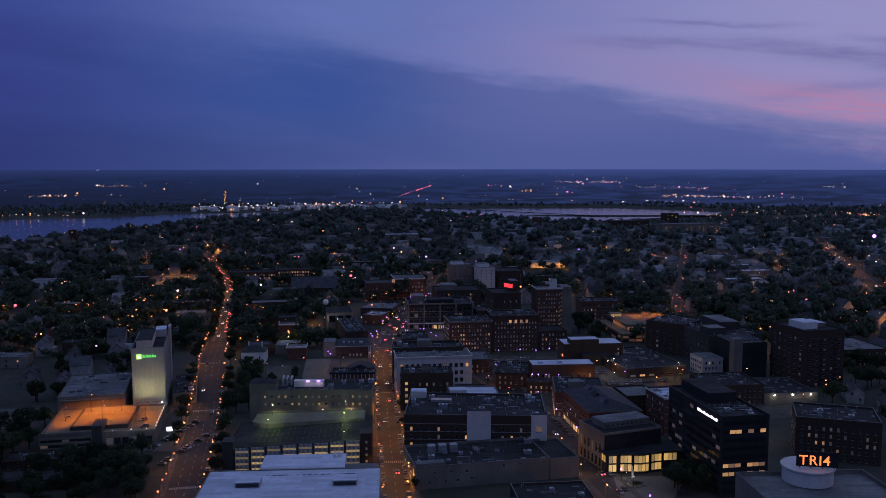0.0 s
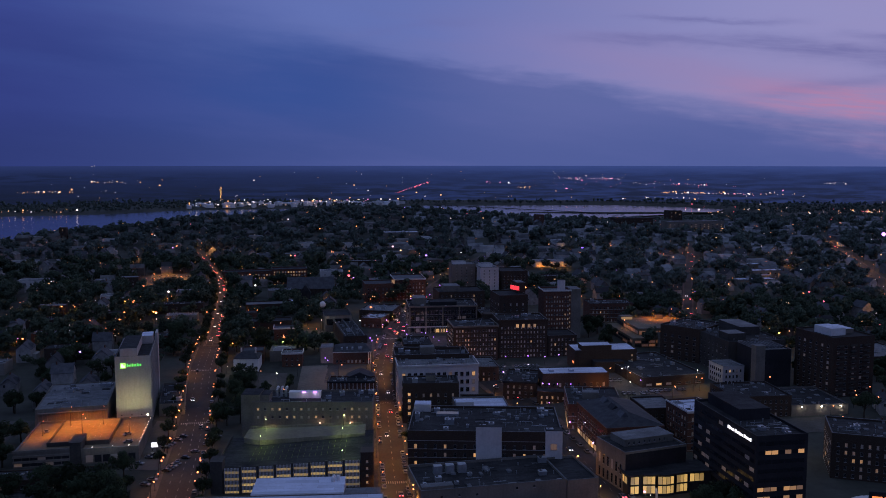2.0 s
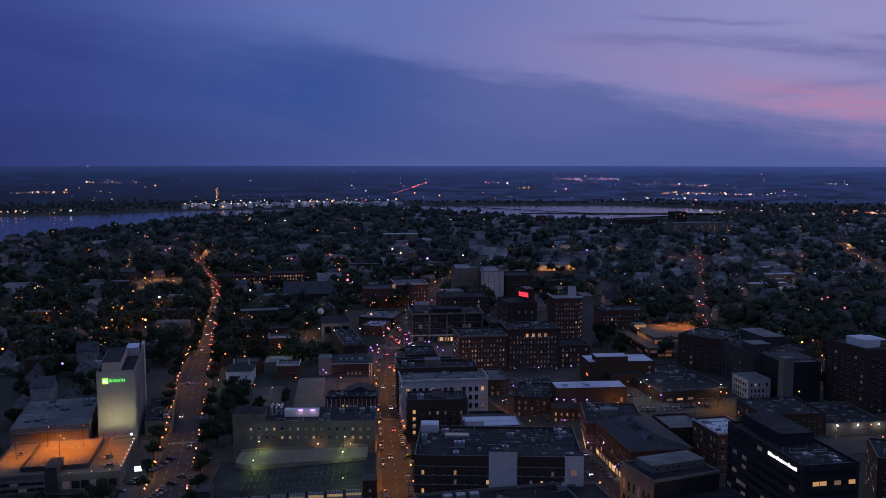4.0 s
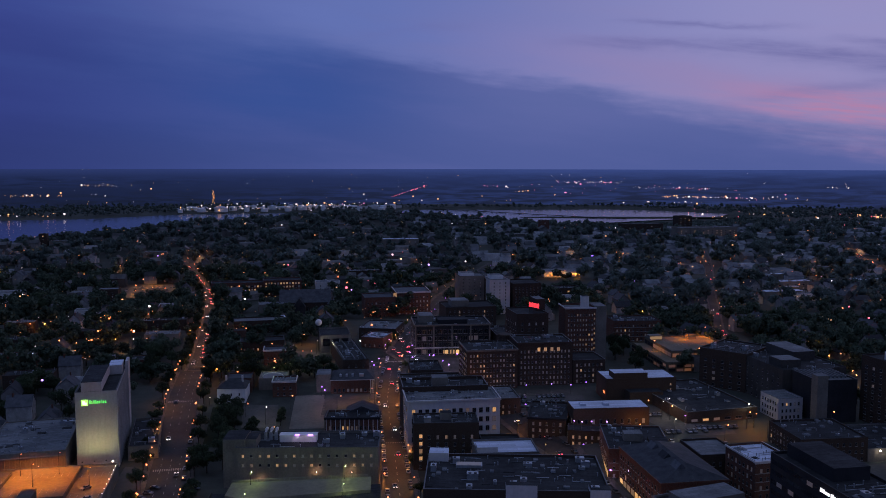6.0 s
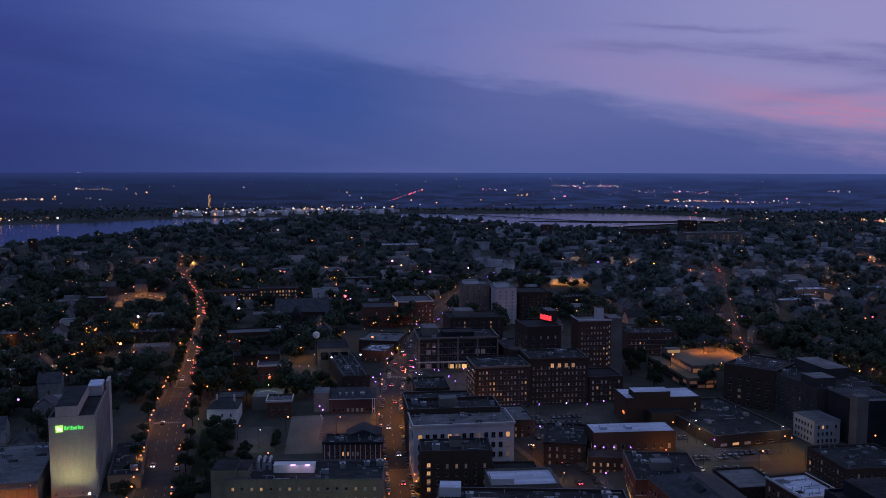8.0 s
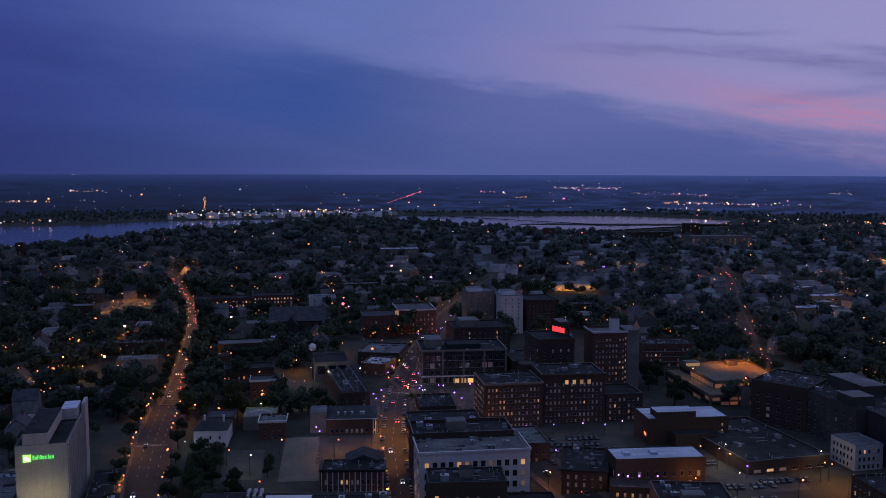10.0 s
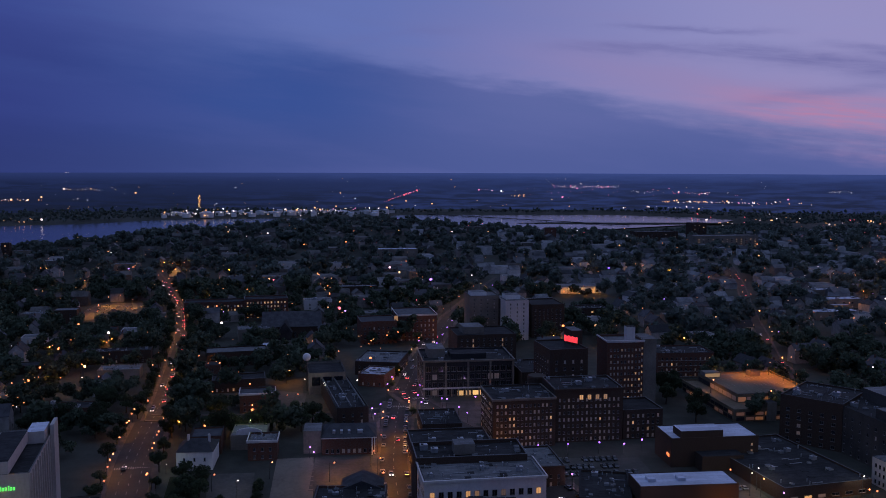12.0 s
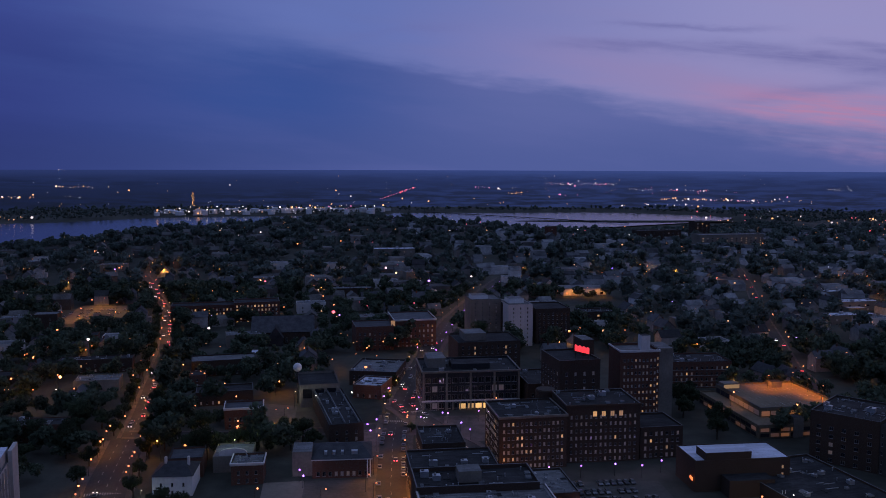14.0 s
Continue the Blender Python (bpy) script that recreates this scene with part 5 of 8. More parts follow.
    p, w, _ = block("glass_pavilion", "low glazed pavilion with glowing yellow windows under a wavy roof", "pavilion", (71.5, 367.8), (107, 373.6), 12, 8.9, M_DARKWALL, M_TAR, front=False, parapet=0)

    glow = glowing("pavilion_interior", (1.0, 0.60, 0.15), 0.42, 0.6)

    def bow(x):
        return -0.35 - 1.7 * math.exp(-((x - 15.6) / 5.0) ** 2)

    for u0, u1, n in ((1.0, 4.6, 2), (6.3, 11.2, 3), (12.2, 19.0, 4), (20.3, 25.3, 3), (26.3, 32.4, 3)):
        for z0, z1 in ((1.3, 4.4), (5.1, 8.3)):
            if z0 < 2 and u0 > 26:
                continue
            for i in range(n):
                a0, a1 = u0 + (u1 - u0) * i / n + 0.08, u0 + (u1 - u0) * (i + 1) / n - 0.08
                s = Shape()
                for q0, q1, v0, v1 in ((a0, a1, z0, z1),):
                    s.face([(q0, bow(q0), v0), (q1, bow(q1), v0), (q1, bow(q1), v1), (q0, bow(q0), v1)])
                    s.face([(q0, bow(q0) + 0.06, v1), (q1, bow(q1) + 0.06, v1), (q1, bow(q1) + 0.06, v0), (q0, bow(q0) + 0.06, v0)])
                part("window", s, glow, p)
        s = Shape()
        for i in range(n + 1):
            u = u0 + (u1 - u0) * i / n
            s.box(u - 0.08, u + 0.08, bow(u) - 0.08, 0.1, 1.0, 8.4)
        for i in range(n):
            a0, a1 = u0 + (u1 - u0) * i / n, u0 + (u1 - u0) * (i + 1) / n
            for z0, z1 in ((0.0, 1.3), (4.4, 5.1), (8.3, 8.6)):
                s.face([(a0, bow(a0) - 0.05, z0), (a1, bow(a1) - 0.05, z0), (a1, bow(a1) - 0.05, z1), (a0, bow(a0) - 0.05, z1)])
        part("window_frame", s, M_DARKWALL, p, "dark metal glazing frame")
    for y0 in (1.0, 4.0):
        s = Shape()
        s.box(-0.06, 0.04, y0, y0 + 2.4, 5.1, 8.0)
        part("window", s, glow, p)
    s = Shape()
    us = [-0.8 + (w + 1.6) * i / 36 for i in range(37)]
    for u, v in zip(us, us[1:]):
        fu, fv = bow(u) - 0.9 - 0.25 * math.sin(u * 0.9), bow(v) - 0.9 - 0.25 * math.sin(v * 0.9)
        s.face([(u, fu, 9.5), (v, fv, 9.5), (v, 12.2, 9.5), (u, 12.2, 9.5)])
        s.face([(u, fu, 8.65), (v, fv, 8.65), (v, fv, 9.5), (u, fu, 9.5)])
        s.face([(u, 12.2, 8.65), (v, 12.2, 8.65), (v, fv, 8.65), (u, fu, 8.65)])
    s.face([(us[0], 12.2, 8.65), (us[0], bow(us[0]) - 0.9, 8.65), (us[0], bow(us[0]) - 0.9, 9.5), (us[0], 12.2, 9.5)])
    s.face([(us[-1], bow(us[-1]) - 0.9, 8.65), (us[-1], 12.2, 8.65), (us[-1], 12.2, 9.5), (us[-1], bow(us[-1]) - 0.9, 9.5)])
    part("canopy", s, M_TAR, p, "dark roof slab with a wavy edge")
    lot("lot", [(72, 338), (92, 335), (106, 366), (74, 364)], M_PAVED, "paved plaza before a glazed pavilion")
    # planting bed with a leaning pale pillar
    bed = thing("planter", "low stone planting bed with green shrubs on a plaza", "planter", spot(81.6, 354.5, 0.2, 0.3))
    s = Shape()
    rim = [(4.2 * math.cos(2 * math.pi * i / 18), 3.4 * math.sin(2 * math.pi * i / 18) * (1.0 + 0.15 * math.cos(4 * math.pi * i / 18))) for i in range(18)]
    for (ax, ay), (bx, by) in zip(rim, rim[1:] + rim[:1]):
        s.face([(ax, ay, 0), (bx, by, 0), (bx, by, 0.6), (ax, ay, 0.6)])
        s.face([(ax, ay, 0.6), (bx, by, 0.6), (bx * 0.88, by * 0.88, 0.6), (ax * 0.88, ay * 0.88, 0.6)])
    s.face([(x * 0.88, y * 0.88, 0.5) for x, y in rim])
    part("rim", s, M_CONC, bed, "low stone rim")
    r2 = random.Random(12)
    s = Shape()
    for k in range(520):
        u, v = r2.gauss(0, 1.5), r2.gauss(-0.5, 1.1)
        if (u / 3.4) ** 2 + (v / 2.7) ** 2 > 1:
            continue
        z, e, an = 0.6 + r2.uniform(0, 0.8), r2.uniform(0.12, 0.28), r2.uniform(0, 6.3)
        cx, cy = e * math.cos(an), e * math.sin(an)
        s.face([(u + cx, v + cy, z), (u - cy * 0.5, v + cx * 0.5, z + 0.12), (u - cx, v - cy, z + 0.05), (u + cy * 0.5, v - cx * 0.5, z - 0.08)])
    part("shrubs", s, M_LEAF, bed, "green leafy shrubs")
    pil = thing("stone_pillar", "slender pale leaning stone pillar on a plaza", "monument", spot(82.2, 363.0, 0.2, 0.0))
    s = Shape()
    s.tube([(0, 0, 0), (-0.1, 0, 0.3), (-0.2, 0, 2.5), (-0.5, 0, 5.2)], [0.75, 0.55, 0.48, 0.36], 8)
    part("shaft", s, M_PALE, pil)
    put(LAMP_DIM, spot(80.0, 352.0, 0.6, 1.0))
    put(LAMP_DIM, spot(78.5, 358.0, 0.2, 2.0))
    n, w, _ = block("brick_tower_block", "narrow brick block with pale bands and a white roof", "office building", (110.6, 420.4), (126.9, 424.6), 22, 20, M_RED, M_WHITEROOF, storey=3.5, bay=2.8, lit=0.02, dim=0.3, sides=("left",), bands=True, cornice=M_PALE)
    units(n, w, 20, 19.2, 4, 66)
    n, w, _ = block("brick_shop_row", "brick block with a blue-grey roof", "shop building", (98, 447), (115.5, 450), 22, 13, M_BROWN, M_GREYROOF, lit=0.02)
    t, w, _ = block("office_tower", "dark glass office tower with strip windows and a lit rooftop sign", "office tower", (112.4, 340.5), (132.8, 344), 50, 34, M_DARKWALL, M_TAR, front=False, parapet=1.0)
    r = random.Random(5)
    for k in range(9):
        z = 2.2 + k * 3.5
        lit_row = k in (2, 3, 7)
        for i in range(7):
            s = Shape()
            s.box(1.0 + i * 2.65, 3.4 + i * 2.65, -0.06, 0.05, z, z + 1.5)
            part("window", s, M_LIT if lit_row and r.random() < 0.75 else M_GLASS, t)
        for i in range(14):
            s = Shape()
            s.box(-0.06, 0.05, 1.2 + i * 3.45, 4.3 + i * 3.45, z, z + 1.5)
            part("window", s, M_LITDIM if r.random() < 0.10 else M_GLASS, t)
    sign = part("sign", Shape(), M_WHITESIGN, t, "row of white glowing sign strokes")
    s = Shape()
    y = 21.0
    for wd, ht in ((1.1, 1.2), (0.7, 1.2), (0.9, 0.9), (0.8, 0.9), (0.0, 0), (1.1, 1.2), (0.9, 0.9), (0.5, 1.0), (1.0, 0.9), (0.9, 0.9), (0.0, 0), (1.1, 1.2), (0.9, 0.9), (1.0, 0.9), (0.9, 1.2)):
        if wd:
            s = Shape()
            s.box(-0.35, -0.05, y - wd, y, 30.8, 30.8 + ht)
            part("stroke", s, M_WHITESIGN, sign)
        y -= wd + 0.4
    penthouse(t, 5, 18, 22, 48, 33, 37.5, M_DARKWALL, M_TAR)
    units(t, w, 20, 33.1, 6, 67)


congress_east()


def clock_tower_block():
    b, w, _ = block("tall_office_block", "tall stone office block with a lit message sign on its roof", "office tower", (78, 196), (112, 198), 24, 55, M_CONC, M_GREYROOF, front=False, parapet=1.0)
    s = Shape()
    s.tube([(17, 19.5, 54.2), (17, 19.5, 57.6), (17, 19.5, 57.9), (17, 19.5, 58.3)], [6.2, 6.2, 6.6, 6.6], 28)
    part("cupola", s, M_PALE, b, "round pale stone cupola drum")
    sg = thing("roof_sign", "orange lamp-bulb message sign on a steel frame", "sign", b.matrix_basis @ spot(13.2, 17.0, 58.2, radians(-14)))
    s = Shape()
    s.box(-0.4, 9.6, 0.1, 0.5, 0.7, 4.6)
    part("panel", s, M_DARKWALL, sg)
    s = Shape()
    for x in (0.5, 3.2, 6, 8.8):
        s.tube([(x, 0.8, 0.0), (x, 0.8, 4.4)], [0.12, 0.12], 6)
        s.tube([(x, 2.6, 0.0), (x, 0.8, 3.6)], [0.1, 0.1], 6)
    part("frame", s, M_POLE, sg)
    cu = bpy.data.curves.new("message", "FONT")
    cu.body, cu.size, cu.extrude, cu.offset = "TRI4", 3.5, 0.06, 0.02
    cu.space_character = 1.12
    cu.materials.append(M_ORANGESIGN)
    tx = new("message", cu)
    tx.parent = sg
    tx.matrix_basis = pose(0.2, 0.0, 1.2, 90, 0, 0)


clock_tower_block()


def right_blocks():
    p, w, _ = block("brick_apartment_block", "long brick apartment block with a few lit windows", "apartment building", (162, 388), (196, 377), 26, 20, M_BROWN, M_TAR, storey=3.3, bay=3.0, lit=0.06, dim=0.2, sides=("left",))
    units(p, w, 26, 19.2, 8, 71)
    f, w, _ = block("low_warehouse", "low warehouse with a wide dark roof", "warehouse", (117, 531), (157, 541), 62, 6.5, M_BROWN, M_TAR, front=True, storey=4, win=(4.0, 1.4), bay=6, lit=0.15, dim=0.5)
    units(f, w, 62, 5.8, 12, 72)
    b, w, _ = block("white_office", "small white three-storey office with a window grid", "office building", (166.2, 536), (180, 538.6), 17, 12, M_CREAM, M_GREYROOF, storey=3.4, bay=2.2, win=(1.2, 1.9), lit=0.02, sides=("left",))
    q, w, _ = block("dark_office_block", "dark brick office block with deep windows", "office building", (147.9, 612), (169, 592), 34, 23.3, M_BROWN, M_TAR, storey=3.6, bay=4.6, win=(2.0, 1.8), lit=0.0, dim=0.03, sides=("left",))
    units(q, w, 34, 22.5, 8, 73)
    c, w, _ = block("concrete_complex", "bare concrete complex with stepped pale roofs", "office building", (176, 556), (214, 563), 60, 22.5, M_DARKCONC, M_TAR, storey=4, bay=5, lit=0.0, dim=0.03, sides=("left",), front=False)
    penthouse(c, 4, 16, 8, 20, 21.5, 26, M_DARKCONC, M_GREYROOF)
    penthouse(c, 20, 34, 22, 50, 21.5, 27, M_DARKCONC, M_GREYROOF)
    units(c, w, 60, 21.7, 14, 74)
    d, w, _ = block("concrete_complex", "blank concrete wing with a tall stair tower", "office building", (184, 531), (206, 534), 24, 23, M_DARKWALL, M_GREYROOF, front=False, lit=0.0)
    penthouse(d, -0.4, 5.5, -0.6, 5, 0, 25.5, M_CONC, M_GREYROOF, "stair_tower", "pale concrete stair tower")
    for k in range(9):
        s = Shape()
        s.box(1 + k * 2.3, 1.5 + k * 2.3, 6, 23, 22.3, 23.6)
        part("roof_beam", s, M_GREYROOF, d)
    a, w, _ = block("apartment_tower", "brick apartment tower with stacked balconies", "apartment tower", (218.7, 508), (246, 515.6), 32, 35, M_BROWN, M_TAR, storey=3.05, bay=4.4, win=(1.9, 1.6), lit=0.03, dim=0.14, sides=("left",))
    for k in range(10):
        for x in (4.5, 13.5, 22.5):
            s = Shape()
            s.box(x - 2, x + 2, -1.3, 0.0, 2.2 + 3.05 * k, 2.4 + 3.05 * k)
            s.box(x - 2, x + 2, -1.3, -1.22, 2.4 + 3.05 * k, 3.3 + 3.05 * k)
            part("balcony", s, M_DARKCONC, a)
    penthouse(a, 5, 15, 8, 22, 34, 38.5, M_WHITE, M_WHITEROOF)
    penthouse(a, 15.2, 24, 12, 26, 34, 37, M_CONC, M_WHITEROOF)
    for x, y in ((200, 468), (222, 488), (232, 484), (196, 450), (226, 497), (238, 505)):
        put(LAMP_DARK, placed(x, y))
    e, w, _ = block("brick_apartment_block", "low brick block with a dark flat roof", "apartment building", (150, 470), (182, 474), 30, 12, M_BROWN, M_TAR, lit=0.03, sides=("left",))
    units(e, w, 30, 11.2, 6, 75)
    e, w, _ = block("brick_apartment_block", "dark flat-roofed block behind trees", "apartment building", (262, 560), (300, 566), 40, 12, M_BROWN, M_GREYROOF, lit=0.05, sides=("left",))
    units(e, w, 40, 11.2, 8, 76)


right_blocks()


def lit_depot():
    """A low flat-roofed depot whose front carries three white floodlights."""
    b, w, _ = block("low_warehouse", "low flat-roofed depot with three white wall floodlights", "warehouse", (182, 473.5), (214, 477.5), 36, 6.5, M_CONC, M_TAR, front=False, parapet=0.6)
    units(b, w, 36, 5.9, 6, 104)
    for x in (5.5, 16.5, 27.5):
        f = thing("floodlight", "bright white floodlight on a depot wall", "floodlight", b.matrix_basis @ spot(x, -0.1, 5.6), "depot floodlights")
        s = Shape()
        s.box(-0.35, 0.35, -0.5, 0.0, -0.2, 0.25)
        part("housing", s, M_POLE, f)
        s = Shape()
        s.ball((0, -0.6, 0.0), 0.42, 10, 6)
        part("lens", s, M_WHITEL, f, "glowing white lens")
        d = bpy.data.lights.new("flood_light", "POINT")
        d.energy, d.color, d.shadow_soft_size = 150, (1.0, 0.9, 0.75), 0.3
        li = new("flood_light", d)
        li.parent = f
        li.location = (0, -1.6, -0.4)


lit_depot()


def deck_garage():
    fl, fr = (136.5, 634.1), (180, 639.6)
    g, w, _ = block("parking_garage", "open concrete parking deck flooded with orange light", "parking garage", fl, fr, 47, 10, M_DECK, M_DECK, z0=6.0, level=False, front=False, parapet=0.9)
    # lower decks before and beside the upper one, with their own parapets
    for x0, x1, y0, y1 in ((-9, -0.3, -15, 47), (-0.2, w + 6, -15, -0.3)):
        penthouse(g, x0, x1, y0, y1, 0, 5.6, M_DECK, M_DECK, "lower_deck", "lower parking deck of weathered concrete")
    for x0, x1, y0, y1 in ((-9.2, -9.0, -15.2, 47), (-9.0, w + 6, -15.2, -15.0), (-9, -0.3, 47, 47.2)):
        s = Shape()
        s.box(x0, x1, y0, y1, 4.9, 6.5)
        part("parapet", s, M_DECK, g, "low concrete deck parapet")
    # gaps under the upper deck, between columns: glowing sheets imitate the lamplight inside
    for b in range(9):
        s = Shape()
        s.box(0.5 + b * 4.85, 4.9 + b * 4.85, -0.06, 0.04, 5.9, 8.3)
        part("bay", s, M_SODBAY, g, "glowing sheet for a sodium-lit bay")
        s = Shape()
        s.box(0.0 + b * 4.85, 0.5 + b * 4.85, -0.2, 0.0, 5.6, 9.0)
        part("column", s, M_DECK, g)
        s = Shape()
        s.box(-0.06, 0.04, 1.5 + b * 5.0, 6.0 + b * 5.0, 5.9, 8.3)
        part("bay", s, M_SODBAY if b < 6 else M_DARKWALL, g)
    # lower bays: flush sheets, glowing for lamplight and dark for shade
    for k in range(2):
        for b in range(12):
            s = Shape()
            s.box(-9.26, -9.16, -13 + b * 5.0, -8.8 + b * 5.0, 0.7 + 2.5 * k, 2.3 + 2.5 * k)
            part("bay", s, M_SODBAY if (b * 5 + k) % 7 in (1, 3) else M_DARKWALL, g)
        for b in range(11):
            s = Shape()
            s.box(-8 + b * 5.1, -3.8 + b * 5.1, -15.26, -15.16, 0.7 + 2.5 * k, 2.3 + 2.5 * k)
            part("bay", s, M_SODBAY if (b + 2 * k) % 3 else M_DARKWALL, g)
    penthouse(g, 8, 13, -16, -10, 0, 9.5, M_CONC, M_TAR, "stair_tower", "dark concrete stair tower")
    penthouse(g, 27, 33, 38, 43, 9, 12.2, M_CONC, M_TAR, "stair_head")
    s = Shape()
    s.box(0.5, 9.5, 39, 45, 9.1, 12.0, 0)
    s.box(0.7, 9.3, 38.9, 39, 9.4, 11.4, 1)
    part("lift_lobby", s, [M_CONC, M_SHOP], g, "lit glass lift lobby")
    s = Shape()
    for r_ in range(3):
        for k in range(14):
            s.box(6 + k * 2.6, 6.12 + k * 2.6, 6 + r_ * 13, 11 + r_ * 13, 9.16, 9.17)
    part("stall_line", s, M_PAINT, g)
    m = g.matrix_basis
    for x, y in ((40, 41), (40, 13), (41, 27), (24, 37)):
        put(LAMP_DECK_LOW, m @ spot(x, y, 9.1))
    # lamps added on the lower deck to imitate the glow from inside
    for x, y in ((14, -6), (34, -6), (-5, 20)):
        put(LAMP_LOW, m @ spot(x, y, 5.6))
    b, w, _ = block("brick_apartment_block", "brick apartment block behind a parking deck", "apartment building", (120.5, 732.5), (156.6, 734.5), 24, 16, M_RED, M_TAR, lit=0.04, dim=0.4, bands=True)
    units(b, w, 24, 15.2, 5, 81)
    t, w, _ = block("brick_market_hall", "windowless red brick hall with white roofs", "hall", (83.5, 573), (124, 577), 20, 13.5, M_BROWN, M_WHITEROOF, front=False, parapet=0.4, sides=())
    penthouse(t, 4.5, 24, 0.3, 10, 13, 16.5, M_BROWN, M_WHITEROOF, "upper_hall", "raised brick upper hall")
    penthouse(t, 11, 30, -8, -0.3, 0, 7.5, M_BROWN, M_TAR, "front_annex")
    for k in range(3):
        window(t, 0.9, 1.2, M_LIT, 37.5, 0, 3 + 3 * k, 0)
    l = thing("wall_sign", "small red-orange lit sign on a brick corner", "sign", placed(83.0, 573.6, 4.5))
    s = Shape()
    s.box(-0.5, -0.15, 0, 3.2, 0, 1.1)
    part("panel", s, M_ORANGESIGN, l)


deck_garage()


def hotel_eastside():
    v, w, _ = block("brick_hotel", "six-storey brick hotel with regular lit windows", "hotel", (6.2, 599.5), (36.4, 604), 27, 24, M_BROWN, M_TAR, storey=3.1, win=(1.05, 1.6), bay=1.95, lit=0.07, dim=0.5, sides=("left",), cornice=M_CONC)
    units(v, w, 27, 23.2, 5, 91)
    v, w, _ = block("brick_hotel", "taller brick hotel wing with arched lit top windows", "hotel", (36.9, 608.5), (70.6, 612), 26, 26.5, M_BROWN, M_TAR, storey=3.2, win=(1.0, 1.6), bay=2.2, lit=0.03, dim=0.4, cornice=M_BROWN)
    for k in range(4):
        window(v, 1.9, 2.4, M_LIT, 13 + 4.0 * k, -0.08, 21.2, 0)
    units(v, w, 26, 25.7, 6, 92)
    v, w, _ = block("brick_hotel", "low brick hotel wing with small windows", "hotel", (71.2, 613), (91.4, 616), 22, 15, M_BROWN, M_TAR, storey=3.3, bay=2.4, lit=0.04, dim=0.35)
    u, w, _ = block("hotel_tower", "twelve-storey brick hotel tower with a pale parapet", "hotel", (70.7, 645.6), (90.5, 647.5), 18, 42, M_RED, M_GREYROOF, z0=-0.3, level=False, storey=3.2, win=(1.0, 1.4), bay=1.9, lit=0.10, dim=0.6, cornice=M_PALE, parapet=1.2)
    penthouse(u, w + 0.05, w + 7.5, 1, 16, 0, 42.5, M_CONC, M_GREYROOF, "stair_slab", "pale concrete stair slab")
    penthouse(u, 12, 16.5, 4, 9, 41, 48.5, M_PALE, M_TAR, "chimney", "pale square chimney")
    for k in range(12):
        window(u, 0.7, 1.3, M_LIT if k % 3 else M_LITDIM, w - 0.8, -0.09, 2.0 + 3.2 * k, 0)
    b, w, _ = block("brick_block", "dark brick block carrying a red rooftop sign", "hotel", (38, 628), (58, 632), 26, 41, M_BROWN, M_TAR, z0=-0.3, level=False, storey=3.6, bay=4.0, lit=0.04, dim=0.12, sides=("left",))
    penthouse(b, 16, 22, 12, 24, 40, 48, M_BROWN, M_GREYROOF)
    sg = thing("roof_sign", "glowing red sign on a rooftop frame", "sign", spot(46.2, 631, 42.6, radians(-55)))
    for k in range(7):
        s = Shape()
        s.box(-1.0 + 1.35 * k, -1.0 + 1.35 * k + 1.05, 0, 0.3, 2.2, 5.2 - 0.3 * (k % 2))
        part("stroke", s, M_REDSIGN, sg, "red glowing sign stroke")
    s = Shape()
    for x in (-0.8, 3, 7.5):
        s.tube([(x, 0.4, -1.6), (x, 0.4, 5.2)], [0.12, 0.12], 6)
    s.box(-1, 8.4, 0.32, 0.45, 2.0, 2.2)
    part("frame", s, M_POLE, sg)
    e = thing("silo", "round brick stair drum beside a hotel", "tower", placed(32, 640))
    s = Shape()
    s.tube([(0, 0, 0), (0, 0, 24), (0, 0, 24.6)], [4.6, 4.6, 4.2], 20)
    part("drum", s, M_BROWN, e)
    RECTS.append((26, 634, 12, 12, 0))
    w_, w, _ = block("corner_department_block", "four-storey stone and glass corner block, its base lit orange", "commercial building", (-26.7, 691), (26.2, 696.2), 34, 21.5, M_DARKWALL, M_TAR, storey=4.6, win=(3.2, 3.3), bay=3.6, lit=0.0, dim=0.12, sides=("left",), first=1.2, cornice=M_CONC, parapet=1.0)
    penthouse(w_, 4, 14, 12, 28, 20.5, 26, M_CONC, M_GREYROOF)
    penthouse(w_, 17, 38, 8, 20, 20.5, 23.5, M_DARKWALL, M_TAR)
    units(w_, w, 34, 20.6, 6, 93)
    for x in (0.0, 12.6, 25.6, 38.6, w - 1.1):
        s = Shape()
        s.box(x, x + 1.1, -0.35, -0.005, 0.3, 20.8)
        part("pilaster", s, M_CONC, w_, "pale stone pilaster")
    for y in (10.5, 22.0, 32.9):
        s = Shape()
        s.box(-0.35, -0.005, y, y + 1.1, 0.3, 20.8)
        part("pilaster", s, M_CONC, w_)
    for k in range(14):
        s = Shape()
        s.box(0.2 + k * 4.0, 0.8 + k * 4.0, -0.5, -0.02, 0.3, 4.9)
        part("pier", s, M_CONC, w_)
    s = Shape()
    s.box(-0.4, w + 0.2, -0.55, -0.02, 4.9, 5.6)
    part("base_cornice", s, M_PALE, w_, "pale stone band over the shops")
    for k in range(7):
        s = Shape()
        s.box(20 + k * 4.4, 23.4 + k * 4.4, -0.1, 0.05, 0.8, 3.6)
        part("shopfront", s, M_SHOP, w_)
    for x in (38,):
        put(LAMP_LOW, w_.matrix_basis @ spot(x, -4.5, 0.2))
    z, w, _ = block("brick_block", "brick block with a low roof behind a square", "commercial building", (30, 690), (62, 694), 34, 15, M_BROWN, M_TAR, lit=0.02)
    units(z, w, 34, 14.2, 6, 94)
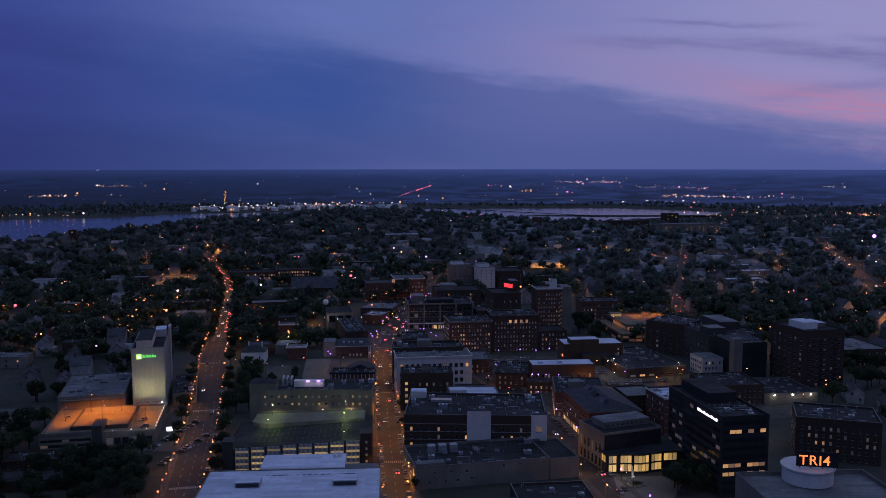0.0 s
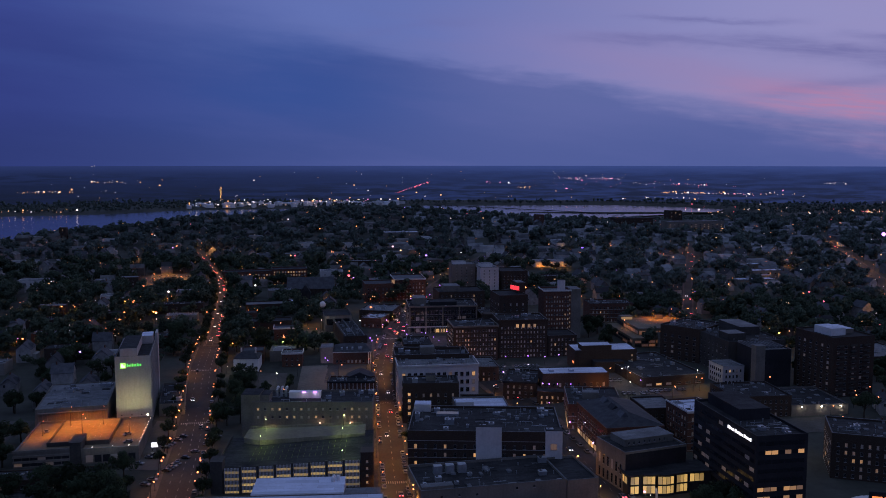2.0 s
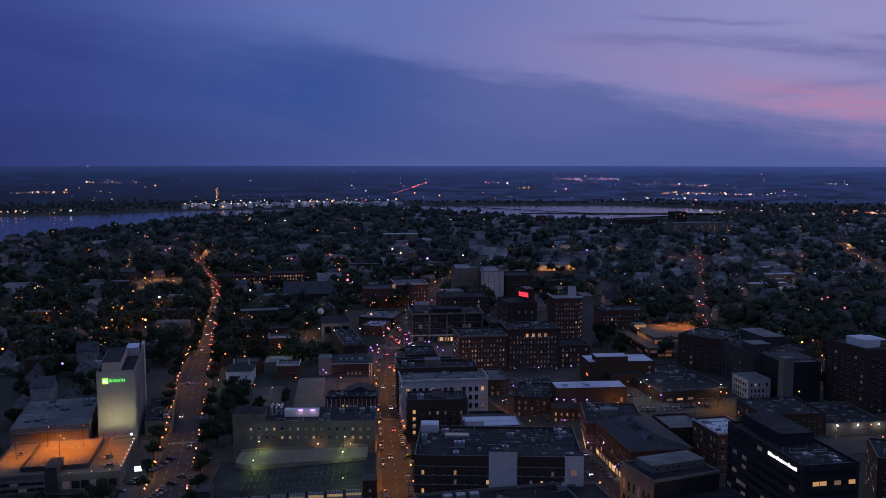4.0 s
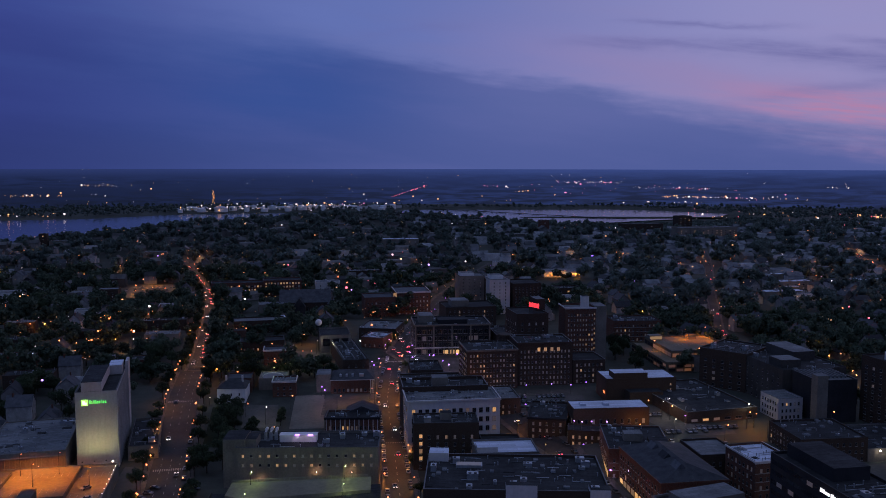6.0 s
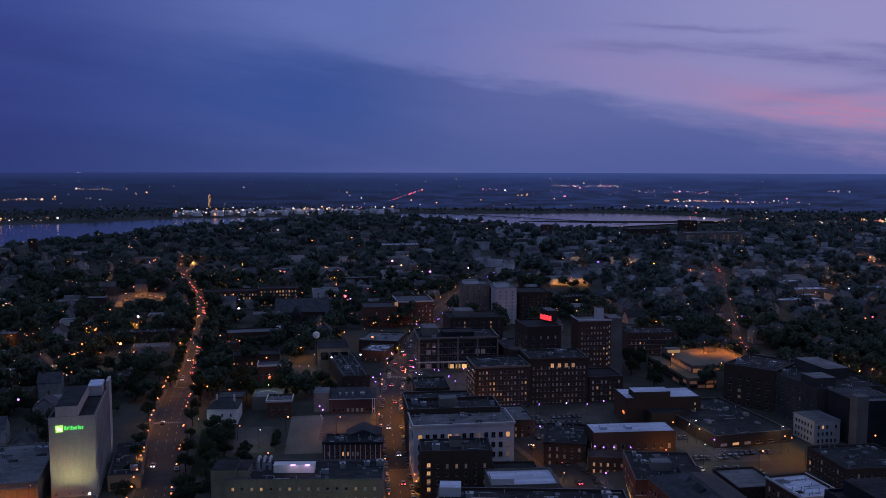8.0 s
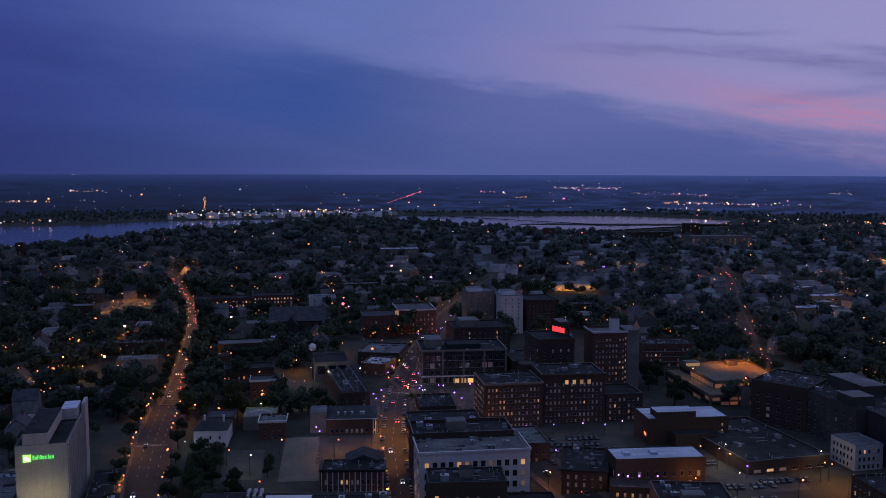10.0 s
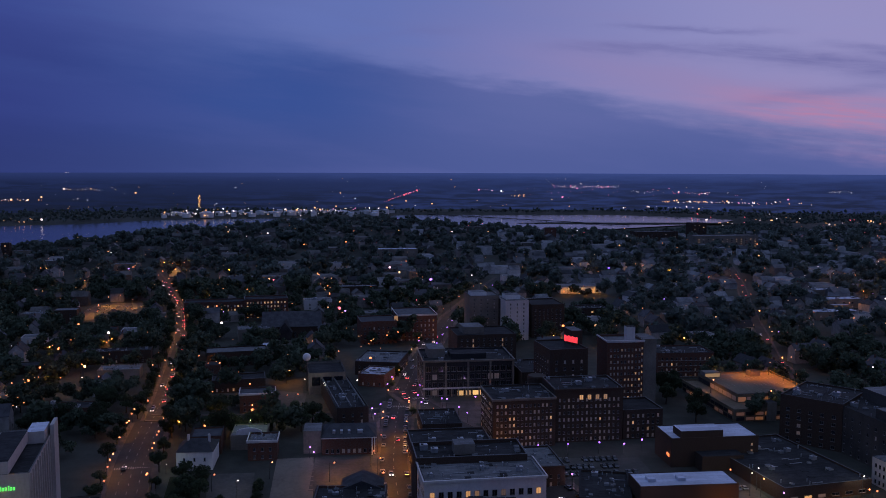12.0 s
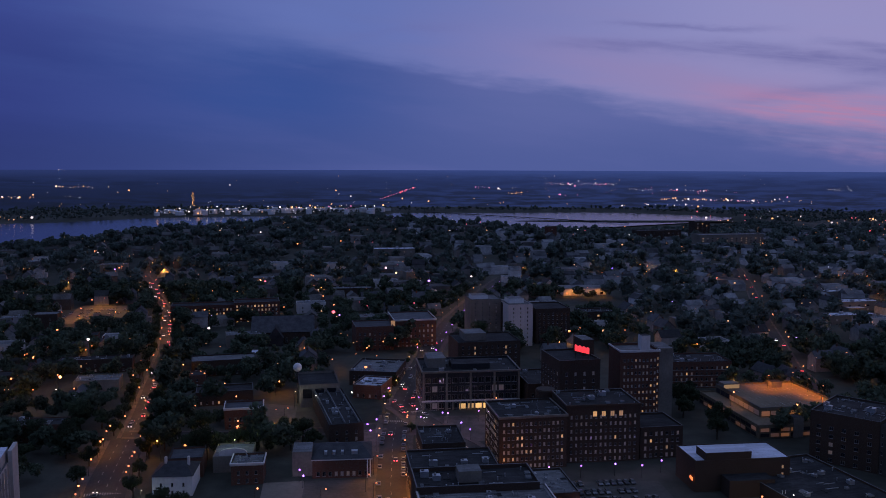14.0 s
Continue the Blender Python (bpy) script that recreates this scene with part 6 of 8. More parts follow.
    z, w, _ = block("brick_school", "broad brick building with stair windows lit", "office building", (-4, 770), (36, 776), 30, 19, M_BROWN, M_TAR, lit=0.04, dim=0.1, bay=3.6, parapet=0.8)
    for x in (11, 31):
        for k in range(4):
            window(z, 1.0, 1.9, M_LIT, x, -0.05, 4 + 3.4 * k, 0)
    penthouse(z, 6, 20, 8, 24, 18, 23, M_CONC, M_GREYROOF)


hotel_eastside()


def towers():
    t, w, _ = block("apartment_tower", "slim white concrete apartment tower", "apartment tower", (34.5, 834), (52, 836.5), 26, 31.0, M_PALE, M_GREYROOF, z0=4, storey=2.9, bay=4.5, win=(0.9, 1.5), lit=0.05, dim=0.3, sides=("right",))
    penthouse(t, 3, 14, 10, 22, 30, 33.5, M_WHITE, M_GREYROOF)
    t, w, _ = block("apartment_tower", "broad pale concrete apartment tower", "apartment tower", (8.5, 848), (31, 850.4), 24, 31, M_CONC, M_GREYROOF, z0=5, storey=2.9, bay=5, win=(0.9, 1.4), lit=0.0, dim=0.12)
    penthouse(t, 2, 14, 6, 18, 30, 33, M_WHITE, M_GREYROOF)
    t, w, _ = block("apartment_tower", "dark recessed apartment wing", "apartment tower", (31.3, 846.5), (35.5, 847), 20, 29, M_BROWN, M_TAR, z0=5, storey=2.9, bay=3, lit=0.0, dim=0.05)
    t, w, _ = block("apartment_tower", "dark brick apartment block with a few lit rooms", "apartment building", (55, 842), (80, 845), 30, 26.5, M_BROWN, M_TAR, z0=4, storey=2.9, bay=3, lit=0.05, dim=0.05)
    y, w, _ = block("brick_apartment_block", "five-storey brick apartment block on a street corner", "apartment building", (-45.5, 834), (-16.5, 838), 34, 21, M_RED, M_SLATE, z0=3, storey=3.6, bay=2.8, lit=0.02, dim=0.3, sides=("right",), cornice=M_PALE)
    window(y, 3.0, 4.0, M_LIT, -1.5, -2.0, 17, 0)
    y, w, _ = block("brick_apartment_block", "brick apartment wing with a slate roof", "apartment building", (-72, 823), (-46, 827), 26, 18, M_RED, M_SLATE, z0=3, storey=3.6, bay=3.4, lit=0.03, dim=0.12)
    z, w, _ = block("brick_school", "long brick apartment building with scattered lit windows", "apartment building", (-224, 911), (-176, 919.5), 18, 15.5, M_RED, M_TAR, z0=5, storey=3.2, bay=2.6, win=(1.5, 1.9), lit=0.55, dim=0.2)
    z, w, _ = block("brick_school", "brick apartment wing set forward of the next", "apartment building", (-175, 914), (-140, 921), 20, 18, M_RED, M_TAR, z0=5, storey=3.2, bay=2.8, win=(1.5, 1.9), lit=0.5, dim=0.2)
    c, w, _ = block("church_hall", "large dark church with a steep slate roof", "church", (-147, 842), (-104, 846), 22, 9, M_BROWN, M_SLATE, z0=4, parapet=0, front=True, storey=7, rows=1, win=(1.6, 4.2), bay=5, lit=0, dim=0)
    s = Shape()
    s.gable(0, w, 0, 22, 9, 19, 0, "x", 0, 0.7)
    part("steep_roof", s, M_SLATE, c)
    s = Shape()
    s.gable(12, 22, -8, 6, 6, 14, 0, "y", 0, 0.4)
    s.box(12, 22, -8, 0, 0, 6)
    part("porch", s, M_SLATE, c)
    b, w, _ = block("brick_townhouse", "brick townhouse with a pale arched entrance", "townhouse", (-125.5, 660), (-107, 663), 14, 11, M_RED, M_SLATE, lit=0.05, dim=0.3, bay=2.6, cornice=M_PALE)
    h, w, _ = block("white_house", "white clapboard house with a hipped slate roof and chimneys", "house", (-134.5, 571), (-119, 572.3), 17, 8.6, M_WHITE, M_SLATE, parapet=0, win=(0.9, 1.7), bay=3.6, lit=0, dim=0.0, storey=3.2)
    s = Shape()
    s.gable(0, w, 0, 17, 8.6, 12.2, 0, "x", 5, 0.5)
    part("hip_roof", s, M_SLATE, h)
    for x in (3.5, 12.5):
        s = Shape()
        s.box(x, x + 0.9, 7, 8.2, 8.6, 14.2)
        part("chimney", s, M_PALE, h)
    put(LAMP_DIM, placed(-138, 567.5))
    q, w, _ = block("theatre_annex", "low building with a curved lit parapet", "hall", (-117, 599), (-100.5, 600.5), 18, 7.5, M_CONC, M_GREYROOF, front=False, parapet=0.5)
    s = Shape()
    arc = [(8.3 - 6 * math.cos(math.pi * k / 14), 8 + 2.2 * math.sin(math.pi * k / 14)) for k in range(15)]
    front = [(2.3, 2, 7)] + [(x, 2, z) for x, z in arc] + [(14.3, 2, 7)]
    rear = [(x, 3, z) for x, _, z in front]
    s.face(front)
    s.face(list(reversed(rear)))
    for p0, p1, q0, q1 in zip(front, front[1:], rear, rear[1:]):
        s.face([p0, q0, q1, p1])
    part("arched_parapet", s, M_PALE, q)
    put(LAMP_GREEN, q.matrix_basis @ spot(8, 8, 7.0))
    q, w, _ = block("brick_annex", "small brick block with a white-rimmed roof", "office building", (-106, 584), (-93, 585.4), 13, 9.5, M_RED, M_GREYROOF, lit=0, dim=0.1, cornice=M_PALE)
    units(q, w, 13, 8.8, 2, 96, 0.7)
    q, w, _ = block("brick_annex", "low brick block among trees", "office building", (-134, 592), (-120, 594), 15, 9, M_RED, M_SLATE, lit=0.03, dim=0.3)
    q, w, _ = block("brick_annex", "brick shop with a narrow white awning", "shop building", (-150, 700), (-120, 706), 16, 8, M_BROWN, M_TAR, lit=0.08, dim=0.2)
    q, w, _ = block("brick_annex", "brick office near a busy street", "office building", (-168, 760), (-130, 768), 18, 10, M_BROWN, M_GREYROOF, lit=0.05, dim=0.1)
    # low lit building on the hill
    o, w, _ = block("fire_station", "low pale building flooded with warm light", "station", (106, 1030), (147, 1034), 22, 7, M_PALE, M_GREYROOF, lit=0.2, dim=0.3, bay=5, win=(3, 2.5))
    for x in (6, 20, 34):
        put(LAMP, o.matrix_basis @ spot(x, -6, 0.2))


towers()

# ---------------------------------------------------------------- cars


def make_car(kind):
    ob = thing("car", {"parked": "dark parked car at the kerb", "tail": "car with red tail lights in traffic", "head": "car with bright headlights in traffic"}[kind], "car", group="cars")
    s = Shape()
    prof = [(-2.2, 0.45), (-2.2, 0.85), (-1.5, 1.0), (1.0, 0.98), (2.1, 0.85), (2.25, 0.5)]
    for a in (-0.88,):
        n = len(prof)
        left = [(y, x, z) for x, z in prof for y in (a,)]
        right = [(-y, x, z) for y, x, z in left]
        s.face(list(reversed(left)))
        s.face(right)
        for k in range(n):
            j = (k + 1) % n
            s.face([left[k], left[j], right[j], right[k]])
    part("body", s, M_CAR, ob)
    s = Shape()
    low = [(-0.8, -1.7, 0.97), (0.8, -1.7, 0.97), (0.8, 1.05, 0.97), (-0.8, 1.05, 0.97)]
    top = [(-0.62, -1.1, 1.45), (0.62, -1.1, 1.45), (0.62, 0.35, 1.45), (-0.62, 0.35, 1.45)]
    for k in range(4):
        j = (k + 1) % 4
        s.face([low[k], low[j], top[j], top[k]], 0)
    s.face(top, 1)
    part("cabin", s, [M_GLASS, M_CAR], ob)
    w = Shape()
    for x in (-0.82, 0.82):
        for y in (-1.35, 1.35):
            w.tube([(x - 0.1, y, 0.32), (x + 0.1, y, 0.32)], [0.32, 0.32], 9)
    tagged(part("running_gear", w, M_TYRE, ob), kind="stuff")
    s = Shape()
    s.box(-0.26, 0.26, -0.14, 0.14, -0.16, 0.16)
    lm = s.mesh("light", M_TAIL if kind == "tail" else M_HEAD if kind == "head" else M_GLASS)
    for x in (-0.62, 0.62) if kind != "parked" else ():
        o = part("tail_light" if kind == "tail" else "headlight", lm, None, ob)
        o.location = (x, -2.2 if kind != "head" else 2.22, 0.72)
    return ob


CAR, CAR_TAIL, CAR_HEAD = make_car("parked"), make_car("tail"), make_car("head")
CR = random.Random(21)


def drive(key, offset, at, proto, flip=False):
    pts = STREETS[key][0]
    for (ax, ay), (bx, by) in zip(pts, pts[1:]):
        d = math.hypot(bx - ax, by - ay)
        if at <= d:
            ux, uy = (bx - ax) / d, (by - ay) / d
            x, y = ax + ux * at + uy * offset, ay + uy * at - ux * offset
            return put(proto, spot(x, y, ground(x, y) + (0.24 if y > 380 else 0.07), math.atan2(uy, ux) - math.pi / 2 + (math.pi if flip else 0)))
        at -= d


for k in range(62):
    if CR.random() < 0.72:
        drive("free", -4.9, 92 + 6.2 * k, CAR)
    if CR.random() < 0.66:
        drive("free", 4.9, 95 + 6.2 * k, CAR)
for at, off, kind in ((118, 1.6, 1), (170, 1.6, 1), (246, -1.6, 2), (286, 1.6, 1), (318, 1.6, 2), (350, -1.6, 2), (392, 1.6, 1), (428, -1.6, 1), (470, 1.6, 2)):
    drive("free", off, at, CAR_TAIL if kind == 1 else CAR_HEAD, kind == 2)
for k in range(20):
    drive("congress", CR.choice((-1.8, 1.8)), 120 + 27 * k + CR.uniform(0, 14), CR.choice((CAR_HEAD, CAR_TAIL, CAR_TAIL)), False if k % 3 else True)
for k in range(24):
    if CR.random() < 0.7:
        drive("congress", 5.0, 130 + 9 * k, CAR)
for k in range(22):
    drive("congress", CR.choice((-4.5, -1.6, 1.6, 4.5)), 455 + 9 * k, CR.choice((CAR_HEAD, CAR_TAIL, CAR_TAIL)), CR.random() < 0.4)
for k in range(14):
    drive("spring" if k < 4 else "spring_west", CR.choice((-3.5, 3.5)) if k < 4 else CR.choice((-2, 2)), 180 + 50 * k if k < 4 else 42 * (k - 4) + CR.uniform(0, 25), CR.choice((CAR_TAIL, CAR_HEAD, CAR_TAIL)), CR.random() < 0.35)
for k in range(26):
    drive("spring_west", 2.0 if k % 3 else -2.0, 10 + 19 * k + CR.uniform(0, 9), CAR_TAIL if k % 3 else CAR_HEAD, k % 3 == 0)
for k in range(14):
    if CR.random() < 0.55:
        drive("spring", 6.9, 130 + 12 * k, CAR)


def park(x0, y0, turn, n, gap=2.8, fill=0.55, z=None):
    for k in range(n):
        if CR.random() < fill:
            x, y = x0 + gap * k * math.cos(turn), y0 + gap * k * math.sin(turn)
            x, y = site(x, y)
            put(CAR, spot(x, y, ground(x, y) + 0.19 if z is None else z, turn + CR.choice((0, math.pi))))


park(24, 562, 0.1, 16, fill=0.8)
park(20, 570, 0.1, 17, fill=0.8)
park(16, 579, 0.1, 18, fill=0.7)
for x, y in ((26, 588), (40, 590), (55, 592), (66, 590)):
    put(LAMP_VIOLET, placed(x, y, 0.1))
# some of these lamps are added only to brighten dim lots and yards
for x, y, lamp in ((145, 523, LAMP), (149, 524, LAMP_DARK), (150, 508, LAMP), (128, 505, LAMP_LOW), (190, 527, LAMP_DARK), (111, 545, LAMP_WHITE), (106, 539, LAMP_WHITE), (100, 549, LAMP_LOW), (115, 528, LAMP_VIOLET), (110, 538, LAMP_DARK), (-84, 688, LAMP_WHITE), (-100, 640, LAMP_WHITE), (-82, 600, LAMP_DIM), (-80.5, 596, LAMP_DIM), (-108, 655, LAMP_WEST), (-62, 606, LAMP_DARK), (-66, 556, LAMP_WEST), (-92, 560, LAMP_DARK), (-50, 575, LAMP_LOW), (-100, 532, LAMP_WHITE), (-113, 545, LAMP_DARK), (-92, 505, LAMP_LOW), (-118, 650, LAMP_DARK), (-128, 690, LAMP_WEST), (-140, 720, LAMP_DARK), (-110, 720, LAMP_WEST), (-96, 745, LAMP_DARK), (-85, 770, LAMP_WEST), (76, 596, LAMP_VIOLET)):
    put(lamp, placed(x, y, 0.05))
for k in range(15):
    drive("east", CR.choice((-3, 3)), 60 + 46 * k + CR.uniform(0, 20), CR.choice((CAR_TAIL, CAR_HEAD)), k % 2 == 0)
park(98, 500, 0.12, 11, fill=0.5)
park(100, 515, 0.12, 9, fill=0.6)
park(98, 545, 0.12, 4, fill=0.9)
park(120, 522, 0.12, 9, fill=0.5)
park(112, 495, 0.12, 8, fill=0.4)
park(98, 560, 0.12, 4)
park(130, 425, 0.05, 10, fill=0.7)
park(-137, 405, 1.35, 15, fill=0.4)
park(-126, 380, 1.35, 24, fill=0.3)
park(-315, 930, 0.0, 17, fill=0.45, z=ground(-290, 930) + 0.4)
park(-315, 945, 0.0, 17, fill=0.45, z=ground(-290, 945) + 0.4)
park(-315, 960, 0.0, 17, fill=0.45, z=ground(-290, 960) + 0.4)
for x, y in ((-150.5, 428), (-146, 417), (-190, 432)):
    put(CAR, spot(x, y, 6.16, CR.uniform(0, 3)))

for x, y in ((-52, 640), (-50, 658), (-28, 662), (-14, 668), (2, 672), (-24, 640), (-8, 652), (-48, 700), (-46, 716), (-24, 730), (-42, 742), (-18, 770), (-38, 772), (-8, 806), (-30, 812)):
    put(LAMP_VIOLET, placed(x, y, 0.2))
for x, y in ((-54, 650), (-30, 676), (10, 660)):
    put(LAMP_VIOLET, placed(x, y, 0.2))
for x, y in ((-312, 915), (-268, 972), (-300, 975), (-270, 915)):
    put(LAMP, placed(x, y, 0.2))

# ---------------------------------------------------------------- rows and flats on the hill


def hill_rows():
    """Low rows, flats and halls that show between the trees of the hill."""
    r = random.Random(61)
    B, C, P, W, D = M_BROWN, M_CONC, M_PALE, M_WHITE, M_RED
    for x, y, w, d, h, wall, roof, lit in (
            (-252, 767, 44, 12, 9, B, M_TAR, 0.16), (-227, 728, 25, 15, 7, C, M_GREYROOF, 0.0), (-272, 836, 18, 14, 8, D, M_TAR, 0.2), (-250, 836, 15, 12, 8, P, M_GREYROOF, 0.0),
            (-232, 838, 12, 12, 7, B, M_GREYROOF, 0.05), (-313, 814, 16, 13, 8, P, M_GREYROOF, 0.0), (-348, 889, 24, 14, 9, C, M_GREYROOF, 0.03), (-322, 889, 18, 14, 12, B, M_GREYROOF, 0.05),
            (-402, 996, 18, 13, 9, C, M_GREYROOF, 0.1), (-480, 1194, 25, 14, 8, P, M_WHITEROOF, 0.0), (-471, 1232, 45, 14, 8, P, M_GREYROOF, 0.03), (-374, 1172, 28, 14, 8, C, M_GREYROOF, 0.05),
            (-163, 833, 27, 16, 9, C, M_GREYROOF, 0.03), (-152, 790, 20, 12, 7, C, M_WHITEROOF, 0.05), (-163, 736, 9, 12, 8, D, M_TAR, 0.1), (-288, 743, 18, 12, 6, B, M_TAR, 0.2),
            (-225, 1075, 55, 16, 9, C, M_GREYROOF, 0.08), (-196, 1169, 28, 14, 10, P, M_GREYROOF, 0.05), (-130, 947, 24, 14, 9, P, M_GREYROOF, 0.03), (-72, 1068, 23, 14, 8, P, M_GREYROOF, 0.1),
            (-77, 891, 30, 16, 9, C, M_GREYROOF, 0.08), (-42, 1112, 26, 14, 9, C, M_GREYROOF, 0.12), (-82, 1261, 49, 18, 12, C, M_WHITEROOF, 0.05), (-130, 1169, 22, 14, 9, P, M_GREYROOF, 0.0),
            (57, 1097, 18, 12, 7, P, M_GREYROOF, 0.1), (172, 892, 20, 12, 7, C, M_GREYROOF, 0.08), (357, 1033, 40, 14, 6, C, M_WHITEROOF, 0.05), (338, 952, 17, 12, 5, C, M_WHITEROOF, 0.0),
            (321, 898, 29, 14, 7, P, M_GREYROOF, 0.03), (172, 822, 17, 14, 7, P, M_GREYROOF, 0.15), (413, 1104, 17, 12, 6, P, M_WHITEROOF, 0.0), (425, 1082, 24, 14, 8, C, M_GREYROOF, 0.05),
            (366, 1264, 21, 14, 6, P, M_GREYROOF, 0.05), (103, 868, 15, 14, 9, P, M_GREYROOF, 0.05), (-330, 700, 30, 13, 9, B, M_TAR, 0.1), (-300, 650, 26, 13, 9, D, M_GREYROOF, 0.06),
            (-345, 760, 22, 13, 9, B, M_GREYROOF, 0.08), (-268, 600, 28, 13, 9, B, M_TAR, 0.08), (-300, 560, 24, 14, 8, C, M_GREYROOF, 0.04), (-222, 640, 24, 13, 9, D, M_TAR, 0.12), (-225, 590, 20, 13, 8, P, M_GREYROOF, 0.03)):
        a = radians(r.uniform(5, 13))
        name = "brick_row_house" if wall in (B, D) else "hill_flats"
        label = ("dark brick row with a flat tar roof and small lit windows" if wall in (B, D) else "pale low flats with a grey flat roof among trees")
        b, w2, _ = block(name, label, "apartment house", (x, y), (x + w * math.cos(a), y + w * math.sin(a)), d, h, wall, roof, storey=3.1, bay=5.6 if w < 30 else 7.5, win=(1.2, 1.6), lit=lit, dim=0.1, parapet=0.5)
        if w > 20:
            units(b, w2, d, h - 0.5, 2, int(x * 3 + y))


hill_rows()
# open ground before the school, the car park and the station
RECTS.append((98, 935, 54, 70, 0.0))
RECTS.append((-190, 858, 80, 24, 0.0))
RECTS.append((-318, 876, 58, 28, 0.0))

# ---------------------------------------------------------------- houses of the west end


def make_house(seed):
    r = random.Random(seed)
    w, d, h = r.uniform(8, 10.5), r.uniform(11, 16), r.choice((5.8, 6.4, 8.6))
    ob = thing("house", "", "house", group="west end houses")
    tagged(ob, ("two-storey" if h < 8 else "three-storey") + " clapboard house with a gabled shingle roof among trees")
    s = Shape()
    s.box(-w / 2, w / 2, -d / 2, d / 2, -1.5, h)
    rise = w * r.uniform(0.32, 0.5)
    s.face([(-w / 2, -d / 2, h), (w / 2, -d / 2, h), (0, -d / 2, h + rise)])
    s.face([(w / 2, d / 2, h), (-w / 2, d / 2, h), (0, d / 2, h + rise)])
    if r.random() < 0.6:
        s.box(w / 2, w / 2 + 3, -d / 4, d / 3, -1.5, h * 0.55)
    part("wall", s, M_CLAP, ob)
    s = Shape()
    o, t = 0.45, 0.18
    for sg in (-1, 1):
        a = [(0, -d / 2 - o, h + rise + t), (sg * (w / 2 + o), -d / 2 - o, h - o * rise / (w / 2) + t), (sg * (w / 2 + o), d / 2 + o, h - o * rise / (w / 2) + t), (0, d / 2 + o, h + rise + t)]
        b = [(x, y, z - t) for x, y, z in a]
        s.face(a if sg < 0 else list(reversed(a)))
        s.face(list(reversed(b)) if sg < 0 else b)
        s.face([a[0], b[0], b[1], a[1]])
        s.face([a[1], b[1], b[2], a[2]])
        s.face([a[2], b[2], b[3], a[3]])
    if r.random() < 0.6:
        s.gable(w / 4 - 1.2, w / 4 + 2.2, -1.5, 1.5, h + 0.1, h + rise * 0.8, 0, "x", 0, 0.2)
    part("roof", s, M_SLATE, ob)
    s = Shape()
    cx = r.uniform(-1, 1)
    s.box(cx - 0.4, cx + 0.4, d / 4, d / 4 + 0.8, h, h + rise + 1.3)
    part("chimney", s, M_RED, ob)
    for k in range(2):
        for x in ((-w / 4) if k else w / 4,):
            p = M_LIT if r.random() < 0.12 else M_LITDIM if r.random() < 0.2 else M_GLASS
            window(ob, 1.0, 1.6, p, x, -d / 2, 1.2 + 3.0 * k, 0)
    return ob


HOUSES = [make_house(100 + k) for k in range(10)]
HR = random.Random(4)
SPOTS = []


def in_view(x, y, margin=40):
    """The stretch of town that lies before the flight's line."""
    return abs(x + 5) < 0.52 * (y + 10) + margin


tries = 0
while len(SPOTS) < 150 and tries < 9000:
    tries += 1
    y = 500 + 680 * HR.random() ** 0.9
    x = HR.uniform(-1, 1) * (0.55 * y + 30)
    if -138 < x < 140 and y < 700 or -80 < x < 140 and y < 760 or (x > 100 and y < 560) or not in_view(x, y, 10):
        continue
    if not clear(x, y, 8.5) or any(abs(x - a) < 17 and abs(y - b) < 17 for a, b in SPOTS):
        continue
    SPOTS.append((x, y))
    base = radians(12) + HR.choice((0, math.pi / 2, 0, math.pi)) + HR.uniform(-0.06, 0.06)
    k = HR.uniform(0.85, 1.2)
    p = HOUSES[HR.randrange(10)]
    m = spot(x, y, ground(x, y) - 0.1, base)
    key = p.name
    if key not in FIRST:
        FIRST[key] = 1
        p.matrix_basis = m
    else:
        copy_thing(p, m)
# houses beside the hotel
for x, y, a in ((-232, 470, 0.25), (-222, 500, 0.25), (-250, 520, 0.3), (-205, 520, 0.25), (-262, 478, 0.2), (-236, 548, 0.25), (-212, 560, 0.25), (200, 420, -0.2), (214, 412, -0.2), (184, 412, -0.2), (-246, 440, 0.25), (-225, 445, 0.25), (232, 440, -0.2), (250, 452, -0.2), (268, 462, -0.2), (205, 455, -0.2), (186, 440, -0.2), (226, 468, -0.2), (290, 480, -0.2), (-268, 430, 0.25), (-290, 450, 0.25), (-285, 490, 0.25), (-305, 520, 0.25), (-246, 412, 0.2)):
    if clear(x, y, 4):
        SPOTS.append((x, y))
        copy_thing(HOUSES[HR.randrange(10)], spot(x, y, ground(x, y), a))


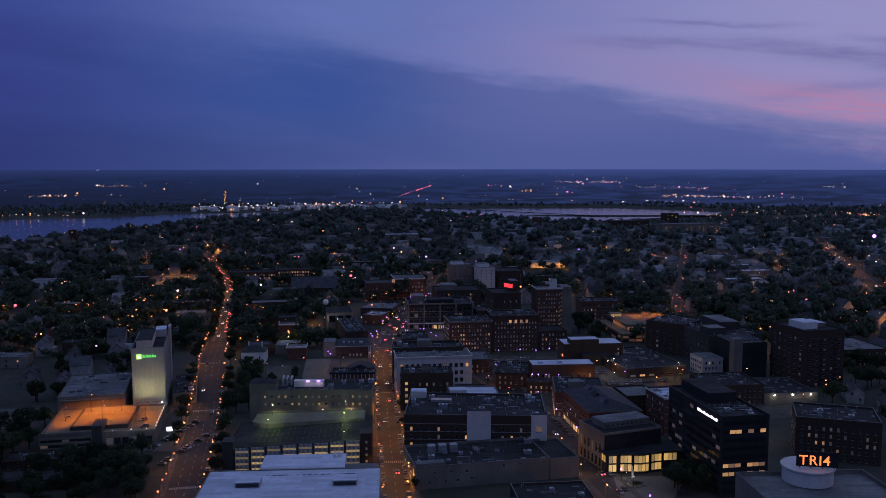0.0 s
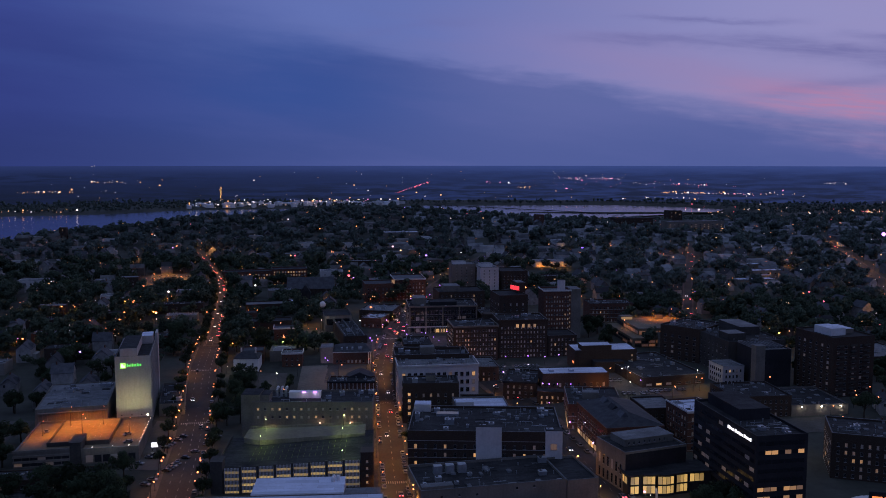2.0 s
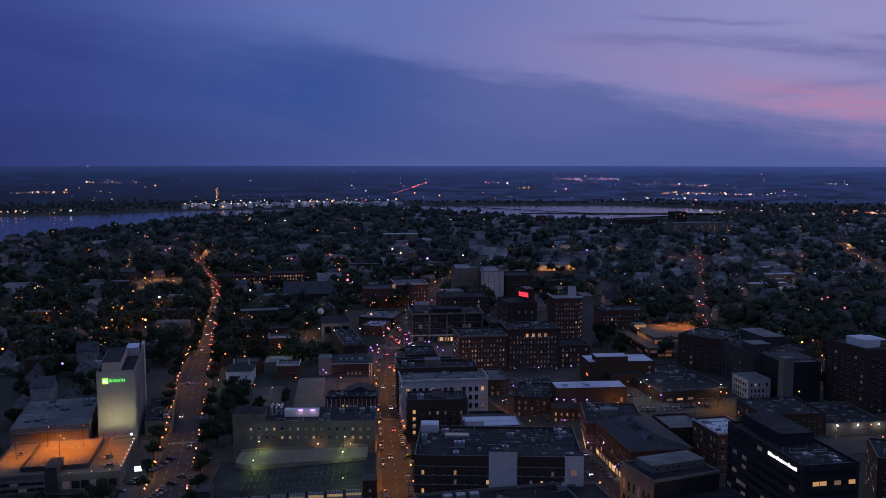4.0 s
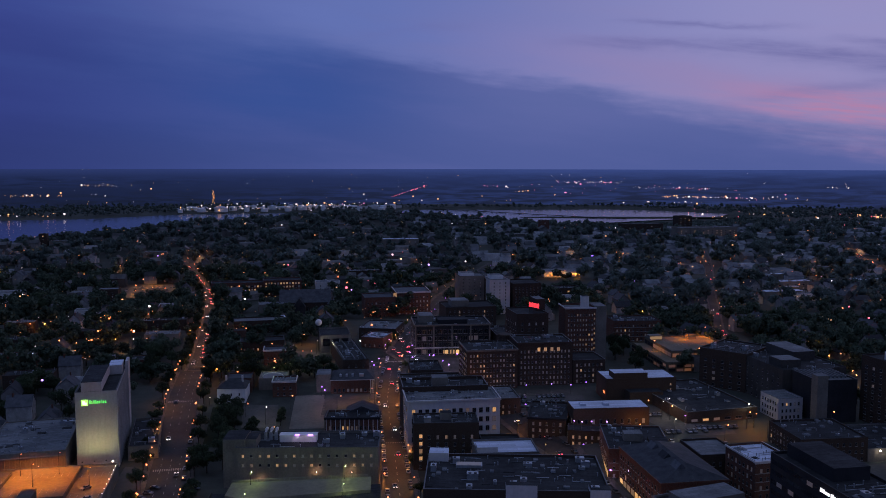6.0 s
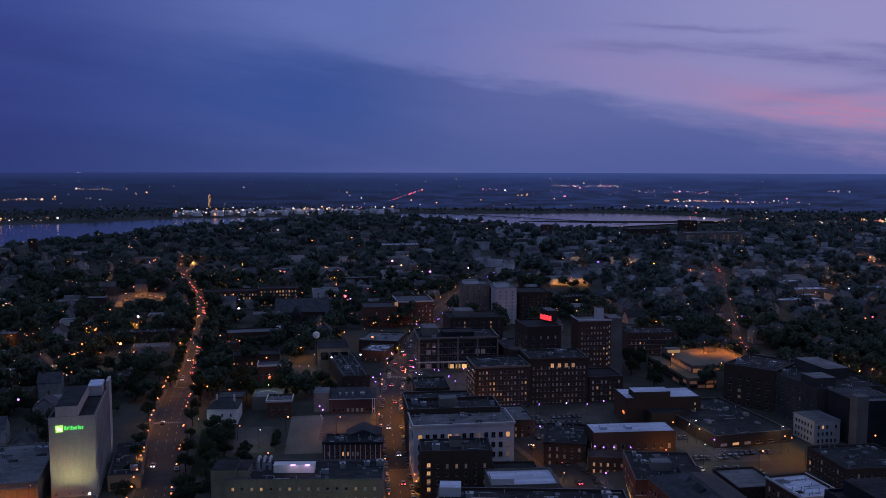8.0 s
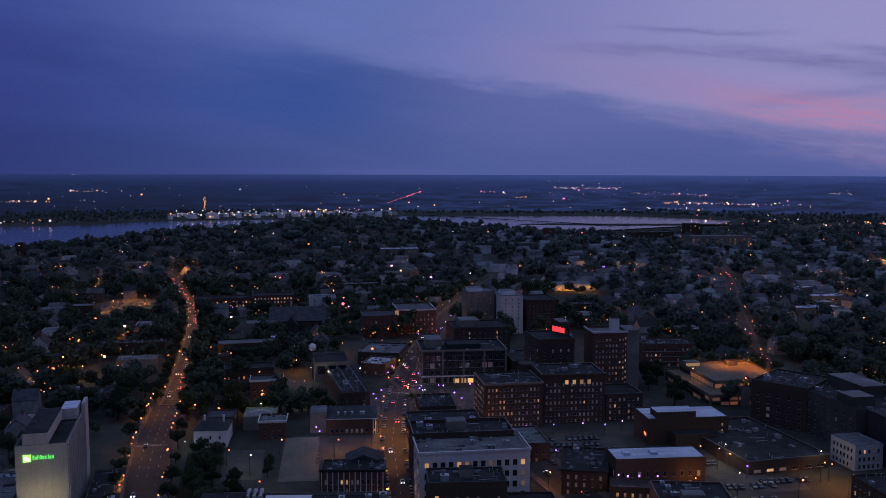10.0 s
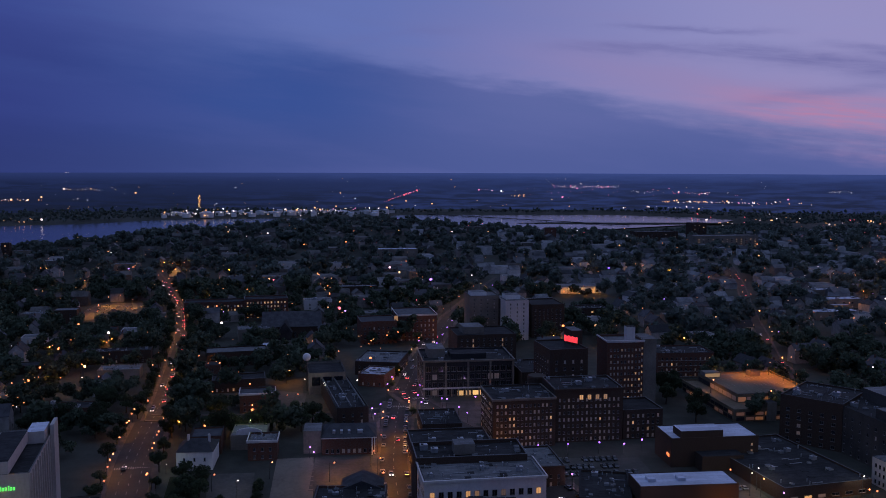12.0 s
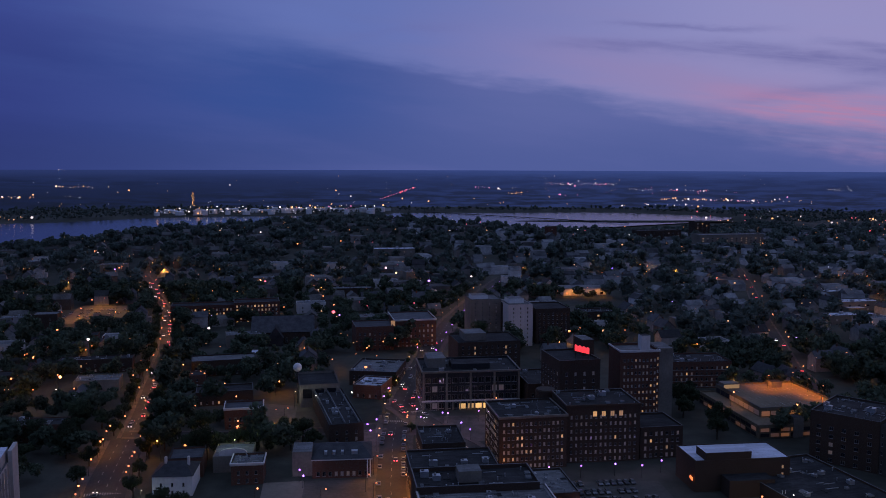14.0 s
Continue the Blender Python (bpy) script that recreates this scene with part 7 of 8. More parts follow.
def far_houses():
    """Houses too far off to be told apart, as one body of walls and roofs."""
    s = Shape()
    r = random.Random(9)
    n = 0
    while n < 800:
        y = r.uniform(900, 1950)
        x = r.uniform(-1, 1) * 0.56 * y
        if x < 900 and y > along(NEAR_BANK, x) - 330 or not clear(x, y, 8):
            continue
        if any(abs(x - a) < 13 and abs(y - b) < 13 for a, b in SPOTS):
            continue
        SPOTS.append((x, y))
        n += 1
        z, a = ground(x, y), radians(r.choice((12, 102)) + r.uniform(-5, 5))
        w, d, h = r.uniform(4, 5.5), r.uniform(5.5, 9), r.uniform(5.5, 9.5)
        flat = r.random() < 0.22
        mw = 0 if x > 40 + r.uniform(-120, 120) else 2
        if flat:
            w, d = w * 1.8, d * 1.6
        s.box(-w, w, -d, d, z - 2, z + h, mw, mw + 1, a, (x, y))
        if not flat:
            c, q = math.cos(a), math.sin(a)
            rise = w * 0.75
            pts = [(-w - .4, -d), (w + .4, -d), (w + .4, d), (-w - .4, d)]
            b = [(x + u * c - v * q, y + u * q + v * c, z + h - .2) for u, v in pts]
            t = [(x - v * q, y + v * c, z + h + rise) for v in (-d, d)]
            nn = len(s.v)
            s.v.extend(b + t)
            for fc in ((0, 1, 4), (1, 2, 5, 4), (2, 3, 5), (3, 0, 4, 5)):
                s.f.append(tuple(nn + i for i in fc))
                s.m.append(mw + 1)
    ob = part("far_houses", s, [M_FARWALL, M_FARROOF, M_DARKWALLS, M_DARKROOF])
    tagged(ob, "far clapboard houses with pale walls and grey roofs on the hill", "houses", kind="stuff")


far_houses()


def hill_blocks():
    """Larger blocks on the hill and beside the river."""
    for x, y, w, d, h, wall, roof, lit, label in (
            (160, 1500, 14, 14, 20, M_RED, M_TAR, 0.25, "slender brick tower on the hill with lit windows"),
            (294, 1503, 70, 20, 20, M_BROWN, M_GREYROOF, 0.12, "broad hospital block on the hill with lit rooms"),
            (370.7, 1452, 100, 26, 21, M_CONC, M_GREYROOF, 0.5, "long pale hospital building with rows of lit rooms"),
            (420, 1630, 26, 22, 33, M_BROWN, M_TAR, 0.14, "hospital tower on the hill"),
            (-557, 1294, 10, 10, 19, M_BROWN, M_TAR, 0.30, "dark brick tower by the river bank"),
            (-546, 1300, 40, 16, 8, M_CONC, M_GREYROOF, 0.03, "long low hall beside a tower above the river"),
            (300, 905, 44, 16, 9, M_CONC, M_WHITEROOF, 0.05, "low school with a pale flat roof"),
            (420, 980, 50, 18, 9, M_CONC, M_WHITEROOF, 0.03, "low warehouse with a pale flat roof"),
            (330, 960, 46, 18, 9, M_CONC, M_WHITEROOF, 0.03, "low hall with a pale flat roof"),
            (-110, 1010, 40, 16, 11, M_BROWN, M_GREYROOF, 0.1, "low brick school among trees"),
            (-420, 880, 50, 18, 9, M_PALE, M_GREYROOF, 0.08, "long pale house row among trees"),
            (-500, 1020, 60, 18, 9, M_PALE, M_GREYROOF, 0.05, "long pale hall among trees"),
            (60, 930, 30, 18, 12, M_PALE, M_GREYROOF, 0.05, "pale apartment house among trees"),
            (100, 900, 26, 18, 12, M_BROWN, M_TAR, 0.1, "brick apartment house among trees")):
        r = radians(10)
        b, w2, _ = block("hill_block", label, "building", (x, y), (x + w * math.cos(r), y + w * math.sin(r)), d, h, wall, roof, storey=3.4, bay=7.5, win=(2.2, 1.7), lit=lit, dim=0.1, z0=ground(x, y) - 1)
        units(b, w2, d, h - 0.8, 2, int(x + y))


hill_blocks()

# ---------------------------------------------------------------- trees


def leaf_cloud(r, n, centres, size, heart):
    """Small leaf sprays scattered about the limb tips, as quads."""
    v, f, nor = [], [], []
    for k in range(n):
        c, rad = centres[k % len(centres)]
        d = Vector((r.gauss(0, 1), r.gauss(0, 1), r.gauss(0, 0.85))).normalized() * rad * r.uniform(0.55, 1.0)
        p = Vector(c) + d
        q = Vector((r.gauss(0, 1), r.gauss(0, 1), r.gauss(0, 1) + 0.6)).normalized()
        out = ((p - heart).normalized() + d.normalized()).normalized()
        if q.dot(out) < 0:
            q = -q
        out = (out + 0.5 * q).normalized()
        u = q.orthogonal().normalized()
        w = q.cross(u)
        s = size * r.uniform(0.6, 1.3)
        b = len(v)
        v += [tuple(p + u * s + w * s * 0.3), tuple(p + w * s * 0.8 - u * 0.2 * s), tuple(p - u * s), tuple(p - w * s * 0.8)]
        f.append((b, b + 1, b + 2, b + 3))
        nor += [tuple(out)] * 4
    return v, f, nor


def make_tree(seed):
    r = random.Random(seed)
    h = r.uniform(9, 14)
    ob = thing("tree", "leafy deciduous street tree in dark summer foliage", "tree", group="trees")
    s = Shape()
    top = (r.uniform(-0.5, 0.5), r.uniform(-0.5, 0.5), h * 0.55)
    s.tube([(0, 0, -0.6), (0.1, 0, h * 0.28), top], [0.38, 0.27, 0.16], 7)
    tips = []
    for k in range(8):
        a = 2 * math.pi * k / 8 + r.uniform(-0.3, 0.3)
        rr = h * r.uniform(0.18, 0.34)
        tip = (rr * math.cos(a), rr * math.sin(a), h * r.uniform(0.48, 0.82))
        z0 = h * r.uniform(0.26, 0.45)
        s.tube([(0.08, 0, z0), tuple((Vector((0, 0, z0)) + Vector(tip)) / 2 + Vector((0, 0, 0.4))), tip], [0.14, 0.09, 0.04], 5)
        tips.append((tip, h * r.uniform(0.13, 0.2)))
    tips.append(((top[0], top[1], h * 0.86), h * 0.16))
    tips.append(((top[0] * 2, 0, h * 0.68), h * 0.2))
    part("trunk", s, M_BARK, ob)
    v, f, nor = leaf_cloud(r, 2200, tips, 0.31, Vector((0, 0, h * 0.6)))
    me = bpy.data.meshes.new("crown")
    me.from_pydata(v, [], f)
    me.normals_split_custom_set_from_vertices(nor)
    me.materials.append(M_LEAF)
    part("crown", me, None, ob)
    return ob


TREES = [make_tree(300 + k) for k in range(8)]
TR = random.Random(12)
TREE_AT = []


def plant(x, y, k=None, z=None):
    p = TREES[TR.randrange(8)]
    k = k or TR.uniform(0.75, 1.3)
    m = spot(x, y, ground(x, y) if z is None else z, TR.uniform(0, 6.3)) @ Matrix.Diagonal((k, k, k * TR.uniform(0.85, 1.1), 1))
    TREE_AT.append((x, y))
    if p.name not in FIRST:
        FIRST[p.name] = 1
        p.matrix_basis = m
    else:
        c = copy_thing(p, Matrix())
        c.matrix_basis = m


for x, y, k in ((-154, 384, 1.0), (-147, 380, 0.9), (-137, 386, 1.1), (-160, 378, 1.0), (-131, 372, 0.9), (-196, 402, 1.1), (-205, 410, 1.2), (-200, 395, 1.0), (-212, 398, 1.2), (-214, 430, 1.1),
                (-140, 366, 1.5), (-150, 364, 1.4), (-134, 358, 1.5), (-160, 366, 1.2), (-198, 380, 1.5), (-206, 372, 1.6), (-214, 384, 1.6), (-204, 358, 1.6), (-216, 362, 1.5), (-140, 352, 1.5), (-126, 342, 1.3), (-150, 338, 1.5), (-166, 340, 1.4), (-190, 338, 1.5), (-206, 340, 1.5), (-222, 350, 1.6), (-174, 364, 1.2), (-208, 424, 1.4), (-220, 416, 1.5), (-232, 408, 1.5), (-204, 436, 1.2), (-226, 392, 1.6), (-238, 396, 1.5), (-128, 350, 1.2), (-136, 342, 1.1), (-146, 350, 1.2), (-158, 352, 1.0), (-170, 356, 1.2), (-182, 352, 1.1), (-194, 362, 1.2), (-122, 334, 1.1), (-140, 328, 1.1), (-160, 332, 1.2), (-180, 336, 1.2), (-200, 346, 1.2), (-150, 312, 1.2), (-170, 316, 1.1), (-130, 312, 1.0),
                (-84, 640, 1.2), (-92, 634, 1.25), (-78, 632, 1.1), (-99, 644, 1.1), (-88, 628, 1.0), (-97, 548, 0.7), (-118, 620, 1.0), (-112, 628, 1.1), (-104, 620, 0.9),
                (-152, 604, 1.2), (-150, 618, 1.2), (-146, 628, 1.0), (-143, 560, 0.7), (-112, 500, 1.1), (-108, 488, 1.2), (-104, 478, 1.0), (-110, 512, 1.1), (-100, 498, 1.0), (-114, 524, 1.0), (-92, 530, 0.5), (-93, 538, 0.55), (-94, 546, 0.5), (-95, 554, 0.55), (-96, 562, 0.5), (-118, 470, 1.1), (-112, 462, 1.0), (-106, 466, 1.0), (-104, 520, 0.8),
                (116, 641, 1.1), (121, 655, 1.2), (112, 690, 1.3), (118, 702, 1.3), (124, 714, 1.1), (110, 676, 1.2), (119, 690, 1.2), (-128, 512, 0.9), (-126, 500, 0.9), (-130, 528, 0.9), (-118, 508, 1.0), (-114, 500, 1.0), (-134, 556, 0.8), (-124, 548, 1.0), (-120, 536, 0.9), (114, 500, 1.0), (128, 505, 0.9), (-4, 600, 0.9), (-3, 612, 1.0), (0, 622, 0.9), (-35, 650, 0.8)):
    x, y = site(x, y)
    if clear(x, y, 0.5):
        plant(x, y, k)
for key, o, a0, a1, gap in (("spring", 11.0, 120, 420, 19), ("spring", -11.0, 180, 420, 20), ("spring_west", 7.4, 5, 470, 14), ("spring_west", -7.6, 5, 470, 14), ("free", 8.0, 150, 470, 44), ("congress", -8.5, 480, 700, 26)):
    at = a0
    while at < a1:
        pts, rest = STREETS[key][0], at
        for (ax, ay), (bx, by) in zip(pts, pts[1:]):
            d = math.hypot(bx - ax, by - ay)
            if rest <= d:
                ux, uy = (bx - ax) / d, (by - ay) / d
                x, y = ax + ux * rest + uy * o, ay + uy * rest - ux * o
                plant(x, y, TR.uniform(0.45, 0.7) if key[:6] != "spring" else TR.uniform(0.6, 0.9))
                break
            rest -= d
        at += gap * TR.uniform(0.7, 1.3)
for x0, x1, y0, y1, n in ((168, 340, 415, 545, 34), (-335, -208, 385, 500, 26), (-128, -100, 590, 640, 6)):
    for _ in range(n * 6):
        if n <= 0:
            break
        x, y = TR.uniform(x0, x1), TR.uniform(y0, y1)
        if clear(x, y, 3.0) and not any(abs(x - a) < 8 and abs(y - b) < 8 for a, b in SPOTS):
            plant(x, y)
            n -= 1
tries = 0
while len(TREE_AT) < 270 and tries < 9000:
    tries += 1
    y = 480 + 420 * TR.random()
    x = TR.uniform(-1, 1) * (0.55 * y + 20)
    if -80 < x < 140 and y < 760 or (-138 < x < -80 and y < 600) or (x > 60 and y < 520) or not clear(x, y, 3.0):
        continue
    if any(abs(x - a) < 7 and abs(y - b) < 7 for a, b in SPOTS):
        continue
    plant(x, y)

for x, y, k in ((97, 351, 1.1), (104, 355, 1.2), (101, 346, 1.0), (108, 349, 1.15), (96, 343, 0.9)):
    plant(x, y, k)
# dark trees over the lawn, and round the houses behind the hotel
for x, y, k in ((-114, 502, 0.8), (-119, 511, 0.95), (-113, 519, 0.8), (-120, 527, 1.0), (-116, 537, 0.85), (-124, 544, 1.0), (-127, 555, 0.95), (-119, 552, 0.8)):
    plant(*site(x, y), k)
LR = random.Random(64)
for _ in range(46):
    x, y = LR.uniform(-245, -178), LR.uniform(530, 640)
    if clear(x, y, 2.0):
        plant(x, y, LR.uniform(0.8, 1.25))


def woods(name, label, count, pick, seed, size, leaves=26, leaf=None):
    """Many far crowns in one mesh, each a loose cloud of leaf sprays on a stem."""
    g = np.random.default_rng(seed)
    r = random.Random(seed)
    at = []
    while len(at) < count:
        p = pick(r)
        if p:
            at.append(p)
    at = np.array(at)
    n = len(at)
    rad = (0.55 + 0.95 * g.random(n) ** 1.4) * size
    hgt = rad * g.uniform(1.7, 2.5, n)
    dirs = g.normal(size=(n, leaves, 3))
    dirs /= np.linalg.norm(dirs, axis=2, keepdims=True)
    dirs *= g.uniform(0.55, 1.0, (n, leaves, 1))
    # the sprays gather round a few limbs, so that the crown is lumpy
    limbs = g.normal(size=(n, 7, 3))
    limbs /= np.linalg.norm(limbs, axis=2, keepdims=True)
    limbs *= g.uniform(0.40, 0.75, (n, 7, 1))
    pickd = g.integers(0, 7, (n, leaves))
    dirs = np.take_along_axis(limbs, pickd[..., None], 1) + dirs * 0.46
    p = np.stack([at[:, 0, None] + dirs[..., 0] * rad[:, None], at[:, 1, None] + dirs[..., 1] * rad[:, None], at[:, 2, None] + hgt[:, None] * 0.62 + dirs[..., 2] * hgt[:, None] * 0.40], -1)
    q = g.normal(size=(n, leaves, 3)) + (0, 0, 0.5)
    q /= np.linalg.norm(q, axis=2, keepdims=True)
    soft = dirs + (0, 0, 0.25)
    q *= np.where(np.sum(q * soft, axis=2, keepdims=True) < 0, -1.0, 1.0)
    soft = soft / np.linalg.norm(soft, axis=2, keepdims=True) + 0.5 * q
    u = np.cross(q, (0.31, 0.52, 0.79))
    u /= np.linalg.norm(u, axis=2, keepdims=True)
    w = np.cross(q, u)
    s = (rad[:, None] * g.uniform(0.7, 1.3, (n, leaves)) * 2.6 / math.sqrt(leaves))[..., None]
    quad = np.stack([p + u * s, p + w * s * 0.9 - u * s * 0.25, p - u * s, p - w * s * 0.9], 2).reshape(-1, 3)
    me = bpy.data.meshes.new(name)
    k = n * leaves
    me.vertices.add(4 * k)
    me.vertices.foreach_set("co", quad.ravel())
    me.loops.add(4 * k)
    me.loops.foreach_set("vertex_index", np.arange(4 * k))
    me.polygons.add(k)
    me.polygons.foreach_set("loop_start", np.arange(0, 4 * k, 4))
    me.update(calc_edges=True)
    soft /= np.linalg.norm(soft, axis=2, keepdims=True)
    me.normals_split_custom_set_from_vertices(np.repeat(soft.reshape(-1, 3), 4, axis=0))
    me.materials.append(leaf or M_FARLEAF)
    ob = new(name, me)
    tagged(ob, label, "woods", kind="stuff")


def pick_hill(r):
    y = 560 + 1450 * r.random() ** 0.75
    x = r.uniform(-1, 1) * 0.57 * y
    if (-85 < x < 140 and y < 800) or (x > 60 and y < 600):
        return None
    if x < 900 and y > along(NEAR_BANK, x) - 90:
        return None
    if not clear(x, y, 3.0):
        return None
    return x, y, ground(x, y)


SPOT_GRID = {}
for a, b in SPOTS:
    SPOT_GRID.setdefault((int(a // 12), int(b // 12)), []).append((a, b))


def pick_between(r):
    p = pick_hill(r)
    if p is None:
        return None
    i, j = int(p[0] // 12), int(p[1] // 12)
    for di in (-1, 0, 1):
        for dj in (-1, 0, 1):
            for a, b in SPOT_GRID.get((i + di, j + dj), ()):
                if abs(p[0] - a) < 6.5 and abs(p[1] - b) < 8.5:
                    return None
    return p


def pick_shore(r, x0=-1100, x1=60):
    """The crest above the river, and the low trees on the near bank."""
    x = r.uniform(x0, x1)
    y = along(NEAR_BANK, x) - r.uniform(60 + 130 * step(-150, 250, x), 420 + 60 * step(-150, 250, x))
    return (x, y, ground(x, y)) if abs(x) < 0.6 * y else None


def pick_far(r):
    x = r.uniform(-2300, 2300)
    y = r.uniform(2400, 3150)
    if abs(x) > 0.58 * y or math.hypot(x, y - 100) > 3150 or (x < 900 and y < along(FAR_BANK, x) + 25):
        return None
    return x, y, ground(x, y)


def pick_near(r):
    p = pick_between(r)
    return p if p and p[1] < 1050 and (p[0] < 130 or p[1] < 800) else None


def pick_upper(r):
    p = pick_between(r)
    return p if p and p[1] >= 1050 and p[0] < 130 else None


def pick_east(r):
    p = pick_between(r)
    return p if p and p[1] >= 800 and p[0] >= 130 else None


woods("hill_woods", "dense dark summer trees between the houses of the hill", 1500, pick_near, 31, 5.6, 300)
# the woods from here on carry leaf colours paled for haze
woods("upper_woods", "dense summer trees on the upper hill", 1600, pick_upper, 34, 6.2, 120, M_HAZELEAF)
woods("east_woods", "summer trees on the eastern slope, leaves paled by painted haze", 1500, pick_east, 35, 6.4, 140, M_PALELEAF)
woods("shore_woods", "dark wooded bank above the river", 1300, pick_shore, 32, 6.4, 100, M_HAZELEAF)
woods("shore_woods", "low trees on the flat bank of the river", 900, lambda r: pick_shore(r, 60, 900), 36, 4.0, 60, M_HAZELEAF)
woods("far_woods", "distant dark woods beyond the river", 2300, pick_far, 33, 3.8, 14, M_HAZELEAF)

# ---------------------------------------------------------------- beyond the river


def tank_farm():
    r = random.Random(44)
    for k in range(44):
        x = -800 + 15 * k + r.uniform(-8, 8)
        y = along(FAR_BANK, x) + r.uniform(24, 150)
        ob = thing("storage_tank", "white round oil storage tank on the far bank", "storage tank", spot(x, y, ground(x, y)), "oil tanks")
        rad, h = r.uniform(7, 14), r.uniform(8, 14)
        s = Shape()
        s.tube([(0, 0, -2), (0, 0, h)], [rad, rad], 20)
        part("shell", s, M_WHITE, ob)
        s = Shape()
        s.tube([(0, 0, h), (0, 0, h + 1.6)], [rad * 1.01, 0.4], 20)
        part("cap", s, M_WHITEROOF, ob)
    for k in range(14):
        x = -470 + 24 * k + r.uniform(-8, 8)
        y = along(FAR_BANK, x) + r.uniform(60, 200)
        block("waterfront_shed", "pale waterfront shed across the river", "shed", (x, y), (x + r.uniform(18, 34), y + 2), 20, r.uniform(7, 13), M_PALE, M_GREYROOF, front=False, z0=ground(x, y) - 1)
    # lattice stack hung with lamps
    ob = thing("lit_mast", "tall lattice mast hung with orange lamps", "mast", spot(-795, 3195, ground(-795, 3195)))
    s = Shape()
    for u, v in ((-3, -3), (3, -3), (3, 3), (-3, 3)):
        s.tube([(u, v, 0), (u * 0.6, v * 0.6, 48)], [0.5, 0.3], 5)
    for z in range(4, 48, 6):
        s.box(-2.8, 2.8, -2.8, -2.4, z, z + 0.5)
    part("lattice", s, M_POLE, ob)
    s = Shape()
    for k in range(13):
        s.ball((r.uniform(-3.5, 3.5), -3.2, 2 + 3.5 * k), 1.25, 6, 4)
    part("lamps", s, glowing("mast_lamp", (1.0, 0.45, 0.12), 2.6), ob, "string of orange lamps")


tank_farm()


def causeway():
    s = Shape()
    for k in range(28):
        a, b = k / 28, (k + 1) / 28
        x0, x1 = -20 + 540 * a, -20 + 540 * b
        y0, y1 = 3030 - 540 * a, 3030 - 540 * b
        z = -19
        s.face([(x0, y0, z), (x1, y1, z), (x1, y1 + 10, z), (x0, y0 + 10, z)])
        s.face([(x0, y0, z - 1.5), (x1, y1, z - 1.5), (x1, y1, z), (x0, y0, z)])
        if k % 2 == 0:
            s.box(x0 - 1, x0 + 1, y0 + 3, y0 + 7, -24, z - 1.4)
    ob = part("road_bridge", s, M_DARKWALL)
    tagged(ob, "long low road bridge over the tidal river", "bridge")
    # marshy spit
    s = Shape()
    n = 22
    ring = []
    for k in range(n):
        a = 2 * math.pi * k / n
        ring.append((560 + 330 * math.cos(a), 2600 + (38 + 10 * math.sin(3 * a)) * math.sin(a), -21.3))
    s.face(ring)
    ob = part("mud_bank", s, M_GRASS)
    tagged(ob, "dark grassy mud bank in the river", "mud bank", kind="structure")


causeway()


def lights_of(name, label, mat, places, size, squash=0.8):
    s = Shape()
    r = random.Random(len(places))
    for x, y, z in places:
        k = size * (0.5 + 1.5 * r.random() ** 6)
        s.ball((x, y, z), k, 6, 4, 0, squash)
    ob = part(name, s, mat)
    tagged(ob, label, "lights", kind="stuff")


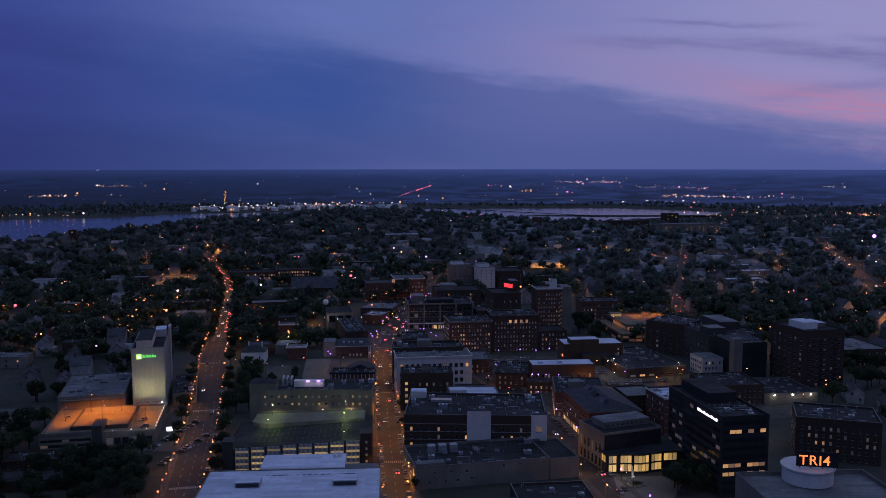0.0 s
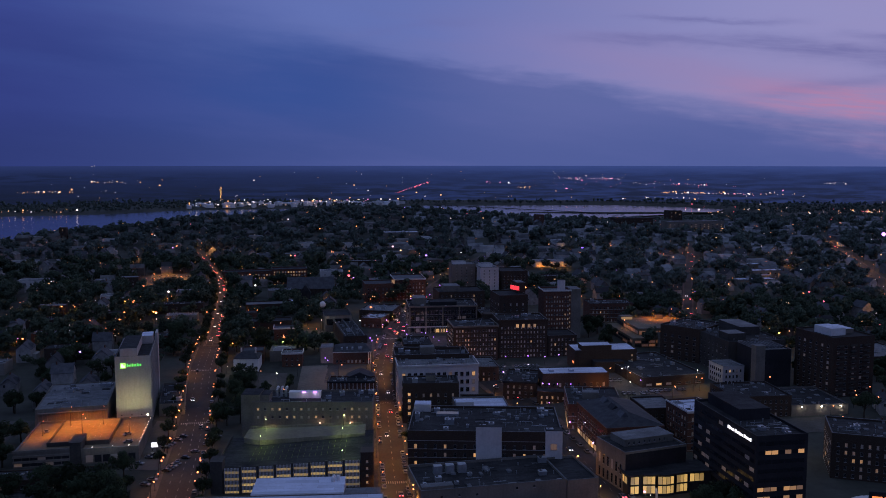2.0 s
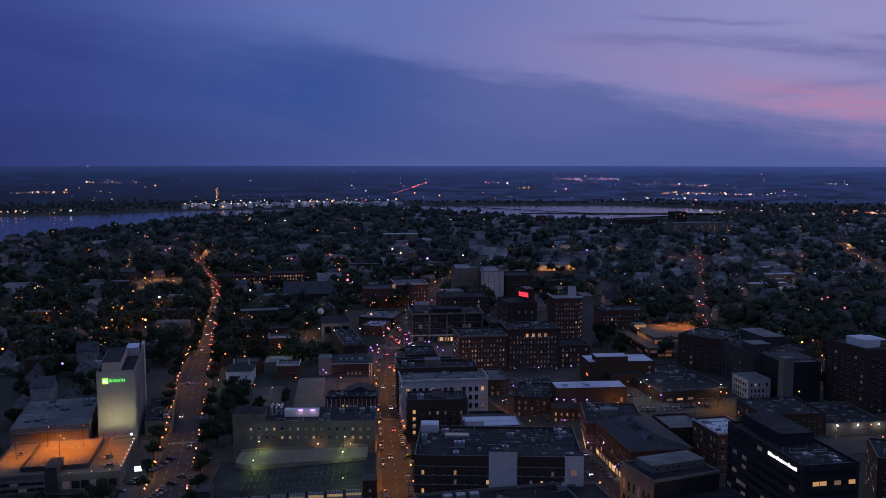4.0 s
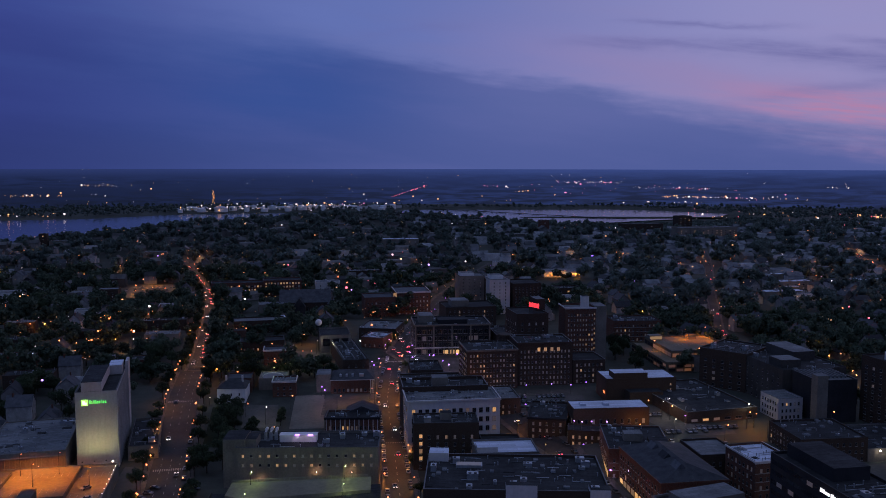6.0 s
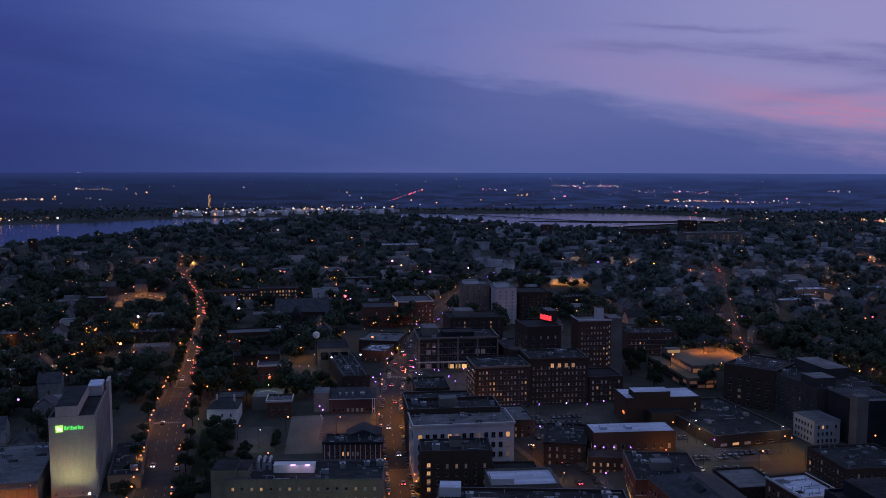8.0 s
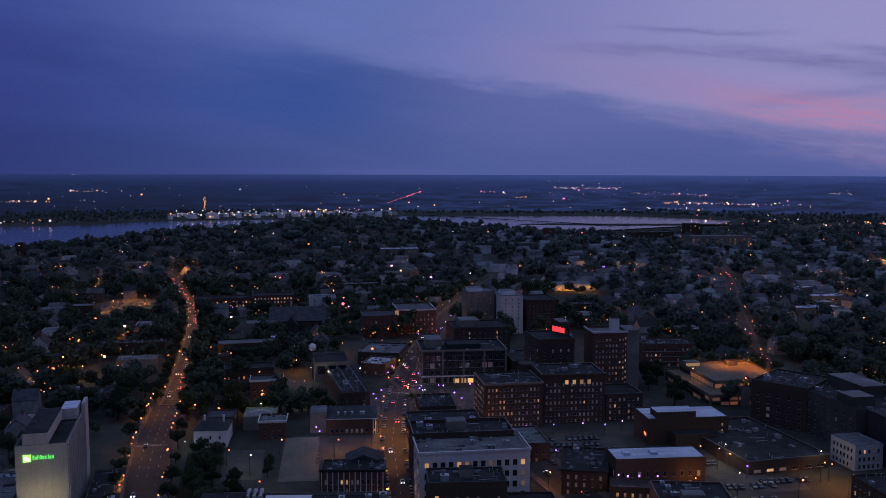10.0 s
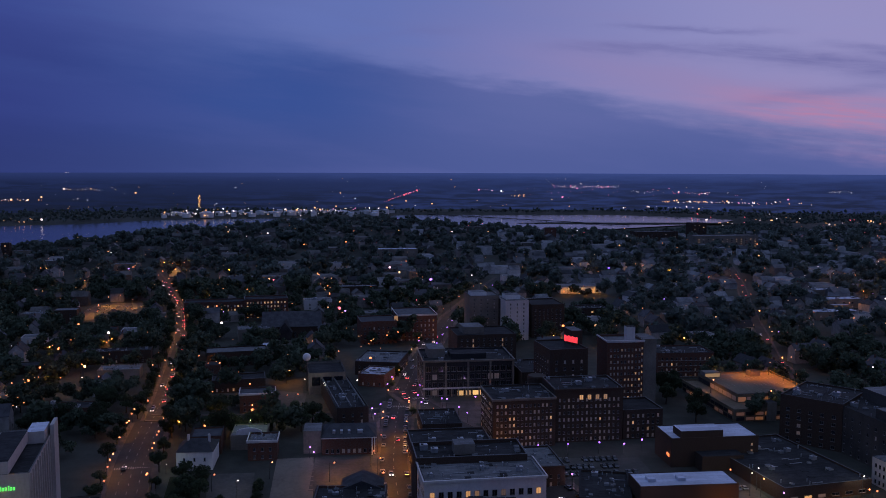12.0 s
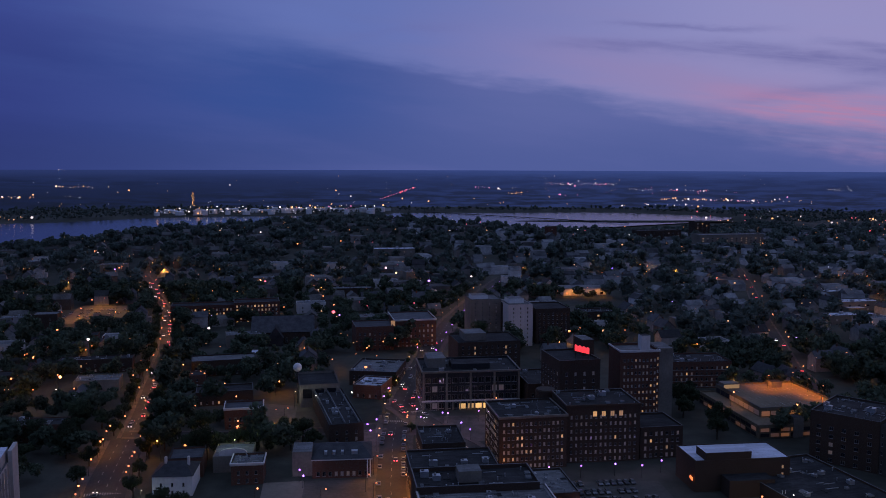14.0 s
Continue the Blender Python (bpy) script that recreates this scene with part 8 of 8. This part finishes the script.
def scatter_lights():
    r = random.Random(77)
    warm, white, red, violet, pink = [], [], [], [], []

    def far(x, y, up=6):
        return x, y, ground(x, y) + up

    def cluster(bag, x, y, n, sx, sy, up=6):
        for _ in range(n):
            px_, py_ = x + r.gauss(0, sx), y + r.gauss(0, sy)
            bag.append(far(px_, py_, up))

    # terminal and far bank
    for k in range(64):
        x = r.uniform(-800, -330)
        (white if r.random() < 0.75 else warm).append(far(x, along(FAR_BANK, x) + r.uniform(12, 60), r.uniform(4, 20)))
    for k in range(40):
        x = r.uniform(-420, -140)
        (white if r.random() < 0.5 else pink if r.random() < 0.6 else warm).append(far(x, along(FAR_BANK, x) + r.uniform(20, 260), r.uniform(4, 16)))
    for k in range(22):
        x = r.uniform(-1290, -980)
        (white if r.random() < 0.45 else warm).append(far(x, along(FAR_BANK, x) + r.uniform(8, 60), r.uniform(4, 9)))
    def out(bearing, r_, up=4):
        x, y = r_ * math.sin(bearing), 100 + r_ * math.cos(bearing)
        return x, y, ground(x, y) + up

    def row(bag, b0, b1, r0, r1, n):
        for _ in range(n):
            k = r.random()
            bag.append(out(b0 + (b1 - b0) * k + r.gauss(0, 0.004), 0.5 * (r0 + r1) + r.gauss(0, 0.18) * (r1 - r0) + (b0 * 0) + 24 * math.sin(40 * k)))

    # lit highway climbing away
    for k in range(34):
        q = k / 33
        if 0.42 < q < 0.55 and k % 3:
            continue
        (red if r.random() < 0.6 else pink).append(out(-0.051 + 0.039 * q + r.gauss(0, 0.0006), 3440 + 560 * q))
    row(warm, -0.460, -0.405, 3560, 3660, 26)
    row(white, -0.45, -0.36, 3560, 3700, 8)
    row(warm, -0.392, -0.350, 4000, 4120, 9)
    row(white, -0.392, -0.335, 4000, 4120, 10)
    row(white, -0.38, -0.375, 4800, 4830, 3)
    row(white, 0.140, 0.210, 4140, 4230, 34)
    row(pink, 0.135, 0.20, 4130, 4230, 14)
    row(warm, 0.09, 0.105, 3680, 3760, 7)
    row(pink, 0.05, 0.065, 3950, 4040, 6)
    row(white, 0.05, 0.10, 3900, 4050, 9)
    row(pink, 0.143, 0.150, 3640, 3690, 7)
    row(warm, 0.250, 0.300, 3480, 3560, 26)
    row(red, 0.255, 0.30, 3850, 3960, 9)
    row(white, 0.225, 0.32, 3870, 3990, 22)
    row(white, 0.265, 0.39, 3430, 3540, 34)
    row(pink, 0.285, 0.38, 3420, 3540, 12)
    row(warm, 0.30, 0.41, 3420, 3560, 12)
    row(white, 0.235, 0.30, 3200, 3290, 14)
    row(white, 0.42, 0.45, 3980, 4080, 9)
    row(warm, 0.30, 0.50, 2350, 3000, 46)
    row(red, 0.28, 0.50, 2350, 3050, 16)
    row(white, 0.28, 0.50, 2300, 3050, 22)
    row(pink, 0.10, 0.42, 3500, 4300, 24)
    for k in range(90):
        bearing, r_ = r.uniform(-0.5, 0.5), 3180 + 1500 * r.random() ** 1.6
        (warm if r.random() < 0.5 else white).append(out(bearing, r_))
    lights_of("distant_warm_lights", "distant warm street lights beyond the river", glowing("distant_warm", (1.0, 0.42, 0.14), 1.7), warm, 2.2)
    lights_of("distant_white_lights", "distant white lights beyond the river", glowing("distant_white", (1.0, 0.78, 0.80), 1.5), white, 2.1)
    lights_of("distant_red_lights", "distant red tail lights on a far highway", glowing("distant_red", (1.0, 0.10, 0.14), 1.6), red, 2.2)
    lights_of("distant_pink_lights", "distant pink and red signs beyond the river", glowing("distant_pink", (1.0, 0.22, 0.50), 1.4), pink, 2.2)
    # lamps and lit windows among the trees of the hill
    warm, white, violet, red = [], [], [], []
    def lane_place(y0, y1):
        """A place on one of the hill's lanes, which run in two directions 70 m apart, or a porch beside it."""
        y = y0 + (y1 - y0) * r.random()
        x = r.uniform(-0.56, 0.56) * y
        if r.random() < 0.3:
            return x, y
        c, q = math.cos(radians(12)), math.sin(radians(12))
        u, v = x * c + y * q, -x * q + y * c
        if r.random() < 0.6:
            u = 95 * round(u / 95) + r.gauss(0, 2.5)
        else:
            v = 130 * round(v / 130) + r.gauss(0, 2.5)
        return u * c - v * q, u * q + v * c

    for k in range(700):
        x, y = lane_place(560, 2060)
        if (-85 < x < 140 and y < 780) or (x > 60 and y < 600) or (x < 900 and y > along(NEAR_BANK, x) - 120) or not clear(x, y, 1):
            continue
        (warm if r.random() < 0.74 else white if r.random() < 0.45 else red if r.random() < 0.5 else violet).append(far(x, y, r.uniform(9, 14)))
    for k in range(280):
        x, y = lane_place(560, 1040)
        if (-75 < x < 130 and y < 700) or x > 130 or not clear(x, y, 0.8):
            continue
        (warm if r.random() < 0.85 else white).append(far(x, y, r.uniform(5, 13)))
    for k in range(240):
        x = r.uniform(280, 1050)
        y = r.uniform(1250, 2300)
        if x < 0.56 * y:
            (warm if r.random() < 0.7 else white if r.random() < 0.5 else red).append(far(x, y, r.uniform(6, 12)))
    third = len(warm) // 3
    lights_of("hill_warm_lights", "warm porch and street lights among the trees", glowing("hill_warm", (1.0, 0.24, 0.07), 3.0), warm[third:], 0.50)
    lights_of("hill_amber_lights", "dim amber windows and porch lights among the trees", glowing("hill_amber", (1.0, 0.45, 0.17), 1.1), warm[:third], 0.62)
    lights_of("hill_white_lights", "white porch lights among the trees", glowing("hill_white", (1.0, 0.80, 0.85), 2.2), white, 0.55)
    lights_of("hill_red_lights", "small red lights among the trees", glowing("hill_red", (1.0, 0.10, 0.16), 3.0), red, 0.75)
    lights_of("hill_violet_lights", "violet lamps among the trees", glowing("hill_violet", (0.50, 0.22, 1.0), 3.0), violet, 0.75)


scatter_lights()


def single_lights():
    """Bright lamps that stand out one by one."""
    for x, y, z, r_, mat, label in (
            (190.7, 1206.4, 15.4, 1.5, glowing("violet_beacon", (0.25, 0.10, 1.0), 3.0), "violet floodlight on a pole"),
            (-63.0, 1129.6, 25.0, 1.2, glowing("pink_beacon", (1.0, 0.50, 0.62), 2.2), "pink-white lamp on a pole"),
            (-52.0, 1110.0, 22.0, 1.0, glowing("warm_beacon", (1.0, 0.62, 0.3), 2.2), "warm lamp on a pole"),
            (213.8, 1482.4, 22.7, 1.7, glowing("rose_beacon", (1.0, 0.45, 0.45), 2.2), "rose-coloured lamp on a pole"),
            (85.0, 1010.0, 20.0, 0.9, M_VIOLET, "violet lamp on a pole"),
            (660.0, 1322.0, 24.0, 2.8, glowing("stadium_lamp", (0.62, 0.25, 1.0), 3.4), "bright stadium floodlight on a tall mast"),
            (700.0, 1330.0, 14.0, 1.3, M_WHITEL, "white stadium lamp on a mast"),
            (640.0, 1318.0, 16.0, 1.3, M_WHITEL, "white stadium lamp on a mast")):
        g = ground(x, y)
        ob = thing("beacon_lamp", label, "lamp", spot(x, y, g))
        s = Shape()
        s.tube([(0, 0, -1), (0, 0, z - g)], [0.25, 0.15], 6)
        part("pole", s, M_POLE, ob)
        s = Shape()
        s.ball((0, 0, z - g), r_, 10, 6)
        part("bulb", s, mat, ob)
    # stadium stand
    b, w, _ = block("stadium_stand", "long low stadium stand lit by floodlights", "stadium", (655, 1335), (760, 1350), 16, 9, M_PALE, M_WHITEROOF, front=False, z0=ground(660, 1335) - 1)


single_lights()


def lane_lamps():
    """Lamps on the small streets between the houses."""
    r = random.Random(91)
    n = 0
    while n < 112:
        y = 560 + 640 * r.random()
        x = r.uniform(-0.56, 0.56) * y
        if (-85 < x < 140 and y < 780) or (x > 60 and y < 560) or not clear(x, y, 2) or any(abs(x - a) < 8 and abs(y - b) < 9 for a, b in SPOTS):
            continue
        n += 1
        put(LAMP_LANE, spot(x, y, ground(x, y), r.uniform(0, 6.3)))
    for at in (20, 64, 130, 205, 300, 420, 520):
        on_street("park", 4.6 if at % 4 else -4.6, at, LAMP_LANE)
    for x, y in ((-297, 770), (-239, 733), (-246, 804), (-292, 900), (-375, 1035), (-362, 1056), (-218, 704), (-340, 735), (-262, 690)):
        put(LAMP_LANE, placed(x, y, 0, 1.0))
    for at, off, kind in ((30, 1.6, CAR_TAIL), (44, 1.6, CAR_TAIL), (122, 1.6, CAR_TAIL), (140, -1.6, CAR_HEAD), (330, 1.6, CAR_TAIL), (395, 1.6, CAR_TAIL), (450, 1.6, CAR_TAIL), (470, 1.6, CAR_TAIL)):
        drive("park", off, at, kind, kind is CAR_HEAD)
    # floodlights of the terminal over the river
    for k in range(9):
        x = -770 + 72 * k
        y = along(FAR_BANK, x) + 16
        put(LAMP_PORT, spot(x, y, ground(x, y)))


LAMP_LANE = lamp_post("street_lamp", "lane lamp among houses and trees", 8.5, 1.2, M_SODIUM, 1700, ORANGE, 0.36)
LAMP_PORT = lamp_post("port_lamp", "tall white floodlight mast of an oil terminal", 26.0, 1.0, M_WHITEL, 110000, (0.95, 0.9, 1.0), 1.0, "terminal floodlights")
lane_lamps()
